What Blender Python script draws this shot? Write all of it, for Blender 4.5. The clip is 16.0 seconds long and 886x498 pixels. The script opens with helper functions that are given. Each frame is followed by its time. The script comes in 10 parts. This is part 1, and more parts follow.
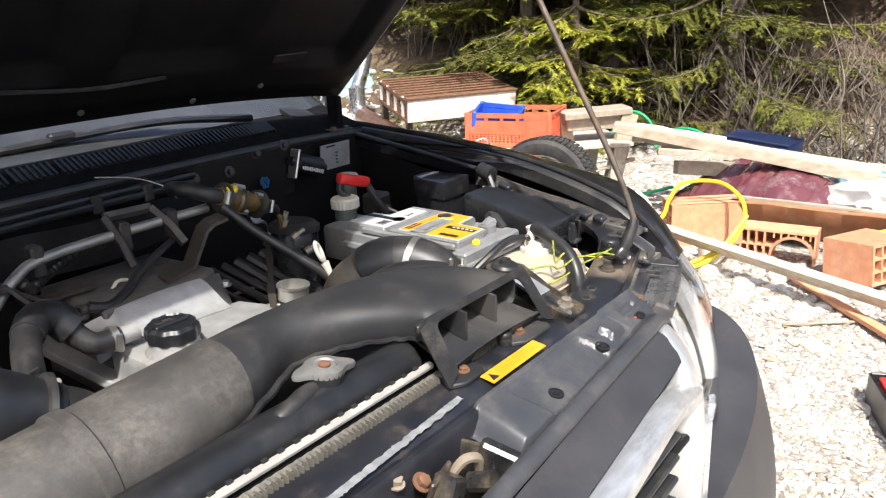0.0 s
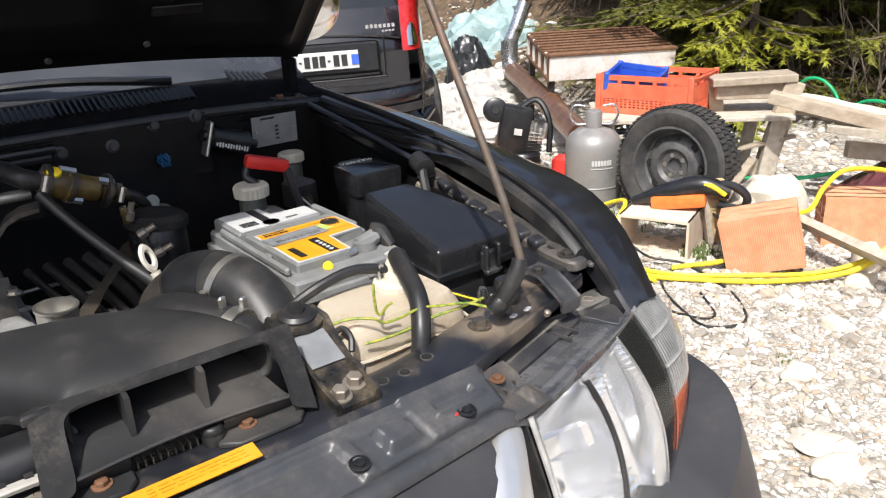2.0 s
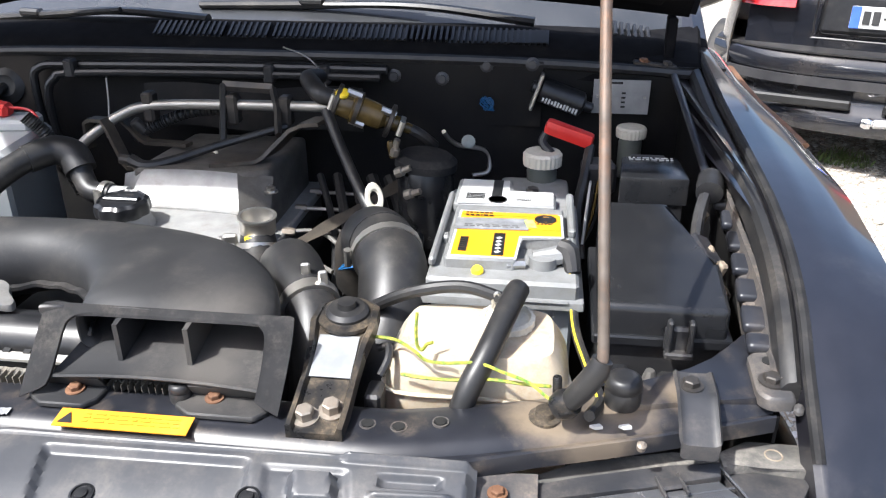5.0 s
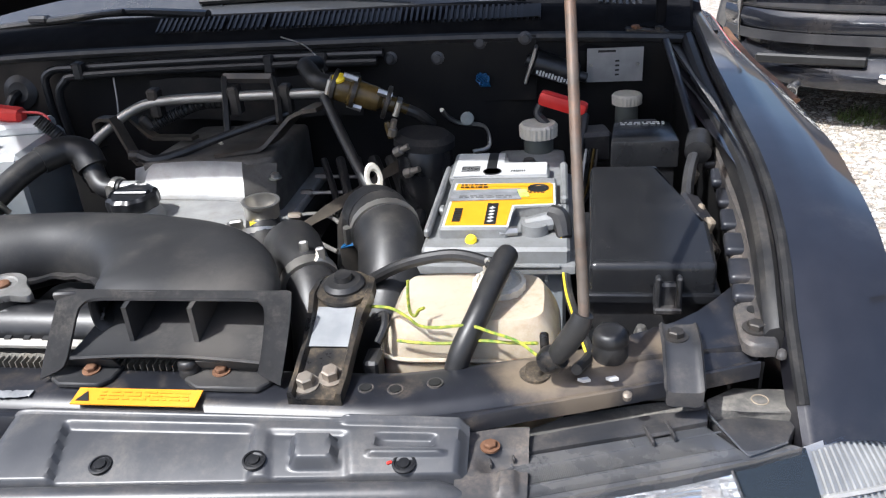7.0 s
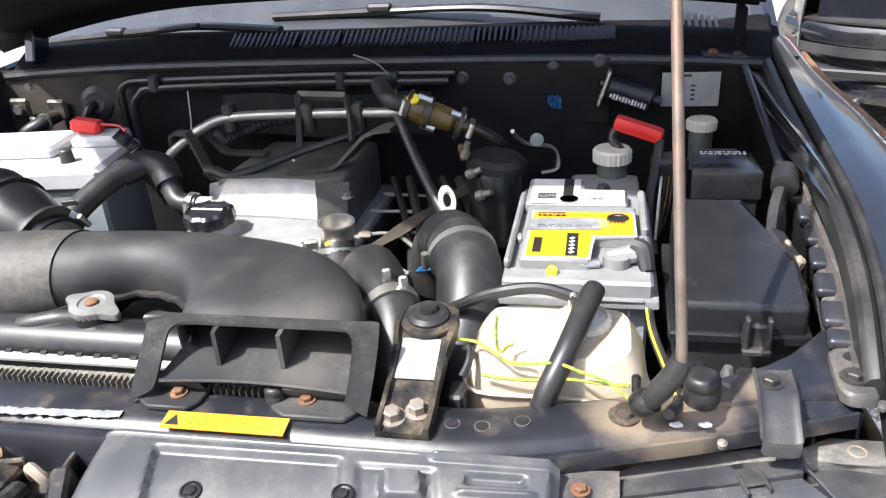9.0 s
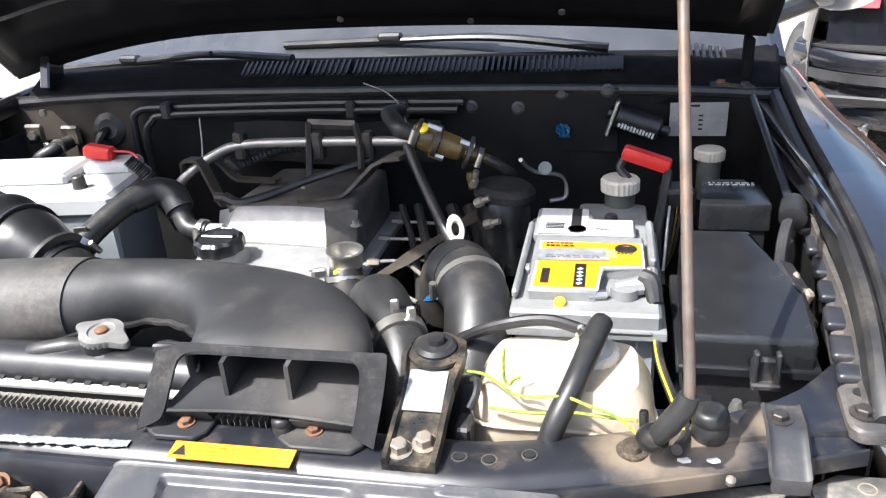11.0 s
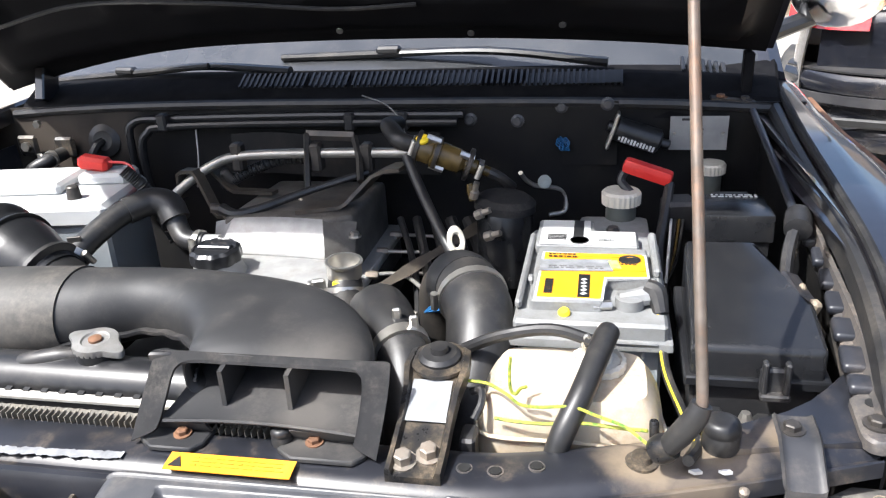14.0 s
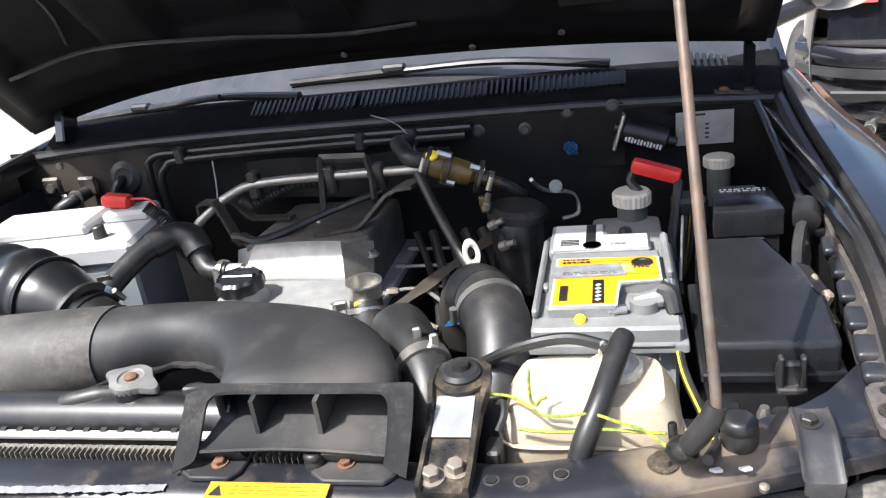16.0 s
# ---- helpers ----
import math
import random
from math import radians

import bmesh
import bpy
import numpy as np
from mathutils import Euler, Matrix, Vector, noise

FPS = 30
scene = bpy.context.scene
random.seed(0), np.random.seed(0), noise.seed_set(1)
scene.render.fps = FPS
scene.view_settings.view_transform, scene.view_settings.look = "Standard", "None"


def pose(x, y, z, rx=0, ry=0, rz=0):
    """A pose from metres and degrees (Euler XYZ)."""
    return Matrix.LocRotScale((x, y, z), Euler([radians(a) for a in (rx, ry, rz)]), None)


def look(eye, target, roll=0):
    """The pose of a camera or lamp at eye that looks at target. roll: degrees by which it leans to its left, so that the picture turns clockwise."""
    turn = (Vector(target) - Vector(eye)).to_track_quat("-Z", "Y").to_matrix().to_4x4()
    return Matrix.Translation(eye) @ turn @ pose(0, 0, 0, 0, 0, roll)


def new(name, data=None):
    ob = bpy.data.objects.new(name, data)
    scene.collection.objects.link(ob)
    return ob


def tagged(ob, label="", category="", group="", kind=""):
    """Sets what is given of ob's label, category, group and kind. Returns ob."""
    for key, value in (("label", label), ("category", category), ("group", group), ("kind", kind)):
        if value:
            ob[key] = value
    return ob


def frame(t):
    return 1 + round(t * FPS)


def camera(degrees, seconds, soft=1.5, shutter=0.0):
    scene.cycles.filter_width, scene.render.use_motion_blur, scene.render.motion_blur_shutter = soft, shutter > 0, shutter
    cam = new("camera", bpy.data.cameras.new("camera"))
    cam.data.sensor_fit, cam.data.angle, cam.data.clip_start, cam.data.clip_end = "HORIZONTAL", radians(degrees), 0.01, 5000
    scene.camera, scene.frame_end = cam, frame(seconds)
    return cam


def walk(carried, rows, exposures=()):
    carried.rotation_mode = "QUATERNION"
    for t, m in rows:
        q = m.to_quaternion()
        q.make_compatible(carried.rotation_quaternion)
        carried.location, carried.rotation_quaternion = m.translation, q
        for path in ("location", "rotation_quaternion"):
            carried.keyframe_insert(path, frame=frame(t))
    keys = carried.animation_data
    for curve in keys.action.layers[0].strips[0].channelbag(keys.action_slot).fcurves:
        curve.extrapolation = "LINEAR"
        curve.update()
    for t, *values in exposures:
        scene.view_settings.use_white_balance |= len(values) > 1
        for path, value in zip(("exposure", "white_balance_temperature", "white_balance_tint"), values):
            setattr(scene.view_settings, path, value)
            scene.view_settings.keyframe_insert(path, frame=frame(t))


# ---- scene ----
cam = camera(59.2, 16.0, soft=1.2)
ROWS = [
    (0, -0.8593, -0.5463, 1.4766, 71.73, 2.62, -52.31),
    (0.5, -0.6506, -0.7019, 1.4901, 72.91, 4.52, -50.79),
    (1, -0.5342, -0.7220, 1.4813, 72.31, 5.63, -46.93),
    (1.5, -0.4077, -0.6622, 1.4582, 72.06, 7.06, -44.24),
    (2, -0.2311, -0.6378, 1.4354, 69.00, 2.78, -37.55),
    (2.5, -0.0866, -0.7022, 1.4421, 66.76, 2.45, -23.32),
    (3, -0.0341, -0.6413, 1.4475, 66.36, 1.32, -17.47),
    (3.5, -0.0021, -0.5871, 1.4569, 66.58, -1.36, -12.79),
    (4, 0.1278, -0.5951, 1.4660, 66.80, -1.67, -4.84),
    (4.5, 0.2280, -0.5811, 1.4580, 66.18, -1.31, 4.33),
    (4.7, 0.2544, -0.5670, 1.4523, 65.46, -1.09, 6.56),
    (6.8, 0.3434, -0.6033, 1.4503, 64.00, 3.18, 6.81),
    (7, 0.3285, -0.5981, 1.4485, 63.86, 3.78, 7.54),
    (7.5, 0.3147, -0.5874, 1.4544, 63.56, 4.37, 8.62),
    (8, 0.2926, -0.5667, 1.4604, 63.47, 4.17, 9.63),
    (8.5, 0.2782, -0.5746, 1.4765, 64.18, 3.81, 10.48),
    (9, 0.2769, -0.5883, 1.4768, 64.33, 3.46, 10.78),
    (9.5, 0.2907, -0.5961, 1.4719, 64.36, 3.91, 10.80),
    (10, 0.2938, -0.6092, 1.4806, 65.49, 4.06, 10.95),
    (10.2, 0.2935, -0.6079, 1.4880, 66.35, 4.07, 11.22),
    (12.3, 0.2479, -0.5549, 1.4794, 65.19, 2.24, 11.03),
    (12.5, 0.2665, -0.5721, 1.4529, 65.25, 2.33, 10.78),
    (13, 0.3003, -0.6065, 1.4703, 66.10, 4.41, 10.14),
    (13.5, 0.3082, -0.6101, 1.4955, 66.47, 4.68, 10.53),
    (14, 0.2615, -0.5824, 1.4686, 67.54, 2.88, 10.98),
    (14.5, 0.2942, -0.5626, 1.4681, 67.84, 4.08, 10.51),
    (15, 0.3618, -0.5820, 1.5083, 69.66, 7.48, 8.93),
    (15.5, 0.3383, -0.5983, 1.4988, 68.60, 8.39, 8.77),
    (16, 0.2772, -0.5955, 1.4968, 67.54, 7.35, 10.96),
]
EXPOSURES = [(0.0, 0.56, 6250, 10), (1.0, 0.2, 6230, 10), (2.5, 0.14, 6130, 10), (3.0, 0.1, 5980, 10), (3.5, 0.22, 5930, 10), (4.2, 0.74, 5880, 10), (4.7, 1.04, 5950, 10), (6.8, 0.52, 5800, 10), (7.2, 0.57, 5800, 10), (8.0, 0.8, 5900, 10), (9.0, 1.16, 6000, 10), (10.2, 1.3, 5950, 10), (12.3, 1.12, 6000, 10), (13.0, 1.28, 6000, 10), (13.6, 1.3, 6000, 10), (14.0, 1.12, 6000, 10), (15.0, 1.22, 6050, 10), (16.0, 0.96, 6000, 10)]
walk(cam, [(t, pose(x, y, z, rx, ry, rz)) for t, x, y, z, rx, ry, rz in ROWS], EXPOSURES)

# ---- world, sun ----
SUN_TO = Vector((-0.50, -0.45, 1.0)).normalized()
world = bpy.data.worlds.new("world")
scene.world = world
world.use_nodes = True
wn = world.node_tree
sky = wn.nodes.new("ShaderNodeTexSky")
sky.sky_type = "NISHITA"
sky.sun_disc = False
sky.sun_elevation = math.asin(SUN_TO.z)
sky.sun_rotation = math.atan2(SUN_TO.x, SUN_TO.y)
sky.dust_density = 5.0
wn.links.new(sky.outputs[0], wn.nodes["Background"].inputs[0])
wn.nodes["Background"].inputs[1].default_value = 0.15
sun = new("sun", bpy.data.lights.new("sun", "SUN"))
sun.data.energy, sun.data.angle, sun.data.color = 5.0, radians(0.53), (1.0, 0.95, 0.87)
sun.matrix_world = look(SUN_TO * 30, (0, 0, 0))


# ---- materials ----
def mat(name, c1, c2=None, rough=0.5, metal=0.0, scale=25.0, bump=0.0, bscale=120.0, dirt=0.0, dcol=(0.22, 0.17, 0.12), dscale=6.0,
        rrange=0.12, coat=0.0, stretch=(1, 1, 1), per_object=0.0, sss=0.0, spec=0.5, spots=()):
    """Procedural surface: two colours mixed by grain, patches of dirt, uneven gloss and fine relief."""
    m = bpy.data.materials.new(name)
    m.use_nodes = True
    nt = m.node_tree
    b = nt.nodes["Principled BSDF"]
    L = nt.links.new
    co = nt.nodes.new("ShaderNodeTexCoord")
    mp = nt.nodes.new("ShaderNodeMapping")
    mp.inputs["Scale"].default_value = stretch
    L(co.outputs["Object"], mp.inputs[0])
    n1 = nt.nodes.new("ShaderNodeTexNoise")
    n1.inputs["Scale"].default_value, n1.inputs["Detail"].default_value = scale, 6
    L(mp.outputs[0], n1.inputs[0])
    c2 = c2 or tuple(min(1, v * 1.35 + 0.004) for v in c1)
    mix = nt.nodes.new("ShaderNodeMix")
    mix.data_type = "RGBA"
    mix.inputs[6].default_value, mix.inputs[7].default_value = (*c1, 1), (*c2, 1)
    r1 = nt.nodes.new("ShaderNodeValToRGB")
    r1.color_ramp.elements[0].position, r1.color_ramp.elements[1].position = 0.35, 0.68
    L(n1.outputs[0], r1.inputs[0])
    L(r1.outputs[0], mix.inputs[0])
    col = mix.outputs[2]
    if per_object:
        oi = nt.nodes.new("ShaderNodeObjectInfo")
        hsv = nt.nodes.new("ShaderNodeHueSaturation")
        mr = nt.nodes.new("ShaderNodeMapRange")
        mr.inputs[3].default_value, mr.inputs[4].default_value = 1 - per_object, 1 + per_object
        L(oi.outputs["Random"], mr.inputs[0])
        L(mr.outputs[0], hsv.inputs["Value"])
        L(col, hsv.inputs["Color"])
        col = hsv.outputs[0]
    n2 = nt.nodes.new("ShaderNodeTexNoise")
    n2.inputs["Scale"].default_value, n2.inputs["Detail"].default_value, n2.inputs["Roughness"].default_value = dscale, 8, 0.65
    L(mp.outputs[0], n2.inputs[0])
    if dirt:
        r2 = nt.nodes.new("ShaderNodeValToRGB")
        r2.color_ramp.elements[0].position, r2.color_ramp.elements[1].position = 0.62 - 0.32 * dirt, 0.80 - 0.10 * dirt
        r2.color_ramp.elements[1].color = (min(1, 0.35 + dirt),) * 3 + (1,)
        L(n2.outputs[0], r2.inputs[0])
        n4 = nt.nodes.new("ShaderNodeTexNoise")
        n4.inputs["Scale"].default_value, n4.inputs["Detail"].default_value, n4.inputs["Roughness"].default_value = dscale * 9, 8, 0.75
        L(mp.outputs[0], n4.inputs[0])
        r4 = nt.nodes.new("ShaderNodeValToRGB")
        r4.color_ramp.elements[0].position, r4.color_ramp.elements[1].position = 0.40, 0.62
        r4.color_ramp.elements[0].color = (0.25, 0.25, 0.25, 1)
        L(n4.outputs[0], r4.inputs[0])
        mm = nt.nodes.new("ShaderNodeMath")
        mm.operation = "MULTIPLY"
        L(r2.outputs[0], mm.inputs[0])
        L(r4.outputs[0], mm.inputs[1])
        md = nt.nodes.new("ShaderNodeMix")
        md.data_type = "RGBA"
        amount = mm.outputs[0]
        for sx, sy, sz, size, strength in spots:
            # a patch of the dust colour with a ragged edge
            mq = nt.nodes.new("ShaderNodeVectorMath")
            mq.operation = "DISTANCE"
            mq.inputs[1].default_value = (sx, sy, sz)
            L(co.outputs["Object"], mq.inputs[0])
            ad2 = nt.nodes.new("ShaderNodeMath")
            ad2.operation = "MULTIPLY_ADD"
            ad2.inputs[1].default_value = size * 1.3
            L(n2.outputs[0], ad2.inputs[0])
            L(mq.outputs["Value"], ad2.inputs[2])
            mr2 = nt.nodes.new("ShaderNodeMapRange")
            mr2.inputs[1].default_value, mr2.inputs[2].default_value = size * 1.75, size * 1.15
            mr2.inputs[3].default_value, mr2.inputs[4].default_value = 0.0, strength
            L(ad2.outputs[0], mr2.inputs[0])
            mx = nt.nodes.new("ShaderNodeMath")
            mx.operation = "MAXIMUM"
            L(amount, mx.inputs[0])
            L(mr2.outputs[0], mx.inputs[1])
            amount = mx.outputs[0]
        L(amount, md.inputs[0])
        L(col, md.inputs[6])
        md.inputs[7].default_value = (*dcol, 1)
        col = md.outputs[2]
    L(col, b.inputs["Base Color"])
    rr = nt.nodes.new("ShaderNodeMapRange")
    rr.inputs[3].default_value, rr.inputs[4].default_value = max(0.02, rough - rrange), min(1, rough + rrange)
    L(n2.outputs[0], rr.inputs[0])
    L(rr.outputs[0], b.inputs["Roughness"])
    b.inputs["Metallic"].default_value = metal
    b.inputs["Specular IOR Level"].default_value = spec
    if coat:
        b.inputs["Coat Weight"].default_value, b.inputs["Coat Roughness"].default_value = coat, 0.06
    if sss:
        b.inputs["Subsurface Weight"].default_value, b.inputs["Subsurface Radius"].default_value = sss, (0.03, 0.02, 0.012)
        b.inputs["Subsurface Scale"].default_value = 0.5
    if bump:
        n3 = nt.nodes.new("ShaderNodeTexNoise")
        n3.inputs["Scale"].default_value, n3.inputs["Detail"].default_value = bscale, 4
        L(mp.outputs[0], n3.inputs[0])
        bp = nt.nodes.new("ShaderNodeBump")
        bp.inputs["Strength"].default_value, bp.inputs["Distance"].default_value = min(1.0, bump), 0.0008
        L(n3.outputs[0], bp.inputs["Height"])
        L(bp.outputs[0], b.inputs["Normal"])
    return m


def glass(name, tint=(1, 1, 1), rough=0.02):
    """A thin clear pane: see-through, with a Fresnel gloss."""
    m = bpy.data.materials.new(name)
    m.use_nodes = True
    nt = m.node_tree
    nt.nodes.remove(nt.nodes["Principled BSDF"])
    tr, gl = nt.nodes.new("ShaderNodeBsdfTransparent"), nt.nodes.new("ShaderNodeBsdfGlossy")
    fr, mx = nt.nodes.new("ShaderNodeFresnel"), nt.nodes.new("ShaderNodeMixShader")
    tr.inputs[0].default_value = (*tint, 1)
    gl.inputs["Roughness"].default_value = rough
    fr.inputs["IOR"].default_value = 1.45
    nt.links.new(fr.outputs[0], mx.inputs[0])
    nt.links.new(tr.outputs[0], mx.inputs[1])
    nt.links.new(gl.outputs[0], mx.inputs[2])
    nt.links.new(mx.outputs[0], nt.nodes["Material Output"].inputs[0])
    return m


PAINT = mat("glossy black car paint", (0.012, 0.012, 0.015), (0.016, 0.016, 0.020), 0.30, 0.0, 40, coat=1.0, dirt=0.22, dcol=(0.060, 0.056, 0.054), dscale=9, rrange=0.08, spec=0.3)
PAINT.node_tree.nodes["Principled BSDF"].inputs["Coat Roughness"].default_value = 0.025
PAINT.node_tree.nodes["Principled BSDF"].inputs["Coat IOR"].default_value = 1.6
PAINT2 = mat("dark blue-black car paint", (0.008, 0.009, 0.013), None, 0.25, 0.0, 40, coat=1.0, dirt=0.3, dcol=(0.12, 0.10, 0.08), dscale=3)
BAYMETAL = mat("black painted bay sheet metal", (0.018, 0.020, 0.026), (0.030, 0.031, 0.037), 0.36, 0.0, 30, 0.08, 60, dirt=0.30, dcol=(0.12, 0.10, 0.085), dscale=18)
CROSSMETAL = mat("black support panel with tan dust", (0.012, 0.013, 0.017), (0.020, 0.021, 0.026), 0.33, 0.0, 30, 0.08, 60, dirt=0.24, dcol=(0.235, 0.185, 0.130), dscale=20, spots=((0.50, -0.575, 1.01, 0.046, 0.7), (0.565, -0.555, 1.01, 0.044, 0.6), (0.63, -0.53, 1.01, 0.030, 0.65), (0.545, -0.605, 1.0, 0.040, 0.5)))
DUSTED = mat("plastic thick with pale dust", (0.055, 0.054, 0.053), (0.12, 0.115, 0.105), 0.6, 0, 22, 0.2, 150, dirt=0.62, dcol=(0.30, 0.275, 0.235), dscale=13)
PLASTIC = mat("dusty black plastic", (0.016, 0.016, 0.0175), (0.025, 0.025, 0.026), 0.46, 0, 60, 0.12, 420, dirt=0.42, dcol=(0.115, 0.102, 0.088), dscale=22)
DUCT_BLACK = mat("sun-faded duct plastic with wiped dust", (0.015, 0.0155, 0.017), (0.024, 0.024, 0.025), 0.60, 0, 9, 0.14, 420, dirt=0.40, dcol=(0.105, 0.095, 0.083), dscale=11,
                 spots=((0.085, -0.045, 0.055, 0.060, 0.45), (-0.42, 0.07, 0.05, 0.085, 0.75), (-0.36, 0.04, 0.02, 0.060, 0.6), (-0.10, -0.09, 0.02, 0.035, 0.5), (0.09, -0.085, 0.03, 0.045, 0.55)))
DUCT_SLEEVE = mat("intake sleeve under tan dust", (0.028, 0.027, 0.026), (0.048, 0.046, 0.043), 0.62, 0, 7, 0.15, 300, dirt=0.70, dcol=(0.135, 0.121, 0.102), dscale=9)
BOTTLE = mat("grey-green reservoir plastic", (0.075, 0.082, 0.074), (0.12, 0.128, 0.115), 0.4, 0, 14, dirt=0.4, dcol=(0.10, 0.085, 0.065), dscale=14)
PLASTIC_CLEAN = mat("clean black plastic", (0.010, 0.0105, 0.012), (0.017, 0.0175, 0.019), 0.34, 0, 30, 0.1, 250, dirt=0.28, dcol=(0.065, 0.058, 0.05), dscale=14)
FLANGE = mat("matt worn black plastic", (0.013, 0.013, 0.014), (0.021, 0.021, 0.022), 0.75, 0, 40, 0.15, 300, dirt=0.42, dcol=(0.085, 0.078, 0.069), dscale=24, spec=0.18)
LID_BLACK = mat("smooth dark lid plastic", (0.012, 0.0125, 0.014), (0.018, 0.0185, 0.020), 0.24, 0, 30, 0.05, 250, dirt=0.34, dcol=(0.060, 0.055, 0.050), dscale=13)
COVER_GREY = mat("dusty black plastic cover", (0.040, 0.042, 0.048), (0.056, 0.058, 0.063), 0.38, 0, 22, 0.1, 260, dirt=0.55, dcol=(0.150, 0.136, 0.120), dscale=13)
RUBBER = mat("black rubber hose", (0.014, 0.014, 0.015), (0.024, 0.0235, 0.023), 0.44, 0, 40, 0.15, 200, dirt=0.4, dcol=(0.10, 0.088, 0.074), dscale=16)
LENS_TOP_GREY = mat("dusty grey lens plastic", (0.060, 0.062, 0.067), (0.095, 0.096, 0.10), 0.26, 0.1, 20, 0.05, 300, coat=0.5, dirt=0.45, dcol=(0.15, 0.14, 0.125), dscale=20)
CLEAR_EDGE = mat("pale edge of clear plastic", (0.30, 0.30, 0.295), (0.44, 0.435, 0.42), 0.22, 0.1, 40, dirt=0.3, dcol=(0.22, 0.20, 0.17), dscale=30)
LIDSTRAP = mat("dusty dark grey moulding", (0.024, 0.025, 0.028), (0.040, 0.040, 0.043), 0.42, 0, 25, 0.12, 220, dirt=0.55, dcol=(0.12, 0.105, 0.09), dscale=22)
RAILDUST = mat("black steel caked with dust", (0.040, 0.040, 0.043), (0.065, 0.062, 0.060), 0.55, 0, 30, 0.2, 160, dirt=0.75, dcol=(0.19, 0.155, 0.125), dscale=20)
CAPSTEEL = mat("dull cadmium steel", (0.20, 0.20, 0.195), (0.30, 0.295, 0.28), 0.5, 0.5, 30, 0.15, 160, dirt=0.5, dcol=(0.12, 0.10, 0.08), dscale=20)
CLIPBEIGE = mat("dusty beige clip plastic", (0.20, 0.165, 0.12), (0.28, 0.23, 0.17), 0.6, 0, 30, 0.1, 200, dirt=0.5, dcol=(0.11, 0.09, 0.07), dscale=25)
SCUTTLE_BLACK = mat("faded black scuttle plastic", (0.006, 0.006, 0.007), (0.010, 0.010, 0.011), 0.80, 0, 40, 0.12, 320, dirt=0.22, dcol=(0.040, 0.037, 0.034), dscale=18, spec=0.05)
BONNET_INNER = mat("matt black bonnet underside", (0.004, 0.004, 0.005), (0.007, 0.007, 0.008), 0.6, 0, 18, 0.2, 120, spec=0.12)
# spots at the left: brown dust, with the sunlight there put into the colour
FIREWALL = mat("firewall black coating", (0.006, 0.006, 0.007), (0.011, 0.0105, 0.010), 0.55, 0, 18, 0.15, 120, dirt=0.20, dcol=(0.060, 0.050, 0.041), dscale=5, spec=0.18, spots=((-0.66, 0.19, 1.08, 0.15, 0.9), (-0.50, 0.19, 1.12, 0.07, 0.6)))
DARKMETAL = mat("dirty dark steel", (0.05, 0.047, 0.045), (0.10, 0.09, 0.08), 0.5, 0.6, 30, 0.2, 160, dirt=0.5, dcol=(0.10, 0.075, 0.05), dscale=14)
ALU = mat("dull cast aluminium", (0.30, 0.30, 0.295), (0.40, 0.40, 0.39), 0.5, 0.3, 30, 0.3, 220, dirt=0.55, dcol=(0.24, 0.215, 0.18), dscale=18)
# ALU darkened by oily dust and by bonnet shade put into the colour
ALU_DIRTY_SHADED = mat("oily dusty aluminium with shade in its colour", (0.085, 0.080, 0.073), (0.15, 0.14, 0.125), 0.55, 0.15, 26, 0.3, 200, dirt=0.6, dcol=(0.055, 0.045, 0.036), dscale=14)
ALUDARK = mat("oily cast aluminium", (0.075, 0.072, 0.068), (0.12, 0.115, 0.105), 0.5, 0.4, 26, 0.25, 200, dirt=0.5, dcol=(0.05, 0.042, 0.034), dscale=9)
STEEL = mat("plated steel", (0.50, 0.48, 0.44), (0.62, 0.60, 0.56), 0.34, 0.9, 40, 0.1, 200, dirt=0.35, dcol=(0.20, 0.15, 0.10), dscale=20)
PIPE_STEEL = mat("galvanised pipe", (0.34, 0.325, 0.295), (0.46, 0.44, 0.40), 0.4, 0.7, 30, 0.1, 150, dirt=0.35, dcol=(0.2, 0.15, 0.1), dscale=12)
RUST = mat("rusty steel", (0.13, 0.062, 0.032), (0.22, 0.115, 0.062), 0.8, 0.15, 40, 0.4, 120, dirt=0.45, dcol=(0.07, 0.045, 0.03), dscale=16)
RODMAT = mat("grey prop rod with rust", (0.095, 0.078, 0.064), (0.15, 0.125, 0.105), 0.55, 0.4, 40, 0.2, 150, dirt=0.55, dcol=(0.26, 0.13, 0.07), dscale=15)
DUSTY_STEEL = mat("dust-covered bracket steel", (0.016, 0.016, 0.017), (0.032, 0.031, 0.03), 0.30, 0.2, 22, 0.12, 120, dirt=0.58, dcol=(0.26, 0.20, 0.13), dscale=26)
BATT = mat("grey battery plastic", (0.185, 0.19, 0.19), (0.245, 0.25, 0.248), 0.40, 0, 25, 0.06, 200, dirt=0.6, dcol=(0.125, 0.115, 0.098), dscale=28)
BATT_BODY = mat("pale blue-grey battery case", (0.25, 0.275, 0.295), (0.32, 0.345, 0.365), 0.45, 0, 12, 0.05, 200, dirt=0.45, dcol=(0.22, 0.205, 0.18), dscale=12)
BATT_WHITE = mat("white battery plastic", (0.43, 0.44, 0.44), (0.50, 0.505, 0.50), 0.4, 0, 14, 0.04, 200, dirt=0.4, dcol=(0.36, 0.30, 0.21), dscale=8)
YELLOW = mat("yellow label", (0.72, 0.31, 0.010), (0.78, 0.36, 0.015), 0.42, 0, 30, dirt=0.15, dcol=(0.45, 0.32, 0.1), dscale=20)
ORANGE_LABEL = mat("amber warning label", (0.68, 0.27, 0.010), (0.72, 0.32, 0.015), 0.5, 0, 30, dirt=0.25, dcol=(0.45, 0.28, 0.06), dscale=30)
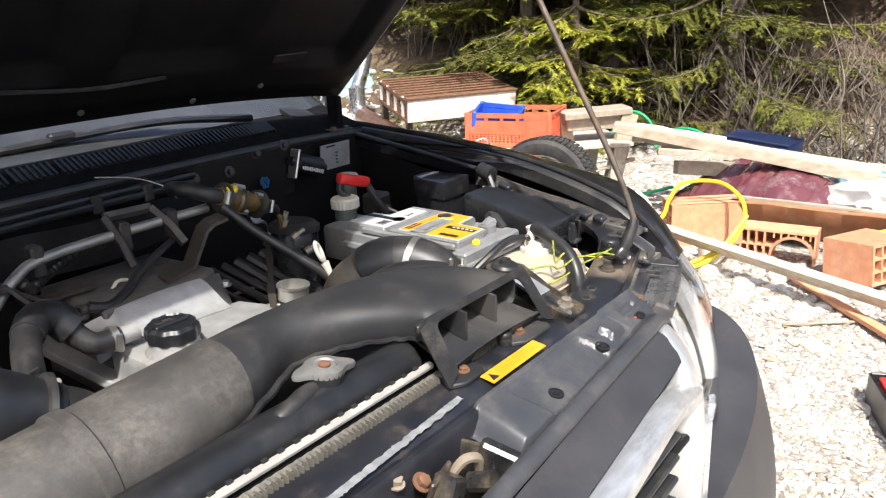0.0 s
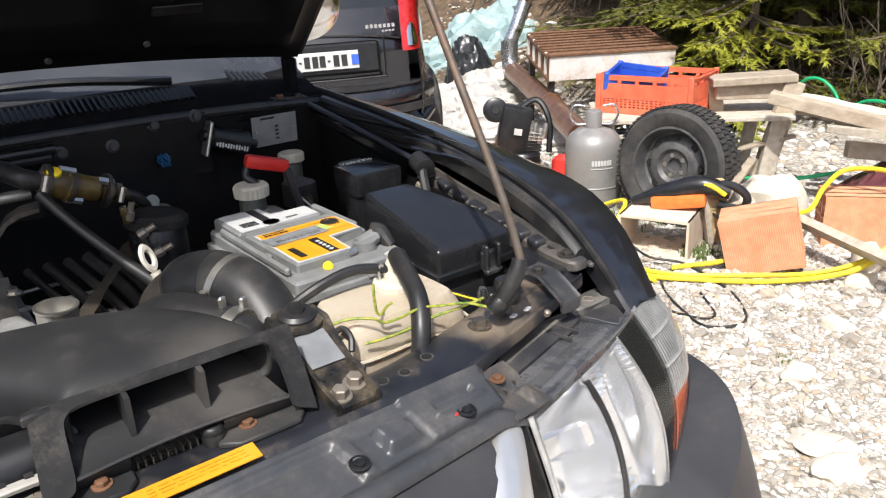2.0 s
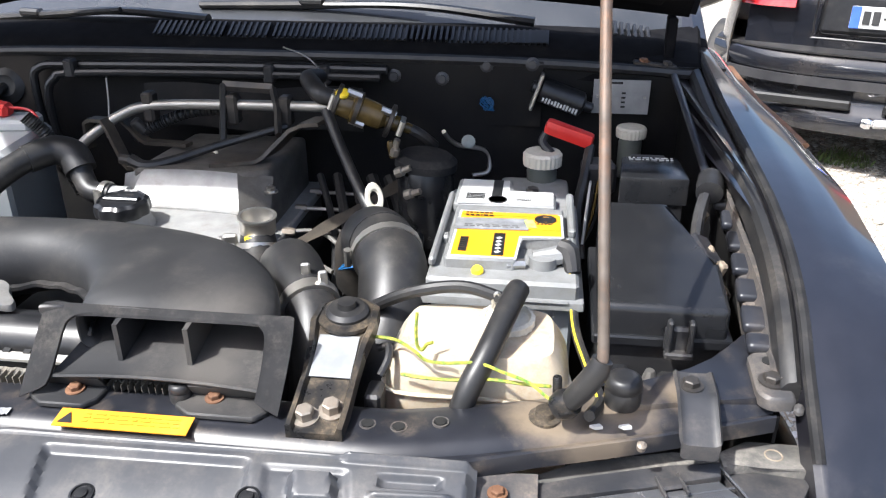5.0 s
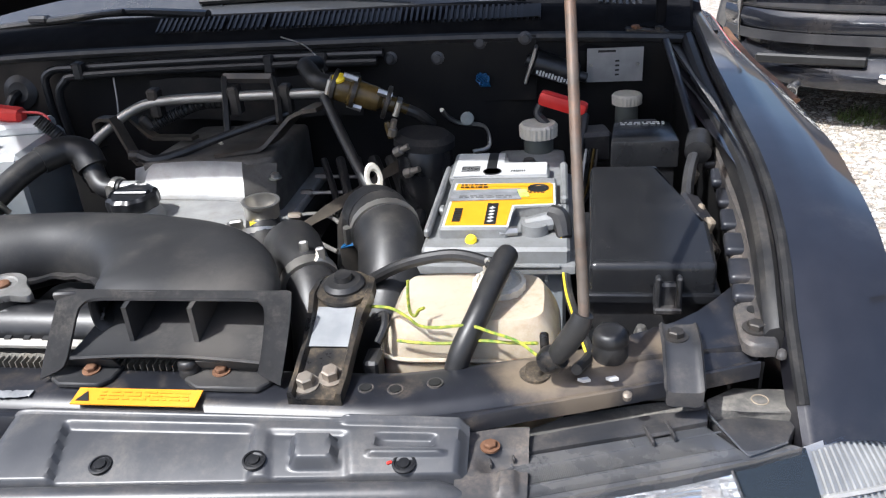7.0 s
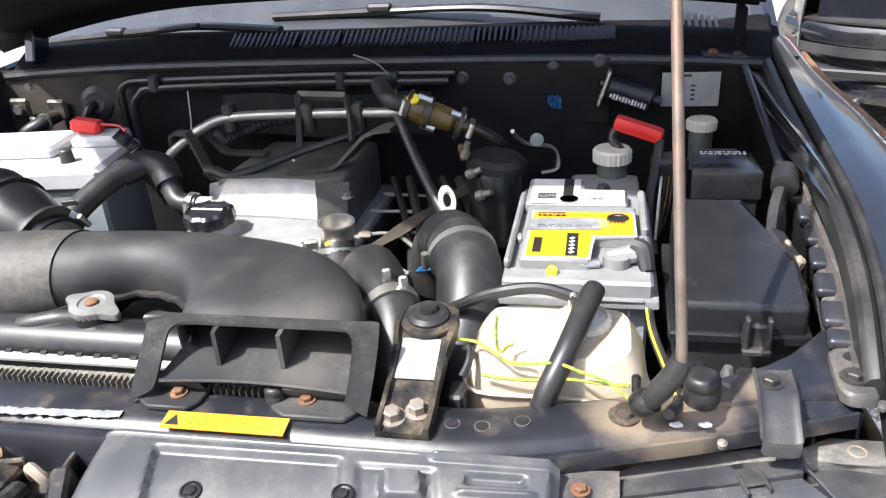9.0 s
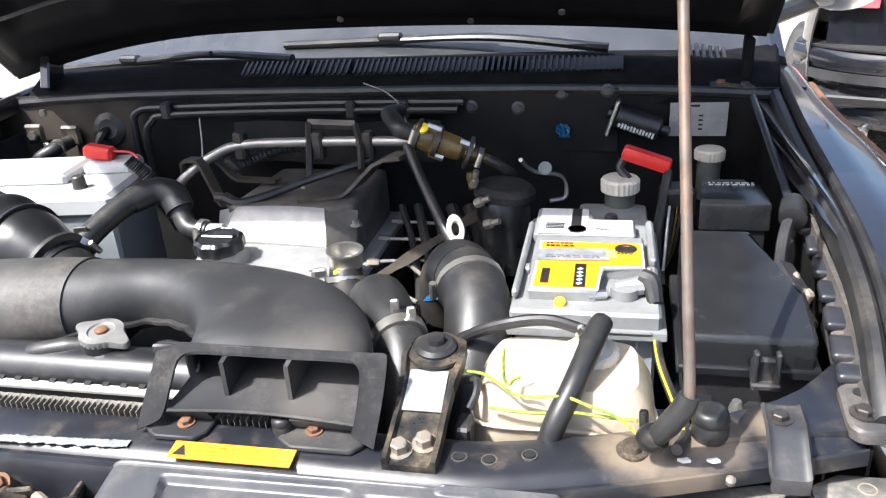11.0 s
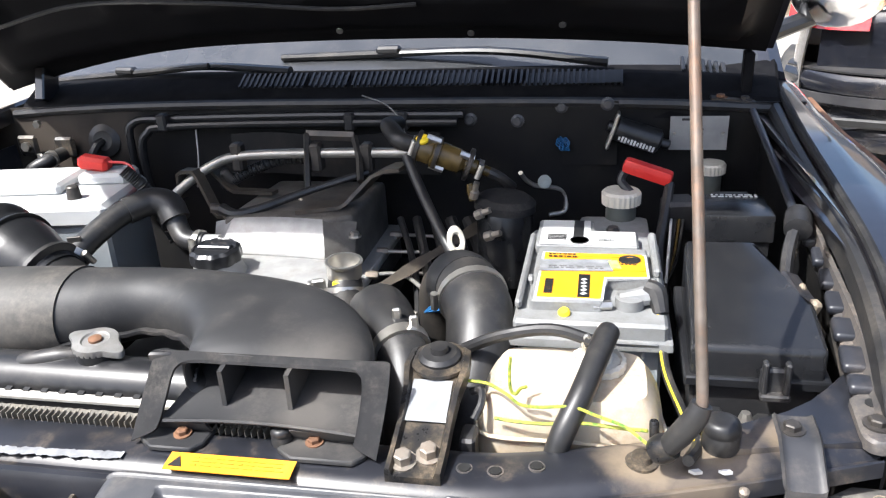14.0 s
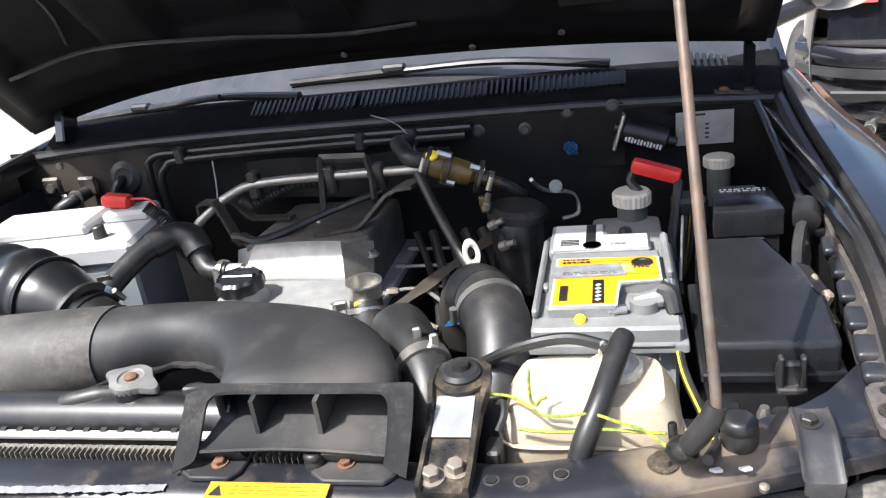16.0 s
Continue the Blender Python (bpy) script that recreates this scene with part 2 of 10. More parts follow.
WHITE_LABEL = mat("white label", (0.50, 0.50, 0.485), (0.57, 0.57, 0.555), 0.5, 0, 20, dirt=0.35, dcol=(0.40, 0.385, 0.35), dscale=14)
INK = mat("black ink", (0.012, 0.012, 0.012), None, 0.5)
GREYFOIL = mat("scuffed silver sticker", (0.18, 0.187, 0.195), (0.34, 0.345, 0.35), 0.42, 0.15, 45, dirt=0.5, dcol=(0.11, 0.11, 0.115), dscale=55)
TANK = mat("aged cream translucent plastic", (0.47, 0.41, 0.315), (0.56, 0.50, 0.40), 0.36, 0, 7, 0.06, 120, dirt=0.66, dcol=(0.34, 0.23, 0.125), dscale=13, sss=0.2)
CAPWHITE = mat("dusty ivory plastic cap", (0.56, 0.52, 0.43), (0.66, 0.62, 0.53), 0.5, 0, 25, 0.1, 200, dirt=0.45, dcol=(0.34, 0.28, 0.2), dscale=24)
RED = mat("red plastic cap", (0.58, 0.018, 0.015), (0.66, 0.04, 0.03), 0.45, 0, 25, dirt=0.3, dcol=(0.28, 0.03, 0.02), dscale=16)
WIRE = mat("yellow green earth wire", (0.40, 0.38, 0.05), (0.07, 0.17, 0.03), 0.45, 0, 160)
YWIRE = mat("yellow wire stripe", (0.72, 0.55, 0.03), None, 0.45)
BLUEWIRE = mat("blue wire", (0.012, 0.08, 0.20), None, 0.4)
REDWIRE = mat("red wire", (0.5, 0.02, 0.02), None, 0.4)
AMBER = mat("amber plastic", (0.055, 0.038, 0.014), (0.15, 0.10, 0.03), 0.25, 0, 30, dirt=0.3, dcol=(0.12, 0.07, 0.02), dscale=20)
CHROME = mat("chrome", (0.82, 0.82, 0.83), (0.86, 0.86, 0.87), 0.17, 1.0, 20, rrange=0.08, dirt=0.15, dcol=(0.5, 0.48, 0.45))
CHROME_SCRATCHED = mat("scratched chrome bar", (0.62, 0.62, 0.61), (0.78, 0.78, 0.77), 0.38, 0.75, 90, 0.2, 200, dirt=0.45, dcol=(0.22, 0.22, 0.21), dscale=30, stretch=(0.3, 1, 1))
CHROME_DULL = mat("weathered chrome", (0.80, 0.80, 0.79), (0.86, 0.86, 0.85), 0.30, 0.75, 30, rrange=0.1, dirt=0.2, dcol=(0.45, 0.44, 0.42))
BOLTSTEEL = mat("dull bolt steel", (0.20, 0.175, 0.145), (0.30, 0.27, 0.23), 0.5, 0.5, 60, 0.1, 200, dirt=0.5, dcol=(0.20, 0.13, 0.08), dscale=30)
REFLECTOR = mat("aluminised reflector", (0.92, 0.92, 0.93), (0.96, 0.96, 0.96), 0.15, 0.80, 20, rrange=0.05)
FIN = mat("radiator fins", (0.13, 0.122, 0.105), (0.19, 0.18, 0.155), 0.6, 0.3, 60, 0.3, 300, dirt=0.5, dcol=(0.25, 0.2, 0.14), dscale=20)
CRIMP = mat("aluminium crimp strip", (0.46, 0.44, 0.40), (0.56, 0.54, 0.49), 0.45, 0.4, 30, dirt=0.3, dcol=(0.4, 0.34, 0.26), dscale=20)
WINDSCREEN = mat("dusty windscreen glass", (0.032, 0.034, 0.037), (0.052, 0.054, 0.057), 0.24, 0.0, 5, rrange=0.06, coat=0.4, dirt=0.35, dcol=(0.075, 0.071, 0.068), dscale=20)
DARKGLASS = mat("dark tinted glass", (0.012, 0.014, 0.014), (0.02, 0.022, 0.022), 0.06, 0.0, 5, rrange=0.04, coat=1.0)
CLEAR = glass("clear lamp lens")
RED_GLASS = mat("red tail lamp", (0.50, 0.01, 0.015), (0.60, 0.03, 0.03), 0.12, 0, 30, coat=1.0, rrange=0.05)
TYRE = mat("tyre rubber", (0.022, 0.022, 0.023), (0.042, 0.040, 0.038), 0.75, 0, 20, 0.2, 200, dirt=0.5, dcol=(0.13, 0.115, 0.095), dscale=8)
RIM = mat("black steel wheel", (0.07, 0.07, 0.072), (0.12, 0.12, 0.12), 0.42, 0.3, 20, 0.1, 150, dirt=0.5, dcol=(0.20, 0.18, 0.16), dscale=14)
BUMPER_GREY = mat("weathered dark bumper plastic", (0.030, 0.030, 0.033), (0.044, 0.044, 0.047), 0.46, 0, 12, 0.15, 250, dirt=0.4, dcol=(0.075, 0.070, 0.066), dscale=7)
BRICK = mat("orange terracotta", (0.60, 0.27, 0.14), (0.68, 0.34, 0.19), 0.85, 0, 20, 0.3, 120, dirt=0.4, dcol=(0.68, 0.48, 0.35), dscale=7, per_object=0.12)
PALEBRICK = mat("pale lime-dusted block", (0.62, 0.50, 0.38), (0.70, 0.60, 0.48), 0.9, 0, 15, 0.3, 120, dirt=0.4, dcol=(0.58, 0.36, 0.22), dscale=6)
WOOD = mat("weathered grey wood", (0.40, 0.35, 0.28), (0.54, 0.49, 0.41), 0.8, 0, 30, 0.4, 60, dirt=0.35, dcol=(0.24, 0.18, 0.12), dscale=8, stretch=(1, 1, 1), per_object=0.15)
WOOD_NEW = mat("pale sawn wood", (0.34, 0.28, 0.205), (0.47, 0.40, 0.31), 0.75, 0, 30, 0.4, 60, dirt=0.5, dcol=(0.25, 0.19, 0.125), dscale=8, per_object=0.15, stretch=(1, 0.3, 1))
CRATE = mat("orange-red crate plastic", (0.72, 0.13, 0.06), (0.80, 0.18, 0.09), 0.5, 0, 14, dirt=0.3, dcol=(0.62, 0.24, 0.16), dscale=5)
BLUE = mat("blue plastic", (0.03, 0.09, 0.48), (0.05, 0.13, 0.58), 0.45, 0, 14, dirt=0.2, dcol=(0.1, 0.15, 0.4))
BLUEDARK = mat("dark blue plastic", (0.006, 0.014, 0.052), (0.012, 0.025, 0.078), 0.42, 0, 8, dirt=0.35, dcol=(0.07, 0.07, 0.08))
BLUELIGHT = mat("light blue plastic", (0.08, 0.25, 0.55), None, 0.45)
GASGREY = mat("grey painted gas cylinder", (0.25, 0.245, 0.235), (0.31, 0.30, 0.29), 0.45, 0.3, 12, 0.05, 200, dirt=0.4, dcol=(0.18, 0.14, 0.10), dscale=6)
RUSTWHITE = mat("white enamel with rust", (0.72, 0.70, 0.66), (0.78, 0.77, 0.74), 0.55, 0, 8, 0.1, 100, dirt=0.62, dcol=(0.44, 0.20, 0.07), dscale=4.5)
PIPE_BROWN = mat("rusty brown stovepipe", (0.15, 0.065, 0.038), (0.27, 0.13, 0.075), 0.33, 0.55, 12, 0.08, 80, dirt=0.5, dcol=(0.30, 0.22, 0.15), dscale=5, stretch=(1, 1, 1))
GALV = mat("shiny stovepipe elbow", (0.62, 0.62, 0.62), (0.72, 0.72, 0.72), 0.25, 0.9, 10, rrange=0.1)
TARP = mat("teal tarpaulin", (0.22, 0.32, 0.33), (0.32, 0.42, 0.42), 0.55, 0, 8, 0.2, 40, dirt=0.3, dcol=(0.38, 0.42, 0.38), dscale=4)
BAG = mat("black bin bag", (0.018, 0.02, 0.022), (0.03, 0.032, 0.035), 0.3, 0, 10, 0.4, 30, rrange=0.1)
WHITEBAG = mat("dirty white sheeting", (0.42, 0.405, 0.375), (0.56, 0.545, 0.51), 0.45, 0, 9, 0.2, 40, dirt=0.5, dcol=(0.36, 0.31, 0.245), dscale=5)
MAROON = mat("maroon plastic film", (0.10, 0.024, 0.034), (0.16, 0.06, 0.065), 0.20, 0, 3.2, 0.2, 40, dirt=0.36, dcol=(0.42, 0.38, 0.36), dscale=9, coat=0.5)
HOSE_Y = mat("yellow garden hose", (0.74, 0.60, 0.02), (0.82, 0.68, 0.04), 0.4, 0, 30, dirt=0.2, dcol=(0.55, 0.45, 0.1))
HOSE_G = mat("green hose", (0.01, 0.30, 0.11), (0.02, 0.38, 0.15), 0.4, 0, 30)
BROWNBOARD = mat("brown board", (0.28, 0.13, 0.06), (0.36, 0.18, 0.09), 0.7, 0, 12, 0.2, 60, dirt=0.3, dcol=(0.4, 0.28, 0.18))
TOOLORANGE = mat("orange tool plastic", (0.72, 0.16, 0.03), None, 0.45, dirt=0.2, dcol=(0.5, 0.2, 0.1))
YELLOWPL = mat("yellow plastic", (0.80, 0.58, 0.02), None, 0.4)
REDPL = mat("red plastic", (0.55, 0.03, 0.02), None, 0.45)
CORRUGATED = mat("white corrugated sheet with rust", (0.66, 0.64, 0.58), (0.74, 0.72, 0.67), 0.6, 0.1, 6, dirt=0.55, dcol=(0.45, 0.22, 0.07), dscale=2.2, stretch=(1, 1, 0.25))
BARK = mat("bark", (0.10, 0.075, 0.055), (0.17, 0.135, 0.10), 0.9, 0, 14, 0.5, 40)
TWIG = mat("bare grey twigs", (0.125, 0.102, 0.078), (0.21, 0.175, 0.135), 0.9, 0, 6)
BRUSH = mat("dead brown stems", (0.085, 0.058, 0.038), (0.19, 0.135, 0.09), 0.9, 0, 3)
NEEDLE = mat("spruce needles", (0.105, 0.122, 0.018), (0.225, 0.220, 0.036), 0.55, 0, 1.6, per_object=0.22)
NEEDLE_Y = mat("young yellow-green spruce needles", (0.24, 0.26, 0.022), (0.38, 0.37, 0.045), 0.55, 0, 3, per_object=0.1)
GRASS = mat("grass blades", (0.08, 0.13, 0.03), (0.15, 0.19, 0.06), 0.7, 0, 8)
LIMESTONE = mat("pale limestone", (0.60, 0.53, 0.42), (0.72, 0.68, 0.60), 0.9, 0, 9, 0.3, 60, dirt=0.3, dcol=(0.50, 0.36, 0.22), dscale=5, per_object=0.12)


def gravel_material(name, loose):
    m = bpy.data.materials.new(name)
    m.use_nodes = True
    nt = m.node_tree
    b = nt.nodes["Principled BSDF"]
    L = nt.links.new
    ramp = nt.nodes.new("ShaderNodeValToRGB")
    e = ramp.color_ramp.elements
    e[0].position, e[0].color = 0.0, (0.27, 0.245, 0.205, 1)
    e[1].position, e[1].color = 1.0, (0.66, 0.64, 0.60, 1)
    for p, c in ((0.2, (0.36, 0.33, 0.28, 1)), (0.45, (0.50, 0.475, 0.43, 1)), (0.6, (0.40, 0.32, 0.23, 1)), (0.75, (0.58, 0.56, 0.52, 1))):
        x = e.new(p)
        x.color = c
    co = nt.nodes.new("ShaderNodeTexCoord")
    n = nt.nodes.new("ShaderNodeTexNoise")
    n.inputs["Scale"].default_value, n.inputs["Detail"].default_value = 1.1, 8
    L(co.outputs["Object"], n.inputs[0])
    if loose:
        g = nt.nodes.new("ShaderNodeNewGeometry")
        L(g.outputs["Random Per Island"], ramp.inputs[0])
        col = ramp.outputs[0]
    else:
        v = nt.nodes.new("ShaderNodeTexVoronoi")
        v.inputs["Scale"].default_value = 38
        L(co.outputs["Object"], v.inputs["Vector"])
        sep = nt.nodes.new("ShaderNodeSeparateColor")
        L(v.outputs["Color"], sep.inputs[0])
        L(sep.outputs[0], ramp.inputs[0])
        edge = nt.nodes.new("ShaderNodeTexVoronoi")
        edge.feature = "DISTANCE_TO_EDGE"
        edge.inputs["Scale"].default_value = 38
        L(co.outputs["Object"], edge.inputs["Vector"])
        er = nt.nodes.new("ShaderNodeValToRGB")
        er.color_ramp.elements[1].position = 0.12
        L(edge.outputs["Distance"], er.inputs[0])
        mx = nt.nodes.new("ShaderNodeMix")
        mx.data_type = "RGBA"
        mx.inputs[6].default_value = (0.20, 0.17, 0.135, 1)
        L(er.outputs[0], mx.inputs[0])
        L(ramp.outputs[0], mx.inputs[7])
        # leaf litter away from the yard
        sepx = nt.nodes.new("ShaderNodeSeparateXYZ")
        L(co.outputs["Object"], sepx.inputs[0])
        far = nt.nodes.new("ShaderNodeMath")
        far.operation = "MULTIPLY_ADD"
        far.inputs[1].default_value, far.inputs[2].default_value = 2.6, -0.06
        L(sepx.outputs[2], far.inputs[0])
        add = nt.nodes.new("ShaderNodeMath")
        add.use_clamp = True
        L(far.outputs[0], add.inputs[0])
        mul = nt.nodes.new("ShaderNodeMath")
        mul.operation = "MULTIPLY_ADD"
        mul.inputs[1].default_value, mul.inputs[2].default_value = 0.9, -0.42
        L(n.outputs[0], mul.inputs[0])
        L(mul.outputs[0], add.inputs[1])
        big = nt.nodes.new("ShaderNodeMath")
        big.operation = "MULTIPLY"
        big.inputs[1].default_value = 2.2
        big.use_clamp = True
        L(add.outputs[0], big.inputs[0])
        lit = nt.nodes.new("ShaderNodeMix")
        lit.data_type = "RGBA"
        L(big.outputs[0], lit.inputs[0])
        L(mx.outputs[2], lit.inputs[6])
        n5 = nt.nodes.new("ShaderNodeTexNoise")
        n5.inputs["Scale"].default_value, n5.inputs["Detail"].default_value = 14, 8
        L(co.outputs["Object"], n5.inputs[0])
        lr = nt.nodes.new("ShaderNodeValToRGB")
        lr.color_ramp.elements[0].position, lr.color_ramp.elements[0].color = 0.3, (0.045, 0.032, 0.021, 1)
        lr.color_ramp.elements[1].position, lr.color_ramp.elements[1].color = 0.75, (0.17, 0.115, 0.066, 1)
        L(n5.outputs[0], lr.inputs[0])
        L(lr.outputs[0], lit.inputs[7])
        col = lit.outputs[2]
        bp = nt.nodes.new("ShaderNodeBump")
        bp.inputs["Strength"].default_value, bp.inputs["Distance"].default_value = 0.9, 0.012
        L(edge.outputs["Distance"], bp.inputs["Height"])
        L(bp.outputs[0], b.inputs["Normal"])
    L(col, b.inputs["Base Color"])
    b.inputs["Roughness"].default_value = 0.9
    return m


GROUND = gravel_material("gravel ground", False)
GRAVEL = gravel_material("loose gravel", True)


# ---- mesh helpers ----
def add_box(bm, c, s, rot=(0, 0, 0), bevel=0.0, seg=1):
    r = bmesh.ops.create_cube(bm, size=1.0)
    vs = r["verts"]
    m = pose(*c, *rot) @ Matrix.Diagonal((*s, 1))
    bmesh.ops.transform(bm, matrix=m, verts=vs)
    if bevel:
        es = list({e for v in vs for e in v.link_edges})
        bmesh.ops.bevel(bm, geom=es, offset=bevel, segments=seg, affect="EDGES", profile=0.6)
    return bm


def box(c, s, rot=(0, 0, 0), bevel=0.0, seg=1):
    return add_box(bmesh.new(), c, s, rot, bevel, seg)


def add_ringed(bm, rings, closed=True, caps=True):
    """Skins a list of rings, each a list of points of the same length."""
    rows = [[bm.verts.new(p) for p in ring] for ring in rings]
    n = len(rows[0])
    for a, b in zip(rows, rows[1:]):
        for i in range(n if closed else n - 1):
            j = (i + 1) % n
            bm.faces.new((a[i], a[j], b[j], b[i]))
    if caps and closed:
        bm.faces.new(list(reversed(rows[0])))
        bm.faces.new(rows[-1])
    return bm


def frame_of(d):
    d = Vector(d).normalized()
    a = Vector((0, 0, 1)) if abs(d.z) < 0.9 else Vector((1, 0, 0))
    u = d.cross(a).normalized()
    return u, d.cross(u).normalized(), d


def add_lathe(bm, profile, base, axis=(0, 0, 1), seg=20, bumps=None, caps=True):
    """profile: (radius, height) pairs along the axis from base. bumps: (count, depth) of knurls."""
    u, v, d = frame_of(axis)
    rings = []
    for r, h in profile:
        ring = []
        for k in range(seg):
            a = 2 * math.pi * k / seg
            q = r
            if bumps:
                q = r * (1 - bumps[1] * (0.5 + 0.5 * math.cos(a * bumps[0])))
            ring.append(Vector(base) + d * h + (u * math.cos(a) + v * math.sin(a)) * q)
        rings.append(ring)
    return add_ringed(bm, rings, True, caps)


def lathe(profile, base, axis=(0, 0, 1), seg=20, bumps=None, caps=True):
    return add_lathe(bmesh.new(), profile, base, axis, seg, bumps, caps)


def smooth_path(pts, n=6):
    pts = [Vector(p) for p in pts]
    if len(pts) < 3:
        return pts
    out = []
    ext = [2 * pts[0] - pts[1]] + pts + [2 * pts[-1] - pts[-2]]
    for i in range(1, len(ext) - 2):
        p0, p1, p2, p3 = ext[i - 1:i + 3]
        for k in range(n):
            t = k / n
            out.append(0.5 * ((2 * p1) + (p2 - p0) * t + (2 * p0 - 5 * p1 + 4 * p2 - p3) * t * t + (3 * p1 - p0 - 3 * p2 + p3) * t ** 3))
    out.append(pts[-1])
    return out


def add_tube(bm, pts, r, seg=10, n=6, flat=1.0, ribs=None):
    """A round tube along a smoothed path. r: a radius or one for each given point. ribs: (count, depth)."""
    path = smooth_path(pts, n)
    m = len(path)
    rs = list(r) if isinstance(r, (list, tuple)) else [r] * len(pts)
    u = None
    rings = []
    for i, p in enumerate(path):
        d = (path[min(i + 1, m - 1)] - path[max(i - 1, 0)]).normalized()
        if u is None:
            u, v, _ = frame_of(d)
        else:
            u = (u - d * u.dot(d)).normalized()
            v = d.cross(u)
        f = i / max(1, m - 1) * (len(rs) - 1)
        k = min(int(f), len(rs) - 2) if len(rs) > 1 else 0
        q = rs[k] + (rs[k + 1] - rs[k]) * (f - k) if len(rs) > 1 else rs[0]
        if ribs:
            q *= 1 + ribs[1] * math.cos(2 * math.pi * ribs[0] * i / (m - 1))
        rings.append([p + u * math.cos(2 * math.pi * j / seg) * q + v * math.sin(2 * math.pi * j / seg) * q * flat for j in range(seg)])
    return add_ringed(bm, rings)


def tube(pts, r, seg=10, n=6, flat=1.0, ribs=None):
    return add_tube(bmesh.new(), pts, r, seg, n, flat, ribs)


def add_prism(bm, poly, z0, z1, bevel=0.0, seg=1, m=None):
    """An upright prism over a plan polygon; z0, z1 may be functions of (x, y)."""
    f0 = z0 if callable(z0) else (lambda x, y: z0)
    f1 = z1 if callable(z1) else (lambda x, y: z1)
    if sum(a[0] * b[1] - b[0] * a[1] for a, b in zip(poly, poly[1:] + poly[:1])) < 0:
        poly = list(reversed(poly))
    lo = [bm.verts.new((x, y, f0(x, y))) for x, y in poly]
    hi = [bm.verts.new((x, y, f1(x, y))) for x, y in poly]
    n = len(poly)
    bm.faces.new(list(reversed(lo)))
    top = bm.faces.new(hi)
    for i in range(n):
        j = (i + 1) % n
        bm.faces.new((lo[i], lo[j], hi[j], hi[i]))
    if m is not None:
        bmesh.ops.transform(bm, matrix=m, verts=lo + hi)
    if bevel:
        bmesh.ops.bevel(bm, geom=list(top.edges) + [e for v in hi for e in v.link_edges if e not in top.edges], offset=bevel, segments=seg, affect="EDGES", profile=0.6)
    return bm


def prism(poly, z0, z1, bevel=0.0, seg=1, m=None):
    return add_prism(bmesh.new(), poly, z0, z1, bevel, seg, m)


def sheet(fn, nu, nv, thick=0.0):
    """A grid surface fn(u, v), u and v from 0 to 1, given real thickness along its normals."""
    bm = bmesh.new()
    rows = [[bm.verts.new(fn(i / nu, j / nv)) for j in range(nv + 1)] for i in range(nu + 1)]
    for i in range(nu):
        for j in range(nv):
            bm.faces.new((rows[i][j], rows[i + 1][j], rows[i + 1][j + 1], rows[i][j + 1]))
    if thick:
        bmesh.ops.recalc_face_normals(bm, faces=bm.faces)
        bmesh.ops.solidify(bm, geom=list(bm.faces), thickness=thick)
    return bm


ORIGIN = {}


def thing(name, label, category, at=(0, 0, 0), group="", kind=""):
    ob = new(name)
    ob.empty_display_size = 0.05
    ob.location = at
    ORIGIN[ob] = Vector(at)
    return tagged(ob, label, category, group, kind)


def mesh_ob(name, bm, material, smooth=35):
    bmesh.ops.recalc_face_normals(bm, faces=bm.faces)
    me = bpy.data.meshes.new(name)
    bm.to_mesh(me)
    bm.free()
    me.materials.append(material)
    if smooth:
        me.shade_smooth()
        me.set_sharp_from_angle(angle=radians(smooth))
    return new(name, me)


def part(name, bm, material, parent, label="", smooth=35):
    """Links a mesh, given in world places, as one part under a thing or under a part."""
    o = ORIGIN[parent]
    bm.transform(Matrix.Translation(-o))
    ob = mesh_ob(name, bm, material, smooth)
    ob.parent = parent
    ORIGIN[ob] = o
    return tagged(ob, label)


def solid(name, bm, material, label, category, group="", kind="", smooth=35):
    """A thing that is one mesh, its origin at the middle of its base."""
    xs = [v.co for v in bm.verts]
    o = Vector((sum(c.x for c in xs) / len(xs), sum(c.y for c in xs) / len(xs), min(c.z for c in xs)))
    bm.transform(Matrix.Translation(-o))
    ob = mesh_ob(name, bm, material, smooth)
    ob.location = o
    ORIGIN[ob] = o
    return tagged(ob, label, category, group, kind)


def bolt(name, parent, p, r=0.009, h=0.008, axis=(0, 0, 1), material=None, washer=1.5):
    bm = lathe([(r * washer, 0), (r * washer, 0.002)], p, axis, 14)
    add_lathe(bm, [(r, 0.002), (r, h), (r * 0.8, h + 0.001)], p, axis, 6)
    return part(name, bm, material or STEEL, parent, smooth=25)


def clamp_ring(parent, p, axis, r, w=0.012, name="hose_clamp"):
    bm = lathe([(r, -w / 2), (r + 0.0022, -w / 2), (r + 0.0022, w / 2), (r, w / 2)], p, axis, 22)
    u, v, d = frame_of(axis)
    q = Vector(p) + u * (r + 0.006)
    add_lathe(bm, [(0.005, -0.012), (0.005, 0.012)], q, v, 8)
    return part(name, bm, STEEL, parent)


def bars(name, parent, x0, x1, y0, y1, z, rows, material, seed=1, tilt=None, normal="z", gap=0.45):
    """Unreadable print: short flat bars in rows, on a plane that faces up (or along -y)."""
    rnd = random.Random(seed)
    bm = bmesh.new()
    hh = (y1 - y0) / rows
    for r in range(rows):
        x = x0
        yc = y0 + hh * (r + 0.5)
        while x < x1 - 0.002:
            w = min(rnd.uniform(0.004, 0.016) * (x1 - x0) / 0.1, x1 - x)
            if normal == "z":
                add_box(bm, (x + w / 2, yc, z), (w, hh * gap, 0.0006))
            else:
                add_box(bm, (x + w / 2, z, yc), (w, 0.0006, hh * gap))
            x += w + rnd.uniform(0.003, 0.006) * (x1 - x0) / 0.1
    if tilt is not None:
        bm.transform(tilt)
    return part(name, bm, material, parent, smooth=0)


